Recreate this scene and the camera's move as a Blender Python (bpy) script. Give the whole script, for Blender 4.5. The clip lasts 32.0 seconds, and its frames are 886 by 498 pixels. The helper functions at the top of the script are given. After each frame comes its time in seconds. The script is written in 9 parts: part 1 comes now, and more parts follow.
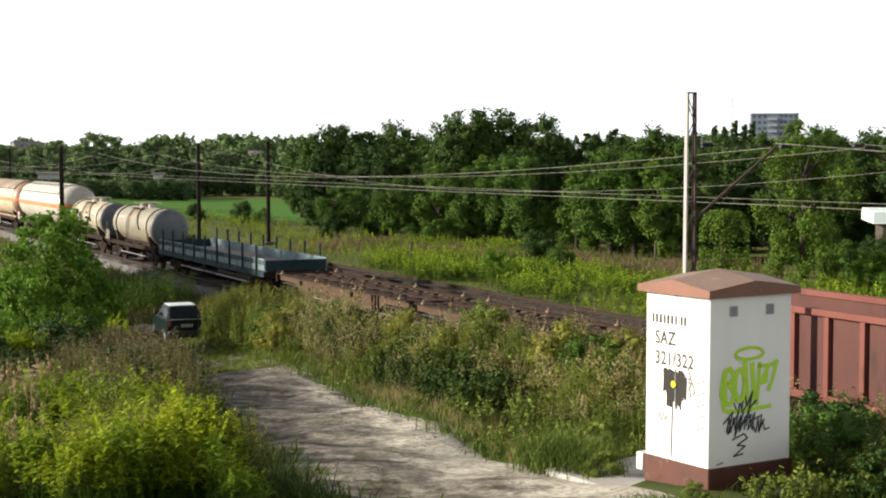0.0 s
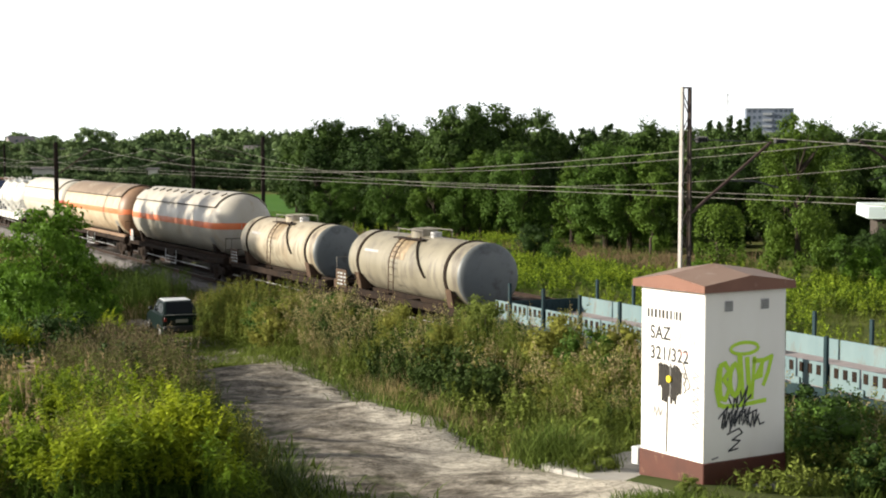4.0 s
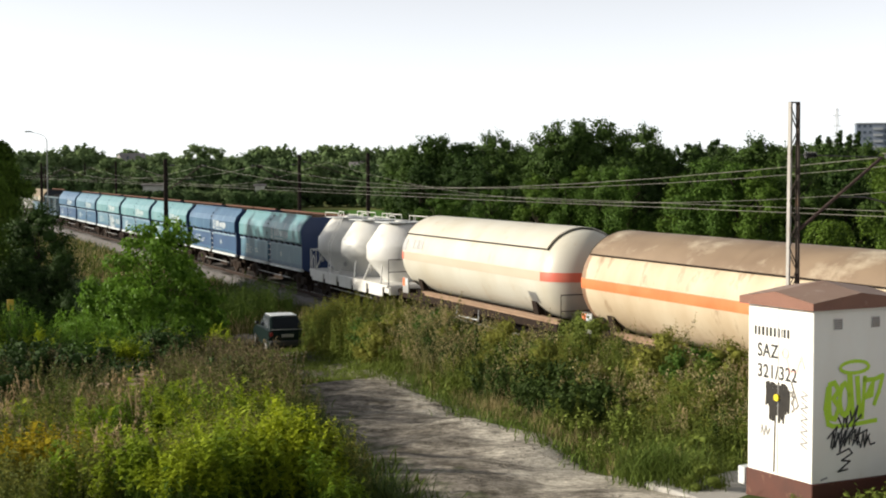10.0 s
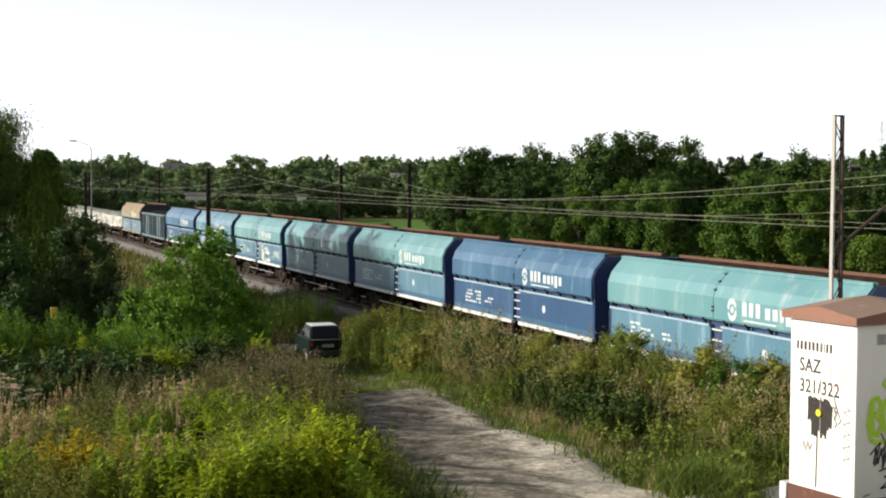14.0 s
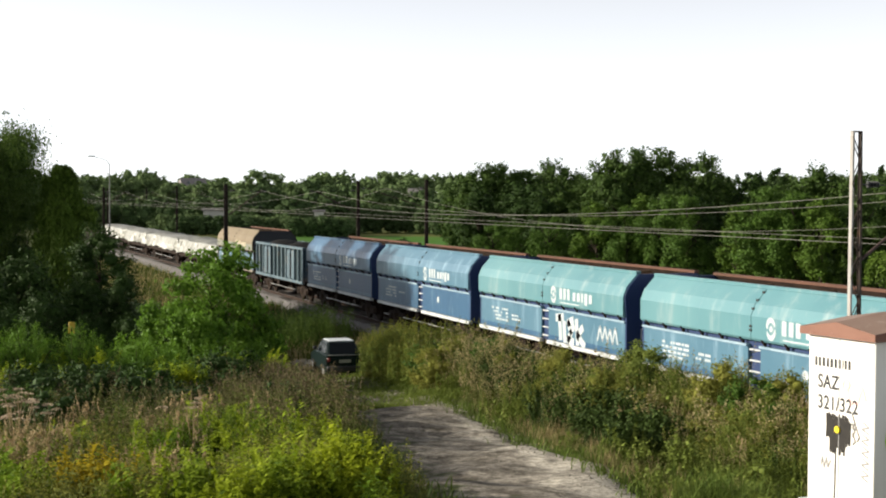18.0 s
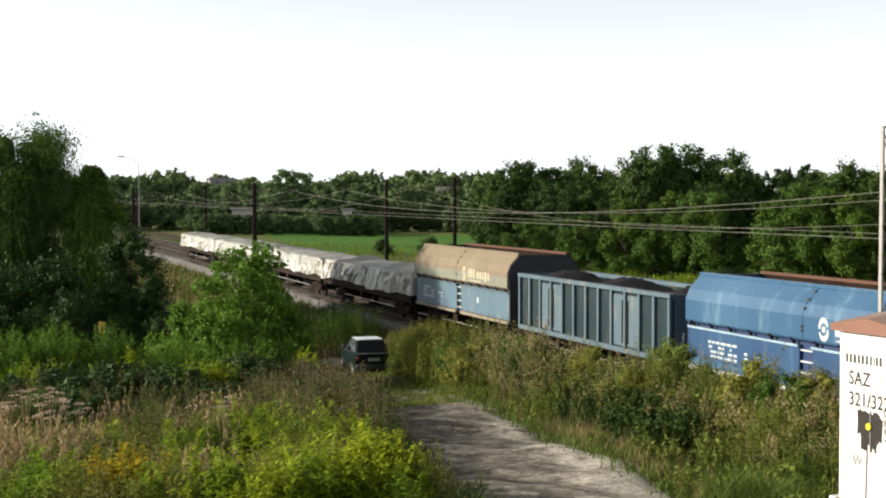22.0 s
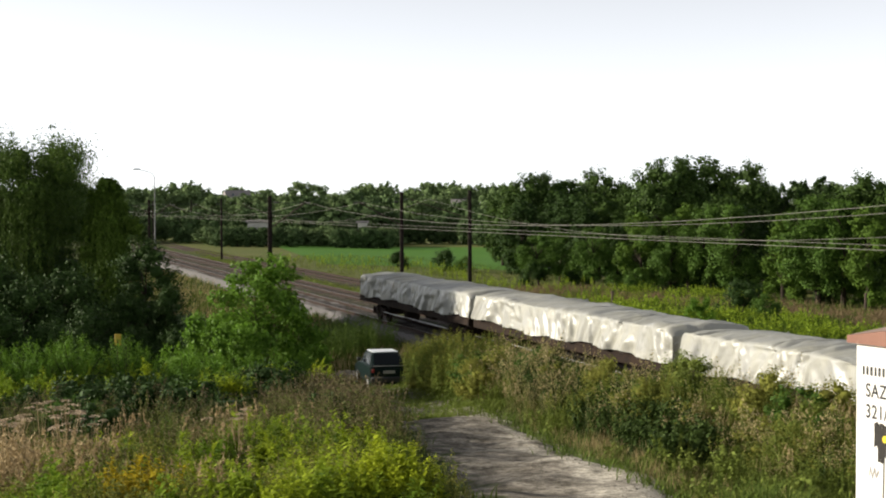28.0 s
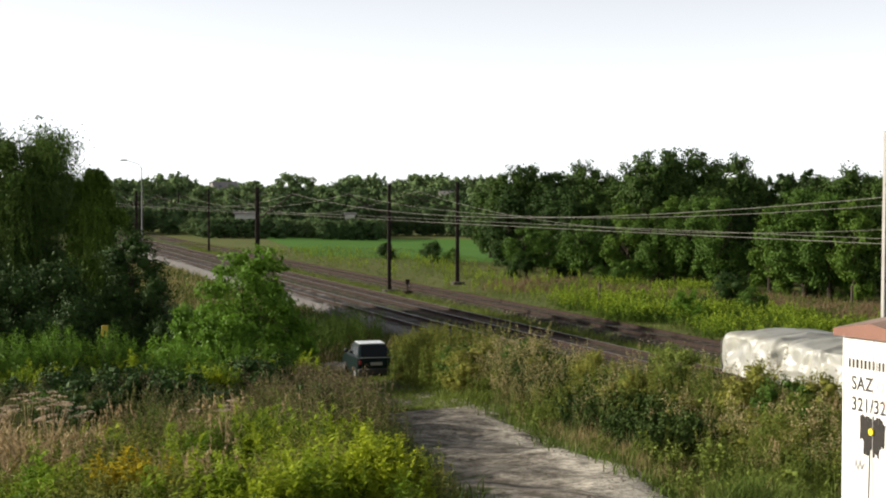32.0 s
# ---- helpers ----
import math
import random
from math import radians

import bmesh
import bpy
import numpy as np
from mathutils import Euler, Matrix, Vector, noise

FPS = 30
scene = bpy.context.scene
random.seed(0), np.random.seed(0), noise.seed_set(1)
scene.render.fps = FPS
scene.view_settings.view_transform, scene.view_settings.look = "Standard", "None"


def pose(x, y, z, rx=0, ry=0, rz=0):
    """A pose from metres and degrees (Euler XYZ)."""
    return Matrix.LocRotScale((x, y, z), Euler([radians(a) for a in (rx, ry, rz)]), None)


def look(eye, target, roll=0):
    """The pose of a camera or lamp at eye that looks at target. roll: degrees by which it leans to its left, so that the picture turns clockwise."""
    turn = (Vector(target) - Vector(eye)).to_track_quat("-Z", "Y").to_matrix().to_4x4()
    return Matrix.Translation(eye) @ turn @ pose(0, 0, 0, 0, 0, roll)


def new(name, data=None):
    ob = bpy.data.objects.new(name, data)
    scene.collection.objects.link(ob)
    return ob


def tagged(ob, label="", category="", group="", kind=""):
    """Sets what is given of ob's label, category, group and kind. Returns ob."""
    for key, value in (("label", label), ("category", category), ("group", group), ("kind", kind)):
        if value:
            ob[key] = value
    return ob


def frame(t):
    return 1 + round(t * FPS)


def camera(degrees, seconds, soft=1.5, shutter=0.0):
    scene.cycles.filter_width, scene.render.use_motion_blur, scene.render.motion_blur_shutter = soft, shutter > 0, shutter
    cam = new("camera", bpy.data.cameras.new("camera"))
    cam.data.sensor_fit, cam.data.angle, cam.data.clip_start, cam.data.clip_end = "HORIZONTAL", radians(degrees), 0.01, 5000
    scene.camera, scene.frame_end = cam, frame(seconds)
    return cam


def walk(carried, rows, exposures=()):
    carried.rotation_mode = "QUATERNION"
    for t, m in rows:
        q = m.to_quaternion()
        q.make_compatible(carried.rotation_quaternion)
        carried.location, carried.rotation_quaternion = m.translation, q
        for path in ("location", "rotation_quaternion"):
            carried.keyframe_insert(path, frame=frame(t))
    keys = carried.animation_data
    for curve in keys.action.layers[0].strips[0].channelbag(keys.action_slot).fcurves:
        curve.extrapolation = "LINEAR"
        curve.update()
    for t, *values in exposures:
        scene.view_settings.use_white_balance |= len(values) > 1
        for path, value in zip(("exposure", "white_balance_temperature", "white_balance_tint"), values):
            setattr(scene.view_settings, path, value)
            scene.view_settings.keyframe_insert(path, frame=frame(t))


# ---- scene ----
import itertools

EYE = Vector((0.0, 0.0, 5.99))
cam = camera(33.25, 32.0, soft=2.0)

# seconds, heading to the right of the line's direction, tilt, roll (degrees): a hand-held pan from one standpoint
PATH = [
    (0, 25.246, -3.529, -0.057),
    (0.5, 25.241, -3.465, -0.045),
    (1, 25.438, -3.501, -0.018),
    (1.5, 25.579, -3.537, 0.003),
    (2, 26.796, -3.809, -0.101),
    (2.5, 28.350, -3.733, -0.002),
    (3, 26.825, -3.809, -0.058),
    (3.5, 25.861, -3.880, -0.057),
    (5.5, 24.908, -3.092, -0.165),
    (6, 24.748, -3.159, -0.087),
    (6.5, 24.404, -3.233, 0.011),
    (7, 24.529, -3.130, 0.037),
    (7.5, 24.624, -3.209, 0.008),
    (8, 24.803, -3.036, -0.036),
    (8.5, 25.139, -3.138, 0.029),
    (9, 24.893, -3.327, -0.178),
    (9.5, 23.059, -3.351, -0.231),
    (10, 21.411, -3.093, -0.177),
    (10.5, 20.428, -2.896, -0.116),
    (11, 20.371, -2.959, 0.094),
    (11.5, 20.026, -2.834, 0.217),
    (12, 19.692, -2.549, 0.235),
    (12.5, 19.790, -2.562, 0.241),
    (13, 19.789, -2.545, 0.215),
    (13.5, 20.001, -2.617, 0.250),
    (15.5, 18.742, -2.612, -0.036),
    (16, 18.738, -2.174, 0.154),
    (16.5, 18.697, -2.050, 0.146),
    (17, 18.951, -2.059, 0.120),
    (17.5, 19.093, -2.021, 0.014),
    (18, 19.173, -2.057, 0.228),
    (18.5, 19.232, -2.092, 0.185),
    (19, 19.519, -1.985, 0.125),
    (19.5, 19.426, -1.983, 0.143),
    (20, 19.158, -2.023, 0.119),
    (20.5, 18.934, -2.290, 0.215),
    (21, 18.723, -2.223, 0.177),
    (21.5, 18.445, -2.068, 0.150),
    (22, 18.075, -2.128, -0.093),
    (22.5, 17.504, -2.060, -0.058),
    (23, 17.314, -2.034, -0.094),
    (23.5, 17.375, -1.948, -0.145),
    (24, 17.265, -1.934, -0.134),
    (24.5, 17.121, -1.822, -0.060),
    (25, 17.217, -1.935, -0.098),
    (25.5, 17.308, -1.935, -0.051),
    (27.5, 17.349, -1.797, -0.060),
    (28, 17.492, -1.649, -0.127),
    (28.5, 17.591, -1.519, -0.041),
    (29, 17.677, -1.531, -0.191),
    (29.5, 17.675, -1.630, -0.052),
    (30, 17.753, -1.902, -0.146),
    (30.5, 17.806, -1.886, -0.171),
    (31, 17.862, -2.001, -0.098),
    (31.5, 18.014, -2.017, -0.153),
    (32, 17.975, -1.964, 0.023),
]


def aim(heading, tilt):
    a, b = radians(heading), radians(tilt)
    return EYE + Vector((math.sin(a) * math.cos(b), math.cos(a) * math.cos(b), math.sin(b))) * 50


walk(cam, [(t, look(EYE, aim(h, p), r)) for t, h, p, r in PATH],
     [(0.0, 1.49), (3.0, 1.48), (6.0, 1.36), (9.0, 1.13), (13.0, 1.2), (20.0, 1.28), (32.0, 1.24)])

# ---- sky, sun, exposure ----
SUN_TO = Vector((-0.92, 0.39, 0.0)).normalized()
SUN_UP = 19.0
scene.view_settings.exposure = 1.3
world = bpy.data.worlds.new("sky")
scene.world = world
world.use_nodes = True
wt = world.node_tree
sky = wt.nodes.new("ShaderNodeTexSky")
sky.sky_type = "NISHITA"
sky.sun_disc = False
sky.sun_elevation = radians(SUN_UP)
sky.sun_rotation = math.atan2(SUN_TO.x, SUN_TO.y)
sky.dust_density = 0.1
sky.air_density = 0.5
sky.ozone_density = 1.0
haze = wt.nodes.new("ShaderNodeHueSaturation")
haze.inputs["Saturation"].default_value = 0.16
wt.links.new(sky.outputs[0], haze.inputs["Color"])
wt.links.new(haze.outputs[0], wt.nodes["Background"].inputs[0])
wt.nodes["Background"].inputs[1].default_value = 0.088
sun_data = bpy.data.lights.new("sun", "SUN")
sun_data.energy = 3.5
sun_data.angle = radians(0.5)
sun_data.color = (1.0, 0.92, 0.78)
sun = new("sun", sun_data)
up = math.tan(radians(SUN_UP))
sun.matrix_world = look((SUN_TO.x * 50, SUN_TO.y * 50, up * 50), (0, 0, 0))

# ---- materials ----
MATS = {}


def mat(name, color, rough=0.7, metal=0.0, other=None, size=0.5, mix=0.5, bump=0.0, stain=None, stain_size=0.15,
        stain_amount=0.0, stretch=(1, 1, 1), per_object=0.0, spec=0.5, island=0.0, trans=0.0, sharp=0.25):
    """A procedural surface: two colours mixed by a noise of `size` metres, stains of a second size, and a bump."""
    if name in MATS:
        return MATS[name]
    m = bpy.data.materials.new(name)
    MATS[name] = m
    m.use_nodes = True
    nt = m.node_tree
    b = nt.nodes["Principled BSDF"]
    b.inputs["Roughness"].default_value = rough
    b.inputs["Metallic"].default_value = metal
    b.inputs["Specular IOR Level"].default_value = spec
    tc = nt.nodes.new("ShaderNodeTexCoord")
    mp = nt.nodes.new("ShaderNodeMapping")
    mp.inputs["Scale"].default_value = stretch
    nt.links.new(tc.outputs["Object"], mp.inputs[0])
    n1 = nt.nodes.new("ShaderNodeTexNoise")
    n1.inputs["Scale"].default_value = 1.0 / size
    n1.inputs["Detail"].default_value = 6
    nt.links.new(mp.outputs[0], n1.inputs["Vector"])
    r1 = nt.nodes.new("ShaderNodeMapRange")
    r1.inputs[1].default_value, r1.inputs[2].default_value = 0.5 - sharp, 0.5 + sharp
    nt.links.new(n1.outputs["Fac"], r1.inputs[0])
    mul = nt.nodes.new("ShaderNodeMath")
    mul.operation = "MULTIPLY"
    mul.inputs[1].default_value = mix * 2 if other else 0.0
    mul.use_clamp = True
    nt.links.new(r1.outputs[0], mul.inputs[0])
    c1 = nt.nodes.new("ShaderNodeMix")
    c1.data_type = "RGBA"
    c1.inputs[6].default_value = (*color, 1)
    c1.inputs[7].default_value = (*(other or color), 1)
    nt.links.new(mul.outputs[0], c1.inputs[0])
    out = c1.outputs[2]
    if stain:
        n2 = nt.nodes.new("ShaderNodeTexNoise")
        n2.inputs["Scale"].default_value = 1.0 / stain_size
        n2.inputs["Detail"].default_value = 8
        n2.inputs["Roughness"].default_value = 0.65
        nt.links.new(mp.outputs[0], n2.inputs["Vector"])
        r2 = nt.nodes.new("ShaderNodeMapRange")
        r2.inputs[1].default_value = 0.68 - 0.36 * stain_amount
        r2.inputs[2].default_value = 0.86 - 0.36 * stain_amount
        nt.links.new(n2.outputs["Fac"], r2.inputs[0])
        c2 = nt.nodes.new("ShaderNodeMix")
        c2.data_type = "RGBA"
        nt.links.new(r2.outputs[0], c2.inputs[0])
        nt.links.new(out, c2.inputs[6])
        c2.inputs[7].default_value = (*stain, 1)
        out = c2.outputs[2]
    if per_object or island:
        hs = nt.nodes.new("ShaderNodeHueSaturation")
        rr = nt.nodes.new("ShaderNodeMapRange")
        amount = per_object or island
        rr.inputs[3].default_value, rr.inputs[4].default_value = 1 - amount, 1 + amount
        if island:
            gi = nt.nodes.new("ShaderNodeNewGeometry")
            nt.links.new(gi.outputs["Random Per Island"], rr.inputs[0])
        else:
            oi = nt.nodes.new("ShaderNodeObjectInfo")
            nt.links.new(oi.outputs["Random"], rr.inputs[0])
        nt.links.new(rr.outputs[0], hs.inputs["Value"])
        nt.links.new(out, hs.inputs["Color"])
        out = hs.outputs[0]
    nt.links.new(out, b.inputs["Base Color"])
    if trans:
        tr = nt.nodes.new("ShaderNodeBsdfTranslucent")
        nt.links.new(out, tr.inputs[0])
        ms = nt.nodes.new("ShaderNodeMixShader")
        ms.inputs[0].default_value = trans
        nt.links.new(b.outputs[0], ms.inputs[1])
        nt.links.new(tr.outputs[0], ms.inputs[2])
        nt.links.new(ms.outputs[0], nt.nodes["Material Output"].inputs[0])
    if bump:
        n3 = nt.nodes.new("ShaderNodeTexNoise")
        n3.inputs["Scale"].default_value = 3.0 / size
        n3.inputs["Detail"].default_value = 8
        nt.links.new(tc.outputs["Object"], n3.inputs["Vector"])
        bp = nt.nodes.new("ShaderNodeBump")
        bp.inputs["Strength"].default_value = min(1.0, bump * 10)
        bp.inputs["Distance"].default_value = bump
        nt.links.new(n3.outputs["Fac"], bp.inputs["Height"])
        nt.links.new(bp.outputs[0], b.inputs["Normal"])
    return m


M_GROUND = mat("soil_and_dry_grass", (0.045, 0.066, 0.016), 0.95, other=(0.075, 0.08, 0.026), size=2.5, bump=0.05, stain=(0.035, 0.05, 0.012), stain_size=0.6, stain_amount=0.5, spec=0.1)
M_ROAD = mat("gravel_track", (0.14, 0.122, 0.10), 0.95, other=(0.275, 0.247, 0.204), size=0.5, bump=0.03, stain=(0.065, 0.055, 0.04), stain_size=0.4, stain_amount=0.6, sharp=0.13, stretch=(1, 0.75, 1), spec=0.1)


def sandy_edges(m):
    """Pale sand washed to one side of the track, darker turf on the other."""
    nt = m.node_tree
    b = nt.nodes["Principled BSDF"]
    base = b.inputs["Base Color"].links[0].from_socket
    at = nt.nodes.new("ShaderNodeAttribute")
    at.attribute_name = "across"
    tc = nt.nodes.new("ShaderNodeTexCoord")
    nz = nt.nodes.new("ShaderNodeTexNoise")
    nz.inputs["Scale"].default_value = 1.4
    nz.inputs["Detail"].default_value = 7
    nt.links.new(tc.outputs["Object"], nz.inputs["Vector"])
    ad = nt.nodes.new("ShaderNodeMath")
    ad.operation = "MULTIPLY_ADD"
    ad.inputs[1].default_value = 2.8
    nt.links.new(nz.outputs["Fac"], ad.inputs[0])
    nt.links.new(at.outputs["Fac"], ad.inputs[2])
    # the sand thins out towards the far end of the track
    xyz = nt.nodes.new("ShaderNodeSeparateXYZ")
    nt.links.new(tc.outputs["Object"], xyz.inputs[0])
    thin = nt.nodes.new("ShaderNodeMapRange")
    for k, v in ((1, 21.0), (2, 36.0), (3, 0.0), (4, 0.5)):
        thin.inputs[k].default_value = v
    nt.links.new(xyz.outputs[1], thin.inputs[0])
    far = nt.nodes.new("ShaderNodeMath")
    nt.links.new(ad.outputs[0], far.inputs[0])
    nt.links.new(thin.outputs[0], far.inputs[1])
    out = base
    for lo, hi, col in ((1.36, 0.82, (0.45, 0.41, 0.34, 1)), (1.95, 2.25, (0.055, 0.065, 0.025, 1))):
        r = nt.nodes.new("ShaderNodeMapRange")
        r.inputs[1].default_value, r.inputs[2].default_value = lo, hi
        nt.links.new((far if hi < lo else ad).outputs[0], r.inputs[0])
        c = nt.nodes.new("ShaderNodeMix")
        c.data_type = "RGBA"
        c.inputs[7].default_value = col
        nt.links.new(r.outputs[0], c.inputs[0])
        nt.links.new(out, c.inputs[6])
        out = c.outputs[2]
    # loose stones: fine dark and pale speckle over all of it
    sp = nt.nodes.new("ShaderNodeTexNoise")
    sp.inputs["Scale"].default_value = 9.0
    sp.inputs["Detail"].default_value = 9
    sp.inputs["Roughness"].default_value = 0.75
    nt.links.new(tc.outputs["Object"], sp.inputs["Vector"])
    r = nt.nodes.new("ShaderNodeMapRange")
    for k, v in ((1, 0.36), (2, 0.64), (3, 0.4), (4, 1.5)):
        r.inputs[k].default_value = v
    nt.links.new(sp.outputs["Fac"], r.inputs[0])
    c = nt.nodes.new("ShaderNodeMix")
    c.data_type, c.blend_type = "RGBA", "MULTIPLY"
    c.inputs[0].default_value = 1.0
    nt.links.new(out, c.inputs[6])
    nt.links.new(r.outputs[0], c.inputs[7])
    nt.links.new(c.outputs[2], b.inputs["Base Color"])


sandy_edges(M_ROAD)
M_FIELD = mat("young_crop", (0.045, 0.125, 0.013), 0.9, other=(0.065, 0.15, 0.017), size=9.0, bump=0.05, spec=0.1)
M_MEADOW = mat("meadow", (0.085, 0.112, 0.026), 0.95, other=(0.125, 0.12, 0.040), size=5.0, bump=0.08, stain=(0.055, 0.08, 0.018), stain_size=1.2, stain_amount=0.5, spec=0.1)
M_BALLAST = mat("ballast_pale", (0.215, 0.203, 0.195), 0.95, other=(0.085, 0.08, 0.076), size=0.12, bump=0.04, stain=(0.17, 0.135, 0.115), stain_size=0.7, stain_amount=0.3, spec=0.1)
M_BALLAST_OLD = mat("ballast_rusty", (0.036, 0.032, 0.023), 0.95, other=(0.018, 0.016, 0.012), size=0.15, bump=0.04, stain=(0.05, 0.062, 0.018), stain_size=0.9, stain_amount=0.55, spec=0.1)
M_RAIL = mat("rail_rust", (0.030, 0.022, 0.018), 0.9, 0.0, other=(0.045, 0.03, 0.024), size=0.3, spec=0.1)
M_RAILTOP = mat("rail_running_face", (0.24, 0.225, 0.21), 0.45, 1.0)
M_SLEEPER = mat("sleeper", (0.17, 0.155, 0.14), 0.9, other=(0.05, 0.043, 0.038), size=0.4, bump=0.01, island=0.25, spec=0.1)
M_CONCRETE = mat("concrete", (0.42, 0.40, 0.37), 0.9, other=(0.30, 0.29, 0.27), size=0.5, bump=0.01, stain=(0.2, 0.18, 0.15), stain_size=0.3, stain_amount=0.3, spec=0.1)
M_DARK = mat("running_gear_grime", (0.014, 0.011, 0.010), 0.9, 0.0, other=(0.034, 0.022, 0.015), size=0.4, bump=0.006, spec=0.1)
M_RUST = mat("rusted_frame", (0.065, 0.042, 0.03), 0.85, 0.0, other=(0.12, 0.08, 0.055), size=0.6, bump=0.006, stain=(0.06, 0.04, 0.03), stain_size=0.4, stain_amount=0.4, spec=0.1)
M_WHITE = mat("white_enamel", (0.62, 0.62, 0.605), 0.45, other=(0.53, 0.51, 0.46), size=1.2, stain=(0.45, 0.40, 0.32), stain_size=0.5, stain_amount=0.15)
M_WHITETANK = mat("grimy_white_tank_paint", (0.47, 0.445, 0.39), 0.42, other=(0.38, 0.335, 0.265), size=1.3, stain=(0.33, 0.25, 0.16), stain_size=0.5, stain_amount=0.3, stretch=(1, 1, 0.4))
M_TANKCREAM = mat("cream_tank_paint", (0.54, 0.525, 0.46), 0.45, other=(0.47, 0.43, 0.34), size=1.5, stain=(0.40, 0.29, 0.17), stain_size=0.6, stain_amount=0.25, stretch=(1, 1, 0.45))
M_TANKBROWN = mat("weathered_tank_paint", (0.40, 0.30, 0.19), 0.5, other=(0.55, 0.47, 0.34), size=1.2, stain=(0.24, 0.155, 0.085), stain_size=0.6, stain_amount=0.4, stretch=(1, 1, 0.45))
M_TANKOLD = mat("stained_tank_paint", (0.39, 0.35, 0.26), 0.5, other=(0.30, 0.245, 0.17), size=0.8, stain=(0.13, 0.10, 0.07), stain_size=0.5, stain_amount=0.5, stretch=(1, 1, 0.3), sharp=0.16)
# brown of the tank ends, with the shade on them put into the colour
M_CAPBROWN = mat("shaded_brown_tank_end", (0.15, 0.075, 0.045), 0.5, other=(0.34, 0.22, 0.13), size=1.3, stain=(0.08, 0.045, 0.03), stain_size=0.5, stain_amount=0.3)
M_SHIELD = mat("sun_shield_sheet", (0.25, 0.18, 0.115), 0.5, other=(0.15, 0.10, 0.062), size=1.1, stain=(0.44, 0.37, 0.27), stain_size=1.0, stain_amount=0.38, stretch=(1, 0.6, 1))
M_ORANGE = mat("orange_band", (0.66, 0.12, 0.03), 0.5, other=(0.68, 0.2, 0.07), size=1.0)
M_REDBAND = mat("red_band", (0.62, 0.10, 0.06), 0.5, other=(0.55, 0.16, 0.10), size=1.0)
M_BLUE_A = mat("deep_blue_paint", (0.028, 0.08, 0.155), 0.36, other=(0.05, 0.12, 0.205), size=1.5, stain=(0.11, 0.20, 0.28), stain_size=0.45, stain_amount=0.42, stretch=(1, 1, 0.22), bump=0.004)
M_BLUE_B = mat("faded_blue_paint", (0.082, 0.20, 0.228), 0.38, other=(0.125, 0.262, 0.28), size=1.6, stain=(0.22, 0.31, 0.32), stain_size=0.45, stain_amount=0.42, stretch=(1, 1, 0.22), bump=0.004)
M_BLUE_C = mat("mid_blue_paint", (0.06, 0.14, 0.20), 0.36, other=(0.095, 0.19, 0.255), size=1.6, stain=(0.20, 0.31, 0.39), stain_size=0.45, stain_amount=0.42, stretch=(1, 1, 0.22), bump=0.004)
# navy of the hopper ends, darkened for the shade they stand in
M_BLUE_END = mat("navy_end_shade", (0.009, 0.026, 0.085), 0.5, other=(0.014, 0.036, 0.11), size=1.2)
M_BLUE_OLD = mat("weathered_blue_paint", (0.05, 0.09, 0.12), 0.6, other=(0.085, 0.13, 0.15), size=0.8, stain=(0.28, 0.20, 0.14), stain_size=0.4, stain_amount=0.3, stretch=(1, 1, 0.4))
M_DIRTTOP = mat("rusty_dust_on_steel", (0.22, 0.145, 0.085), 0.85, other=(0.17, 0.115, 0.07), size=1.0, stain=(0.2, 0.2, 0.18), stain_size=0.4, stain_amount=0.25, spec=0.1)
M_SILL = mat("pale_sill_paint", (0.60, 0.62, 0.62), 0.6, other=(0.40, 0.42, 0.42), size=0.7, stain=(0.3, 0.22, 0.15), stain_size=0.3, stain_amount=0.25)
M_REDWAGON = mat("oxide_red_paint", (0.115, 0.028, 0.019), 0.8, other=(0.16, 0.045, 0.029), size=0.9, stain=(0.07, 0.028, 0.02), stain_size=0.5, stain_amount=0.4, stretch=(1, 1, 0.4))
M_TEALPALE = mat("chalky_teal_paint", (0.095, 0.155, 0.17), 0.65, other=(0.15, 0.215, 0.22), size=0.6, stain=(0.12, 0.10, 0.08), stain_size=0.3, stain_amount=0.35, stretch=(1, 1, 0.4))
M_TEAL = mat("teal_wagon_paint", (0.012, 0.026, 0.031), 0.7, other=(0.024, 0.045, 0.05), size=0.7, stain=(0.05, 0.04, 0.033), stain_size=0.4, stain_amount=0.25, spec=0.12)
M_COAL = mat("coal", (0.012, 0.012, 0.013), 0.7, other=(0.03, 0.028, 0.027), size=0.2, bump=0.06, spec=0.1)
M_TARP = mat("silver_tarpaulin", (0.325, 0.316, 0.262), 0.42, other=(0.25, 0.252, 0.24), size=0.7, bump=0.05, spec=0.5)
M_STEEL = mat("galvanised_steel", (0.45, 0.45, 0.44), 0.5, 0.7, other=(0.30, 0.29, 0.28), size=0.5)
M_MARK = mat("white_lettering", (0.50, 0.53, 0.53), 0.6, other=(0.34, 0.39, 0.41), size=0.15)
M_BLACK = mat("black_paint", (0.015, 0.015, 0.016), 0.6)
M_CABWHITE = mat("cabinet_white_paint", (0.80, 0.78, 0.73), 0.6, other=(0.72, 0.69, 0.63), size=0.5, stain=(0.5, 0.42, 0.33), stain_size=0.25, stain_amount=0.12, stretch=(1, 1, 0.4))
M_CABBROWN = mat("cabinet_brown_paint", (0.088, 0.022, 0.010), 0.65, other=(0.06, 0.016, 0.008), size=0.3, stain=(0.20, 0.10, 0.055), stain_size=0.12, stain_amount=0.2)
M_ROOF = mat("cabinet_roof_sheet", (0.255, 0.175, 0.135), 0.6, other=(0.20, 0.125, 0.09), size=0.4, stain=(0.34, 0.27, 0.22), stain_size=0.2, stain_amount=0.3)
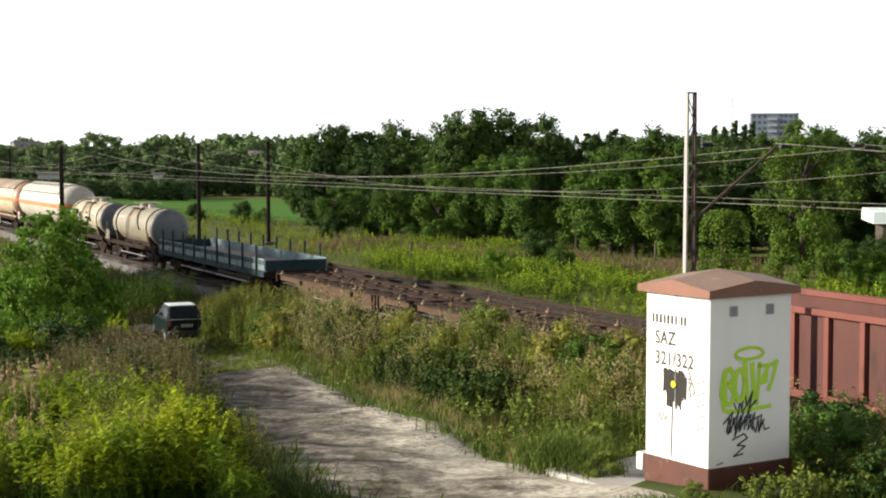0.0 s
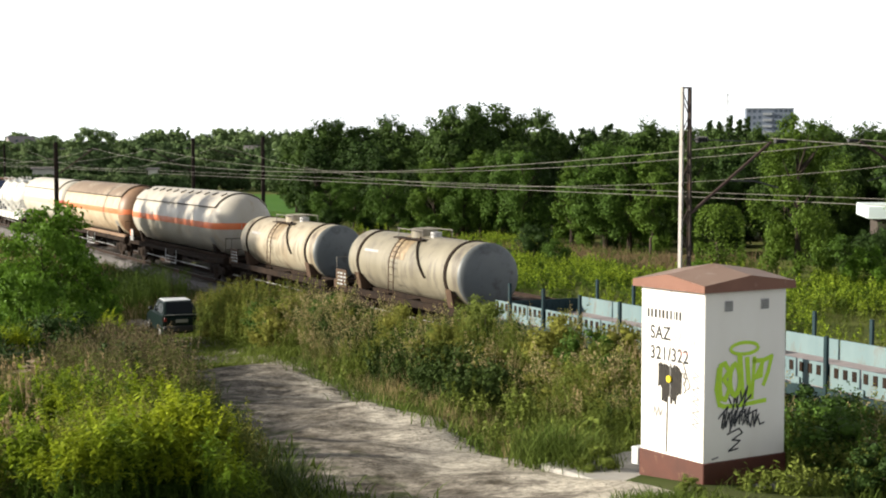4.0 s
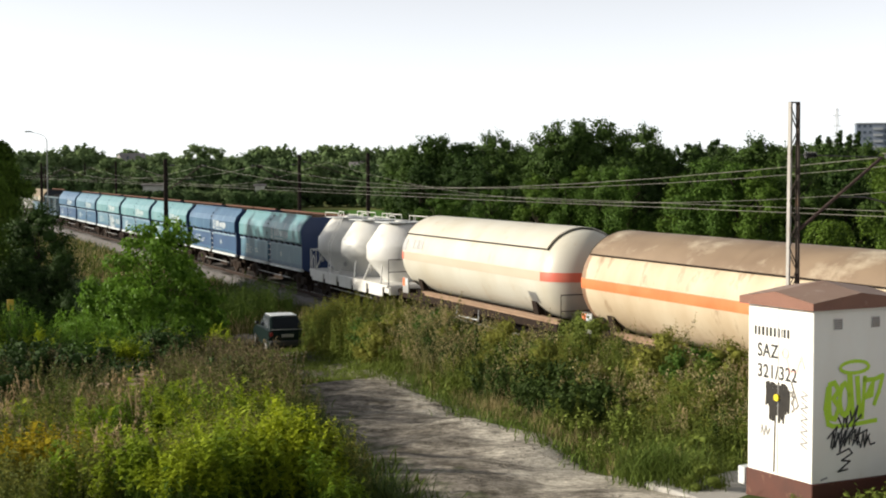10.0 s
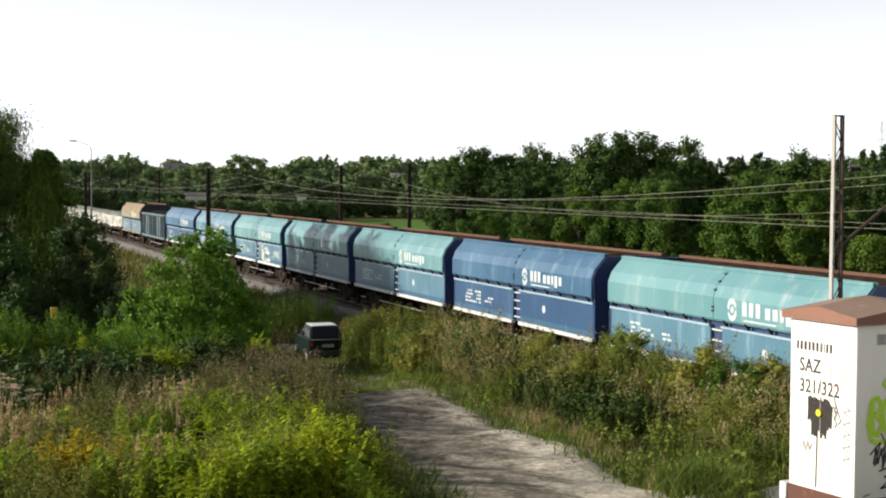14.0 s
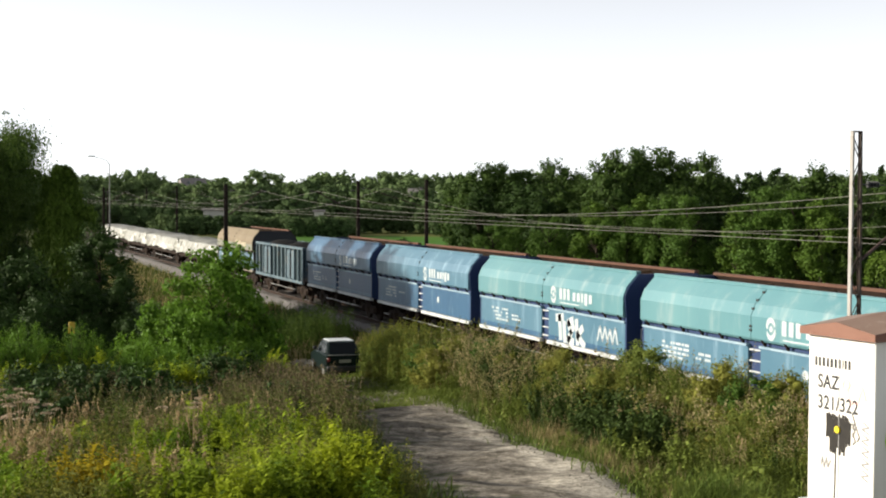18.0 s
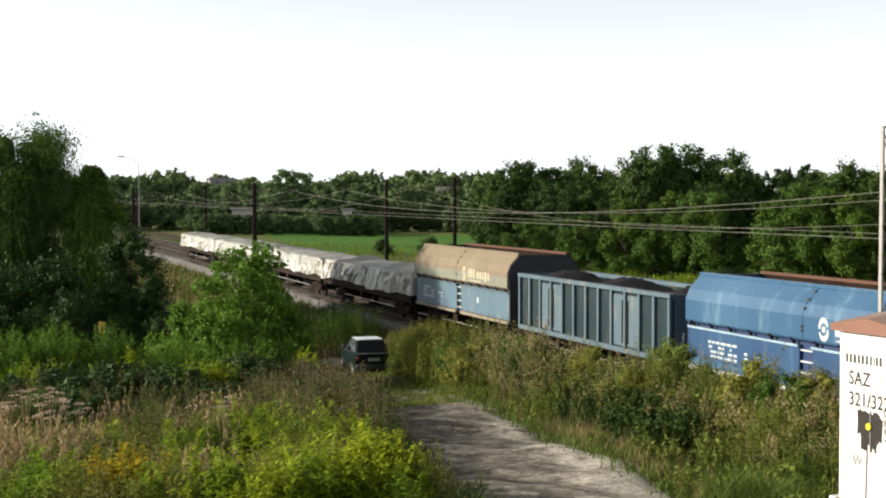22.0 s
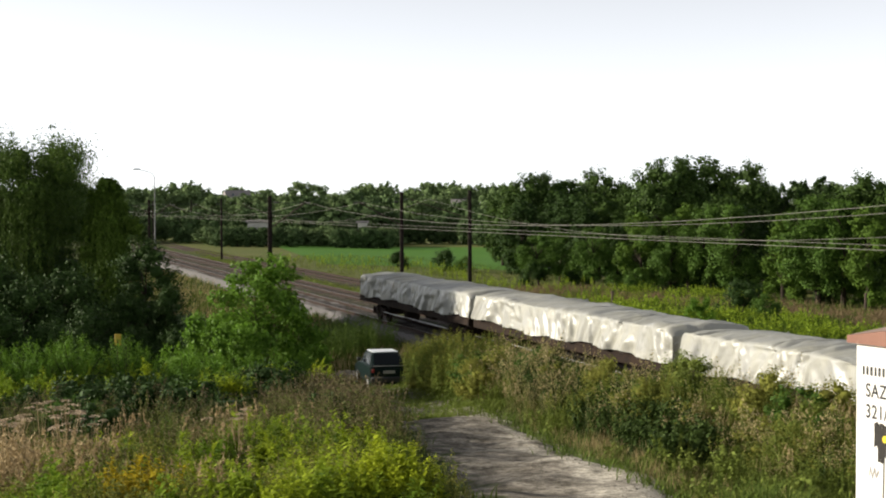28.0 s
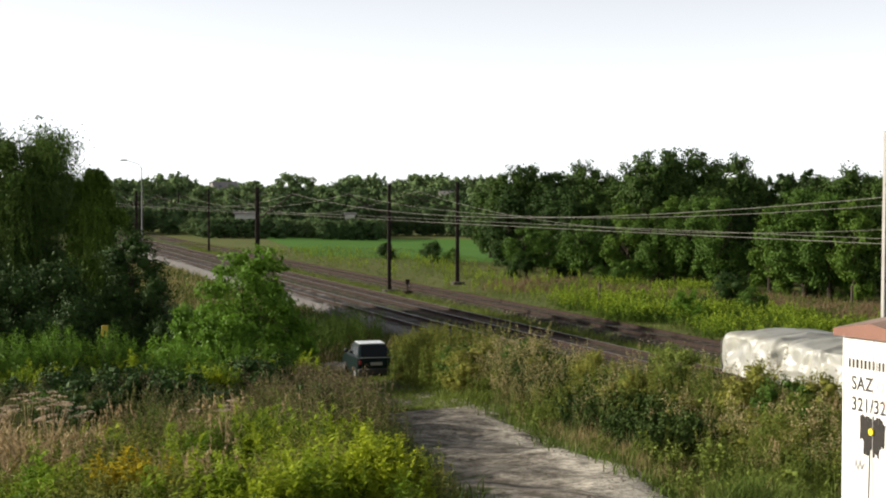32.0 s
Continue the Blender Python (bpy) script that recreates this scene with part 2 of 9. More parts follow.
M_FASCIA = mat("cabinet_fascia_paint", (0.20, 0.085, 0.05), 0.6, other=(0.155, 0.06, 0.035), size=0.3, stain=(0.32, 0.20, 0.14), stain_size=0.15, stain_amount=0.2)
M_BARK = mat("bark", (0.05, 0.04, 0.03), 0.95, other=(0.028, 0.022, 0.017), size=0.3, bump=0.03, spec=0.1)
M_LEAF = {
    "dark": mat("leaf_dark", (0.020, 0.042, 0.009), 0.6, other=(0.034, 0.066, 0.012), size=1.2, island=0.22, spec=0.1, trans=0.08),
    "deep": mat("leaf_deep", (0.032, 0.062, 0.012), 0.6, other=(0.052, 0.090, 0.016), size=1.6, island=0.22, spec=0.1, trans=0.1),
    "mid": mat("leaf_mid", (0.047, 0.096, 0.014), 0.6, other=(0.070, 0.128, 0.019), size=1.2, island=0.22, spec=0.1, trans=0.16),
    "bright": mat("leaf_bright", (0.062, 0.118, 0.015), 0.6, other=(0.092, 0.152, 0.021), size=1.2, island=0.22, spec=0.1, trans=0.18),
    "light": mat("leaf_light", (0.082, 0.172, 0.017), 0.6, other=(0.125, 0.225, 0.022), size=1.0, island=0.22, spec=0.15, trans=0.35),
    "olive": mat("leaf_olive", (0.064, 0.112, 0.014), 0.6, other=(0.092, 0.148, 0.019), size=1.0, island=0.25, spec=0.1, trans=0.2),
    "grey": mat("leaf_grey", (0.055, 0.085, 0.040), 0.6, other=(0.080, 0.112, 0.058), size=1.0, island=0.22, spec=0.1, trans=0.15),
    # distance haze is put into this leaf colour, paler and bluer
    "hazy": mat("leaf_painted_haze", (0.100, 0.150, 0.056), 0.8, other=(0.130, 0.182, 0.072), spec=0.1, size=5.0, island=0.2, trans=0.1),
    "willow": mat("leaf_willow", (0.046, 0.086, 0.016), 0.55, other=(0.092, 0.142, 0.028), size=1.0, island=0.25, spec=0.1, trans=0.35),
    # leaf colour slightly paled and blued to stand in for haze
    "far": mat("leaf_far_haze", (0.046, 0.080, 0.026), 0.8, other=(0.070, 0.112, 0.038), spec=0.15, size=4.0, island=0.2),
}


# ---- building kit ----
def finish(bm, name, smooth=True):
    me = bpy.data.meshes.new(name)
    bmesh.ops.recalc_face_normals(bm, faces=bm.faces)
    bm.to_mesh(me)
    bm.free()
    if smooth:
        me.polygons.foreach_set("use_smooth", [True] * len(me.polygons))
        me.set_sharp_from_angle(angle=radians(38))
    return me


def part(name, bm, material, parent, label="", loc=(0, 0, 0), turn=None):
    """One mesh object under a thing or a part; bm is a bmesh or a mesh that is shared."""
    me = finish(bm, name) if isinstance(bm, bmesh.types.BMesh) else bm
    if not me.materials:
        me.materials.append(material)
    ob = new(name, me)
    ob.parent = parent
    ob.matrix_basis = Matrix.Translation(loc) @ (turn or Matrix())
    if label:
        tagged(ob, label)
    return ob


def thing(name, m, label, category, group="", kind=""):
    ob = new(name)
    ob.empty_display_size = 0.3
    ob.matrix_basis = m
    return tagged(ob, label, category, group, kind)


def single(name, bm, material, label, category, group="", kind="", m=None):
    me = finish(bm, name) if isinstance(bm, bmesh.types.BMesh) else bm
    if not me.materials:
        me.materials.append(material)
    ob = new(name, me)
    ob.matrix_basis = m or Matrix()
    return tagged(ob, label, category, group, kind)


def box(bm, x0, x1, y0, y1, z0, z1, bevel=0.0, m=None):
    vs = [bm.verts.new(c) for c in ((x0, y0, z0), (x1, y0, z0), (x1, y1, z0), (x0, y1, z0), (x0, y0, z1), (x1, y0, z1), (x1, y1, z1), (x0, y1, z1))]
    fs = [bm.faces.new([vs[i] for i in f]) for f in ((3, 2, 1, 0), (4, 5, 6, 7), (0, 1, 5, 4), (1, 2, 6, 5), (2, 3, 7, 6), (3, 0, 4, 7))]
    if bevel:
        bmesh.ops.bevel(bm, geom=list({e for f in fs for e in f.edges}), offset=bevel, segments=1, affect="EDGES")
    elif m:
        bmesh.ops.transform(bm, matrix=m, verts=vs)
    return bm


def rod(bm, a, b, r, r2=None, n=8, caps=True):
    a, b = Vector(a), Vector(b)
    q = (b - a).to_track_quat("Z", "Y")
    rings = []
    for p, rad in ((a, r), (b, r if r2 is None else r2)):
        rings.append([bm.verts.new(p + q @ Vector((rad * math.cos(k * 2 * math.pi / n), rad * math.sin(k * 2 * math.pi / n), 0))) for k in range(n)])
    for k in range(n):
        bm.faces.new((rings[0][k], rings[0][(k + 1) % n], rings[1][(k + 1) % n], rings[1][k]))
    if caps:
        bm.faces.new(rings[0][::-1])
        bm.faces.new(rings[1])
    return bm


def pipe(bm, points, r, n=6):
    """One bent tube through the points."""
    pts = [Vector(p) for p in points]
    rings = []
    for k, p in enumerate(pts):
        d = (pts[min(k + 1, len(pts) - 1)] - pts[max(k - 1, 0)]).normalized()
        q = d.to_track_quat("Z", "Y")
        if rings and q.dot(last) < 0:
            q.negate()
        last = q
        rings.append([bm.verts.new(p + q @ Vector((r * math.cos(i * 2 * math.pi / n), r * math.sin(i * 2 * math.pi / n), 0))) for i in range(n)])
    for a, b in zip(rings, rings[1:]):
        for i in range(n):
            bm.faces.new((a[i], a[(i + 1) % n], b[(i + 1) % n], b[i]))
    bm.faces.new(rings[0][::-1])
    bm.faces.new(rings[-1])
    return bm


def prism(bm, profile, y0, y1):
    """A closed profile of (x, z) drawn out from y0 to y1."""
    ends = [[bm.verts.new((x, y, z)) for x, z in profile] for y in (y0, y1)]
    n = len(profile)
    for k in range(n):
        bm.faces.new((ends[0][k], ends[0][(k + 1) % n], ends[1][(k + 1) % n], ends[1][k]))
    bm.faces.new(ends[0][::-1])
    bm.faces.new(ends[1])
    return bm


def lathe(bm, profile, centre=(0, 0, 0), axis="y", n=40, arc=(0, 360)):
    """(along, radius) pairs turned round the y or z axis through centre; an arc under 360 degrees leaves an open sheet."""
    full = arc[1] - arc[0] >= 360
    k = n if full else n + 1
    cx, cy, cz = centre
    rings = []
    for s, r in profile:
        ring = []
        for i in range(k):
            a = radians(arc[0] + (arc[1] - arc[0]) * i / n)
            if axis == "y":
                ring.append(bm.verts.new((cx + r * math.sin(a), cy + s, cz + r * math.cos(a))))
            else:
                ring.append(bm.verts.new((cx + r * math.cos(a), cy + r * math.sin(a), cz + s)))
        rings.append(ring)
    for p, q in zip(rings, rings[1:]):
        for i in range(n):
            j = (i + 1) % k
            bm.faces.new((p[i], p[j], q[j], q[i]))
    if full:
        for ring, rev in ((rings[0], True), (rings[-1], False)):
            if (ring[0].co - ring[n // 2].co).length > 0.02:
                bm.faces.new(ring[::-1] if rev else ring)
    return bm


def bm_():
    return bmesh.new()


def quads(name, verts, faces, material_ids=None):
    """A mesh from arrays of corners and four-cornered faces."""
    me = bpy.data.meshes.new(name)
    verts, faces = np.asarray(verts, np.float32), np.asarray(faces, np.int32)
    me.vertices.add(len(verts))
    me.vertices.foreach_set("co", verts.ravel())
    me.loops.add(faces.size)
    me.loops.foreach_set("vertex_index", faces.ravel())
    me.polygons.add(len(faces))
    me.polygons.foreach_set("loop_start", np.arange(len(faces), dtype=np.int32) * faces.shape[1])
    if material_ids is not None:
        me.polygons.foreach_set("material_index", np.asarray(material_ids, np.int32))
    me.update(calc_edges=True)
    me.validate()
    return me


# ---- the lie of the land ----
def step(a, b, v):
    t = np.clip((v - a) / (b - a), 0, 1)
    return t * t * (3 - 2 * t)


def land(x, y):
    """Height of the ground: the bank on which the viewer stands falls to the line; a low ridge runs beside it."""
    x, y = np.asarray(x, float), np.asarray(y, float)
    r = np.hypot(x, y)
    z = np.interp(r, (0, 8, 19, 30, 55, 75, 3000), (4.35, 3.3, 1.65, 0.95, -0.62, -0.7, -0.7))
    z = z + 0.80 * np.exp(-((x - 15.2) / 1.5) ** 2) * (1 - step(40, 52, y)) * step(18, 24, y)
    z = z + 0.25 * np.exp(-((x - 16.2) / 1.2) ** 2) * step(38, 50, y) * (1 - step(90, 120, y))
    wobble = 0.10 * np.sin(x * 0.9 + 1.3) * np.sin(y * 0.7) + 0.06 * np.sin(x * 2.3) * np.sin(y * 1.9 + 0.5)
    z = z + wobble * (1 - step(60, 90, r))
    w = step(15.2, 18.4, x)
    z = z * (1 - w) + (-0.62) * w
    z = z - 0.5 * step(36, 70, x) + 0.9 * step(120, 420, r)
    return z


def land_at(x, y):
    return float(land(x, y))


ROAD = [(6.4, 2), (7.3, 10), (8.15, 16), (8.75, 20.8), (9.3, 24.5), (9.9, 28), (10.75, 33.5), (11.65, 38.5), (12.9, 47), (13.5, 56), (13.0, 62), (10.5, 67), (4, 72), (-10, 78)]


def off_road(p):
    """Distance of each point from the middle of the gravel track."""
    line = np.array(ROAD, float)
    d = np.full(len(p), 1e9)
    for a, b in zip(line, line[1:]):
        t = np.clip(((p - a) @ (b - a)) / ((b - a) @ (b - a)), 0, 1)
        d = np.minimum(d, np.linalg.norm(p - (a + t[:, None] * (b - a)), axis=1))
    return d


ax = np.concatenate([-np.geomspace(2600, 30, 26), np.arange(-28, 62, 1.0), np.geomspace(64, 2600, 30)])
ay = np.concatenate([-np.geomspace(2600, 14, 16), np.arange(-12, 130, 1.0), np.geomspace(132, 2900, 40)])
gx, gy = np.meshgrid(ax, ay)
gz = land(gx, gy)
bed = off_road(np.stack([gx.ravel(), gy.ravel()], 1)).reshape(gx.shape)
gz = gz - 0.14 * (1 - step(1.5, 2.4, bed))
nx, ny = len(ax), len(ay)
idx = np.arange(nx * ny).reshape(ny, nx)
gme = quads("ground", np.stack([gx, gy, gz], -1).reshape(-1, 3), np.stack([idx[:-1, :-1], idx[:-1, 1:], idx[1:, 1:], idx[1:, :-1]], -1).reshape(-1, 4))
gme.polygons.foreach_set("use_smooth", [True] * len(gme.polygons))
single("ground", gme, M_GROUND, "uneven ground of soil, weeds and dry grass", "ground", kind="structure")


def strip(name, centre, width, lift, material, label, category, ragged=0.0, seed=1, across=6, res=0.5):
    """A sheet laid on the land along a line of (x, y) points, with widths, and ragged edges."""
    rng = np.random.default_rng(seed)
    pts = np.array(centre, float)
    s = np.r_[0, np.cumsum(np.hypot(*np.diff(pts, axis=0).T))]
    u = np.arange(0, s[-1], res)
    px, py = np.interp(u, s, pts[:, 0]), np.interp(u, s, pts[:, 1])
    k = np.ones(9) / 9
    px[4:-4], py[4:-4] = np.convolve(px, k, "valid"), np.convolve(py, k, "valid")
    wd = np.interp(u, s, width)
    tx, ty = np.gradient(px), np.gradient(py)
    ln = np.hypot(tx, ty)
    nxn, nyn = -ty / ln, tx / ln
    left = wd / 2 + ragged * np.convolve(rng.normal(size=len(u)), np.ones(5) / 3, "same")
    right = wd / 2 + ragged * np.convolve(rng.normal(size=len(u)), np.ones(5) / 3, "same")
    f = np.linspace(-1, 1, across + 1)
    off = np.where(f[None] < 0, f[None] * right[:, None], f[None] * left[:, None])
    vx, vy = px[:, None] + off * nxn[:, None], py[:, None] + off * nyn[:, None]
    vz = land(vx, vy) + lift - 0.16 * np.abs(f[None]) ** 8
    i = np.arange(vx.size).reshape(vx.shape)
    me = quads(name, np.stack([vx, vy, vz], -1).reshape(-1, 3), np.stack([i[:-1, :-1], i[:-1, 1:], i[1:, 1:], i[1:, :-1]], -1).reshape(-1, 4))
    me.polygons.foreach_set("use_smooth", [True] * len(me.polygons))
    me.attributes.new("across", "FLOAT", "POINT").data.foreach_set("value", np.broadcast_to(f, vx.shape).astype(np.float32).ravel())
    return single(name, me, material, label, category, kind="structure")


strip("track_road", ROAD, [4.3, 4.6, 4.9, 4.7, 4.4, 4.0, 3.6, 3.1, 2.2, 2.1, 2.4, 2.4, 2.4, 2.4], 0.04, M_ROAD, "pale rutted gravel track with sandy edges", "road", 0.26, 3, 10)


def sheet(name, corners, lift, material, label, category, n=24):
    """A patch of land cover between four corners."""
    a, b, c, d = [np.array(p, float) for p in corners]
    u, v = np.meshgrid(np.linspace(0, 1, n), np.linspace(0, 1, n))
    p = (a * ((1 - u) * (1 - v))[..., None] + b * (u * (1 - v))[..., None] + c * (u * v)[..., None] + d * ((1 - u) * v)[..., None])
    z = land(p[..., 0], p[..., 1]) + lift
    i = np.arange(n * n).reshape(n, n)
    me = quads(name, np.concatenate([p, z[..., None]], -1).reshape(-1, 3), np.stack([i[:-1, :-1], i[:-1, 1:], i[1:, 1:], i[1:, :-1]], -1).reshape(-1, 4))
    me.polygons.foreach_set("use_smooth", [True] * (n - 1) ** 2)
    return single(name, me, material, label, category, kind="structure")


sheet("field", [(37.5, 163), (74, 128), (92, 222), (47, 245)], 0.08, M_FIELD, "flat field of bright green young crop", "field")
sheet("meadow", [(31.5, -40), (60, -40), (140, 320), (32, 330)], 0.035, M_MEADOW, "rough meadow beside the railway line", "meadow", 50)

# ---- the railway ----
T1, T2, T3 = 21.2, 24.9, 30.2
Y_A, Y_B = -70.0, 620.0


def trackbed(name, xc, top, half, foot, drop, material, label):
    bm = bm_()
    ys = np.r_[np.arange(Y_A, 160, 1.0), np.arange(160, Y_B + 1, 20.0)]
    rng = np.random.default_rng(int(xc * 10))
    prof = [(-foot, -drop), (-half, 0), (-0.8, 0.02), (0, -0.02), (0.8, 0.02), (half, 0), (foot, -drop)]
    rows = [[bm.verts.new((xc + x + rng.normal(0, 0.05), y, top + z + rng.normal(0, 0.018))) for x, z in prof] for y in ys]
    for p, q in zip(rows, rows[1:]):
        for k in range(len(prof) - 1):
            bm.faces.new((p[k], p[k + 1], q[k + 1], q[k]))
    return single(name, bm, material, label, "trackbed", kind="structure")


trackbed("ballast_bed", T1, -0.19, 1.6, 2.3, 0.5, M_BALLAST, "pale crushed stone ballast under the near track")
trackbed("ballast_bed_old", T2, -0.26, 1.5, 2.1, 0.36, M_BALLAST_OLD, "dark rusty ballast under the middle track")
trackbed("ballast_bed_overgrown", T3, -0.33, 1.25, 1.8, 0.28, M_BALLAST_OLD, "dark overgrown ballast under the disused track")


def track(xc, z, label, sleepers, rust):
    t = thing("railway_track", pose(xc, 0, z), label, "track", "tracks", "structure")
    for sx in (-1, 1):
        x = sx * 0.7535
        bm = bm_()
        prism(bm, [(x - 0.07, -0.17), (x + 0.07, -0.17), (x + 0.07, -0.155), (x + 0.01, -0.13), (x + 0.01, -0.045), (x + 0.036, -0.03), (x + 0.036, -0.003),
                   (x - 0.036, -0.003), (x - 0.036, -0.03), (x - 0.01, -0.045), (x - 0.01, -0.13), (x - 0.07, -0.155)], Y_A, Y_B)
        rail = part("rail", bm, M_RAIL, t)
        bm = bm_()
        box(bm, x - 0.032, x + 0.032, Y_A, Y_B, -0.003, 0.001)
        part("running_face", bm, M_RAIL if rust else M_RAILTOP, rail, "" if rust else "bright worn running face")
    bm = bm_()
    for k in range(int((240 - Y_A) / 0.62)):
        y = Y_A + k * 0.62
        box(bm, -1.3, 1.3, y - 0.13, y + 0.13, -0.30, -0.165)
    s = part("sleepers", bm, sleepers, t, "row of sleepers")
    tagged(s, kind="stuff")
    return t


M_TIMBER = mat("old_timber_sleeper", (0.055, 0.04, 0.03), 0.9, other=(0.09, 0.06, 0.045), size=0.4, island=0.3)
track(T1, 0.0, "running track with shiny rails on concrete sleepers", M_SLEEPER, False)
track(T2, -0.07, "running track with bright rails on dark timber sleepers", M_TIMBER, False)
track(T3, -0.14, "disused rusty track sunk in weeds", M_TIMBER, True)


# ---- overhead line ----
def lattice_mast(x, y, top, label, base=-0.7, w0=0.29, w1=0.21, lean=0.0, paint=None):
    """Two channel legs joined by diagonal flat bars, narrowing upwards, on a concrete foot."""
    t = thing("overhead_line_mast", pose(x, y, base), label, "mast", "overhead line masts")
    h = top - base
    paint = paint or M_MAST
    bm = bm_()
    box(bm, -0.45, 0.45, -0.45, 0.45, -0.5, 0.35, 0.04)
    part("concrete_foot", bm, M_DARKFOOT, t)
    for s in (-1, 1):
        bm = bm_()
        out = [(0.006, -0.05), (0.006, 0.05), (-0.034, 0.05), (-0.034, 0.040), (-0.006, 0.040), (-0.006, -0.040), (-0.034, -0.040), (-0.034, -0.05)]
        lo, hi = [[bm.verts.new((s * (w + u), v, z)) for u, v in out] for z, w in ((0.3, w0 / 2), (h, w1 / 2))]
        for k in range(8):
            bm.faces.new((lo[k], lo[(k + 1) % 8], hi[(k + 1) % 8], hi[k]))
        bm.faces.new(lo[::-1])
        bm.faces.new(hi)
        # sunlight painted in: the leg towards the sun gets the pale colour
        part("leg", bm, M_MASTLIT if s < 0 and paint == M_MAST else paint, t)
    n = int(h / 0.5)
    for k in range(n):
        za, zb = 0.4 + (h - 0.5) * k / n, 0.4 + (h - 0.5) * (k + 1) / n
        s = 1 if k % 2 else -1
        wa, wb = [(w0 + (w1 - w0) * q / h) / 2 for q in (za, zb)]
        for v in (-0.046, 0.046):
            bm = bm_()
            rod(bm, (s * wa, v, za), (-s * wb, v, zb), 0.014 if paint == M_MAST else 0.034, n=4)
            part("lacing_bar", bm, paint, t)
    if paint != M_MAST:
        # a riveted web fills the space between the legs
        bm = bm_()
        web = [bm.verts.new((s * w / 2, v, z)) for v in (-0.02, 0.02) for s, w, z in ((-1, w0, 0.3), (1, w0, 0.3), (1, w1, h - 0.03), (-1, w1, h - 0.03))]
        bm.faces.new(web[:4])
        bm.faces.new(web[:3:-1])
        for k in range(4):
            bm.faces.new((web[k], web[4 + k], web[4 + (k + 1) % 4], web[(k + 1) % 4]))
        part("web_plate", bm, paint, t)
    bm = bm_()
    box(bm, -w1 / 2 - 0.004, w1 / 2 + 0.004, -0.05, 0.05, h - 0.02, h + 0.01)
    part("cap_plate", bm, paint, t)
    return t


def bracket(mast, reach, z_foot, z_tip, base=-0.7):
    """A slanting tube with its stay, insulators and steady arm."""
    s = 1 if reach > 0 else -1
    bm = bm_()
    rod(bm, (s * 0.15, 0, z_foot - base), (reach, 0, z_tip - base), 0.034, n=8)
    a = part("bracket_tube", bm, M_RUSTMETAL, mast, "slanting rusty bracket tube")
    bm = bm_()
    rod(bm, (s * 0.12, 0, z_tip + 0.05 - base), (reach, 0, z_tip - base), 0.012, n=5)
    part("stay_rod", bm, M_BLACK, a)
    bm = bm_()
    for k in range(4):
        p = Vector((s * (0.28 + 0.07 * k), 0, z_tip + 0.05 - base))
        rod(bm, p, p + Vector((s * 0.05, 0, 0)), 0.07, 0.04, n=10)
    part("insulator", bm, M_BLACK, a, "dark ribbed insulator")
    bm = bm_()
    for k in range(3):
        p = Vector((reach + s * (0.1 + 0.1 * k), 0, z_tip + 0.02 - base))
        rod(bm, p, p + Vector((s * 0.08, 0, 0)), 0.05, 0.05, n=8)
    part("clamp", bm, M_BLACK, a)
    bm = bm_()
    f = 0.45
    p = Vector((s * 0.15, 0, z_foot - base)).lerp(Vector((reach, 0, z_tip - base)), f)
    pipe(bm, [p, (p.x + s * 0.7, 0, p.z - 0.02), (p.x + s * 1.3, 0, p.z - 0.16)], 0.018, 5)
    part("steady_arm", bm, M_BLACK, a)


M_DARKFOOT = mat("stained_dark_concrete", (0.085, 0.078, 0.068), 0.9, other=(0.055, 0.05, 0.043), size=0.4, bump=0.01, spec=0.1)
# lit copy of the mast colour for the leg facing the sun
M_MASTLIT = mat("mast_sunlit_leg", (0.36, 0.345, 0.325), 0.7, 0.0, spec=0.3, other=(0.28, 0.26, 0.235), size=0.5, stain=(0.25, 0.17, 0.11), stain_size=0.3, stain_amount=0.2)
M_MASTRUST = mat("mast_rust_brown", (0.13, 0.062, 0.040), 0.85, 0.0, spec=0.15, other=(0.085, 0.042, 0.03), size=0.5)
M_MAST = mat("mast_brown_grey_paint", (0.07, 0.055, 0.047), 0.8, 0.0, spec=0.2, other=(0.05, 0.038, 0.032), size=0.5, stain=(0.16, 0.09, 0.05), stain_size=0.3, stain_amount=0.3)
M_MASTBROWN = mat("mast_brown_paint", (0.036, 0.028, 0.024), 0.9, 0.0, spec=0.05, other=(0.026, 0.02, 0.018), size=0.5)
M_RUSTMETAL = mat("rusted_tube", (0.06, 0.034, 0.026), 0.85, 0.0, other=(0.04, 0.025, 0.02), size=0.3)
near_masts, far_masts = [(17.45, 25.2, 7.3), (17.2, 89.8, 6.65), (17.2, 156.0, 6.7), (17.2, 222.0, 6.8), (17.2, -41, 7.3)], [(28.3, 29.0, 7.2), (28.2, 99.0, 7.0), (28.2, 178.0, 7.0), (28.2, 250.0, 7.0), (28.2, -41, 7.2)]
for x, y, top in near_masts:
    m = lattice_mast(x, y, top, "lattice mast of the overhead line, near ones with a pale-painted sunlit leg", paint=M_MAST if y < 60 else M_MASTBROWN)
    bracket(m, 2.15, 4.75, 6.2)
for x, y, top in far_masts:
    m = lattice_mast(x, y, top, "brown steel mast of the overhead line beyond the tracks", w0=0.24, w1=0.20, paint=M_MASTRUST if y < 60 else M_MASTBROWN)
    bracket(m, -3.0, 4.75, 6.25)
for x, y, top in ((35.8, 106.8, 7.2), (36.0, 188.0, 7.2), (36.2, 262.0, 7.2)):
    m = lattice_mast(x, y, top, "dark brown steel mast standing in the grass", w0=0.28, w1=0.24, paint=M_MASTBROWN)
    bracket(m, -4.7, 5.1, 6.5)


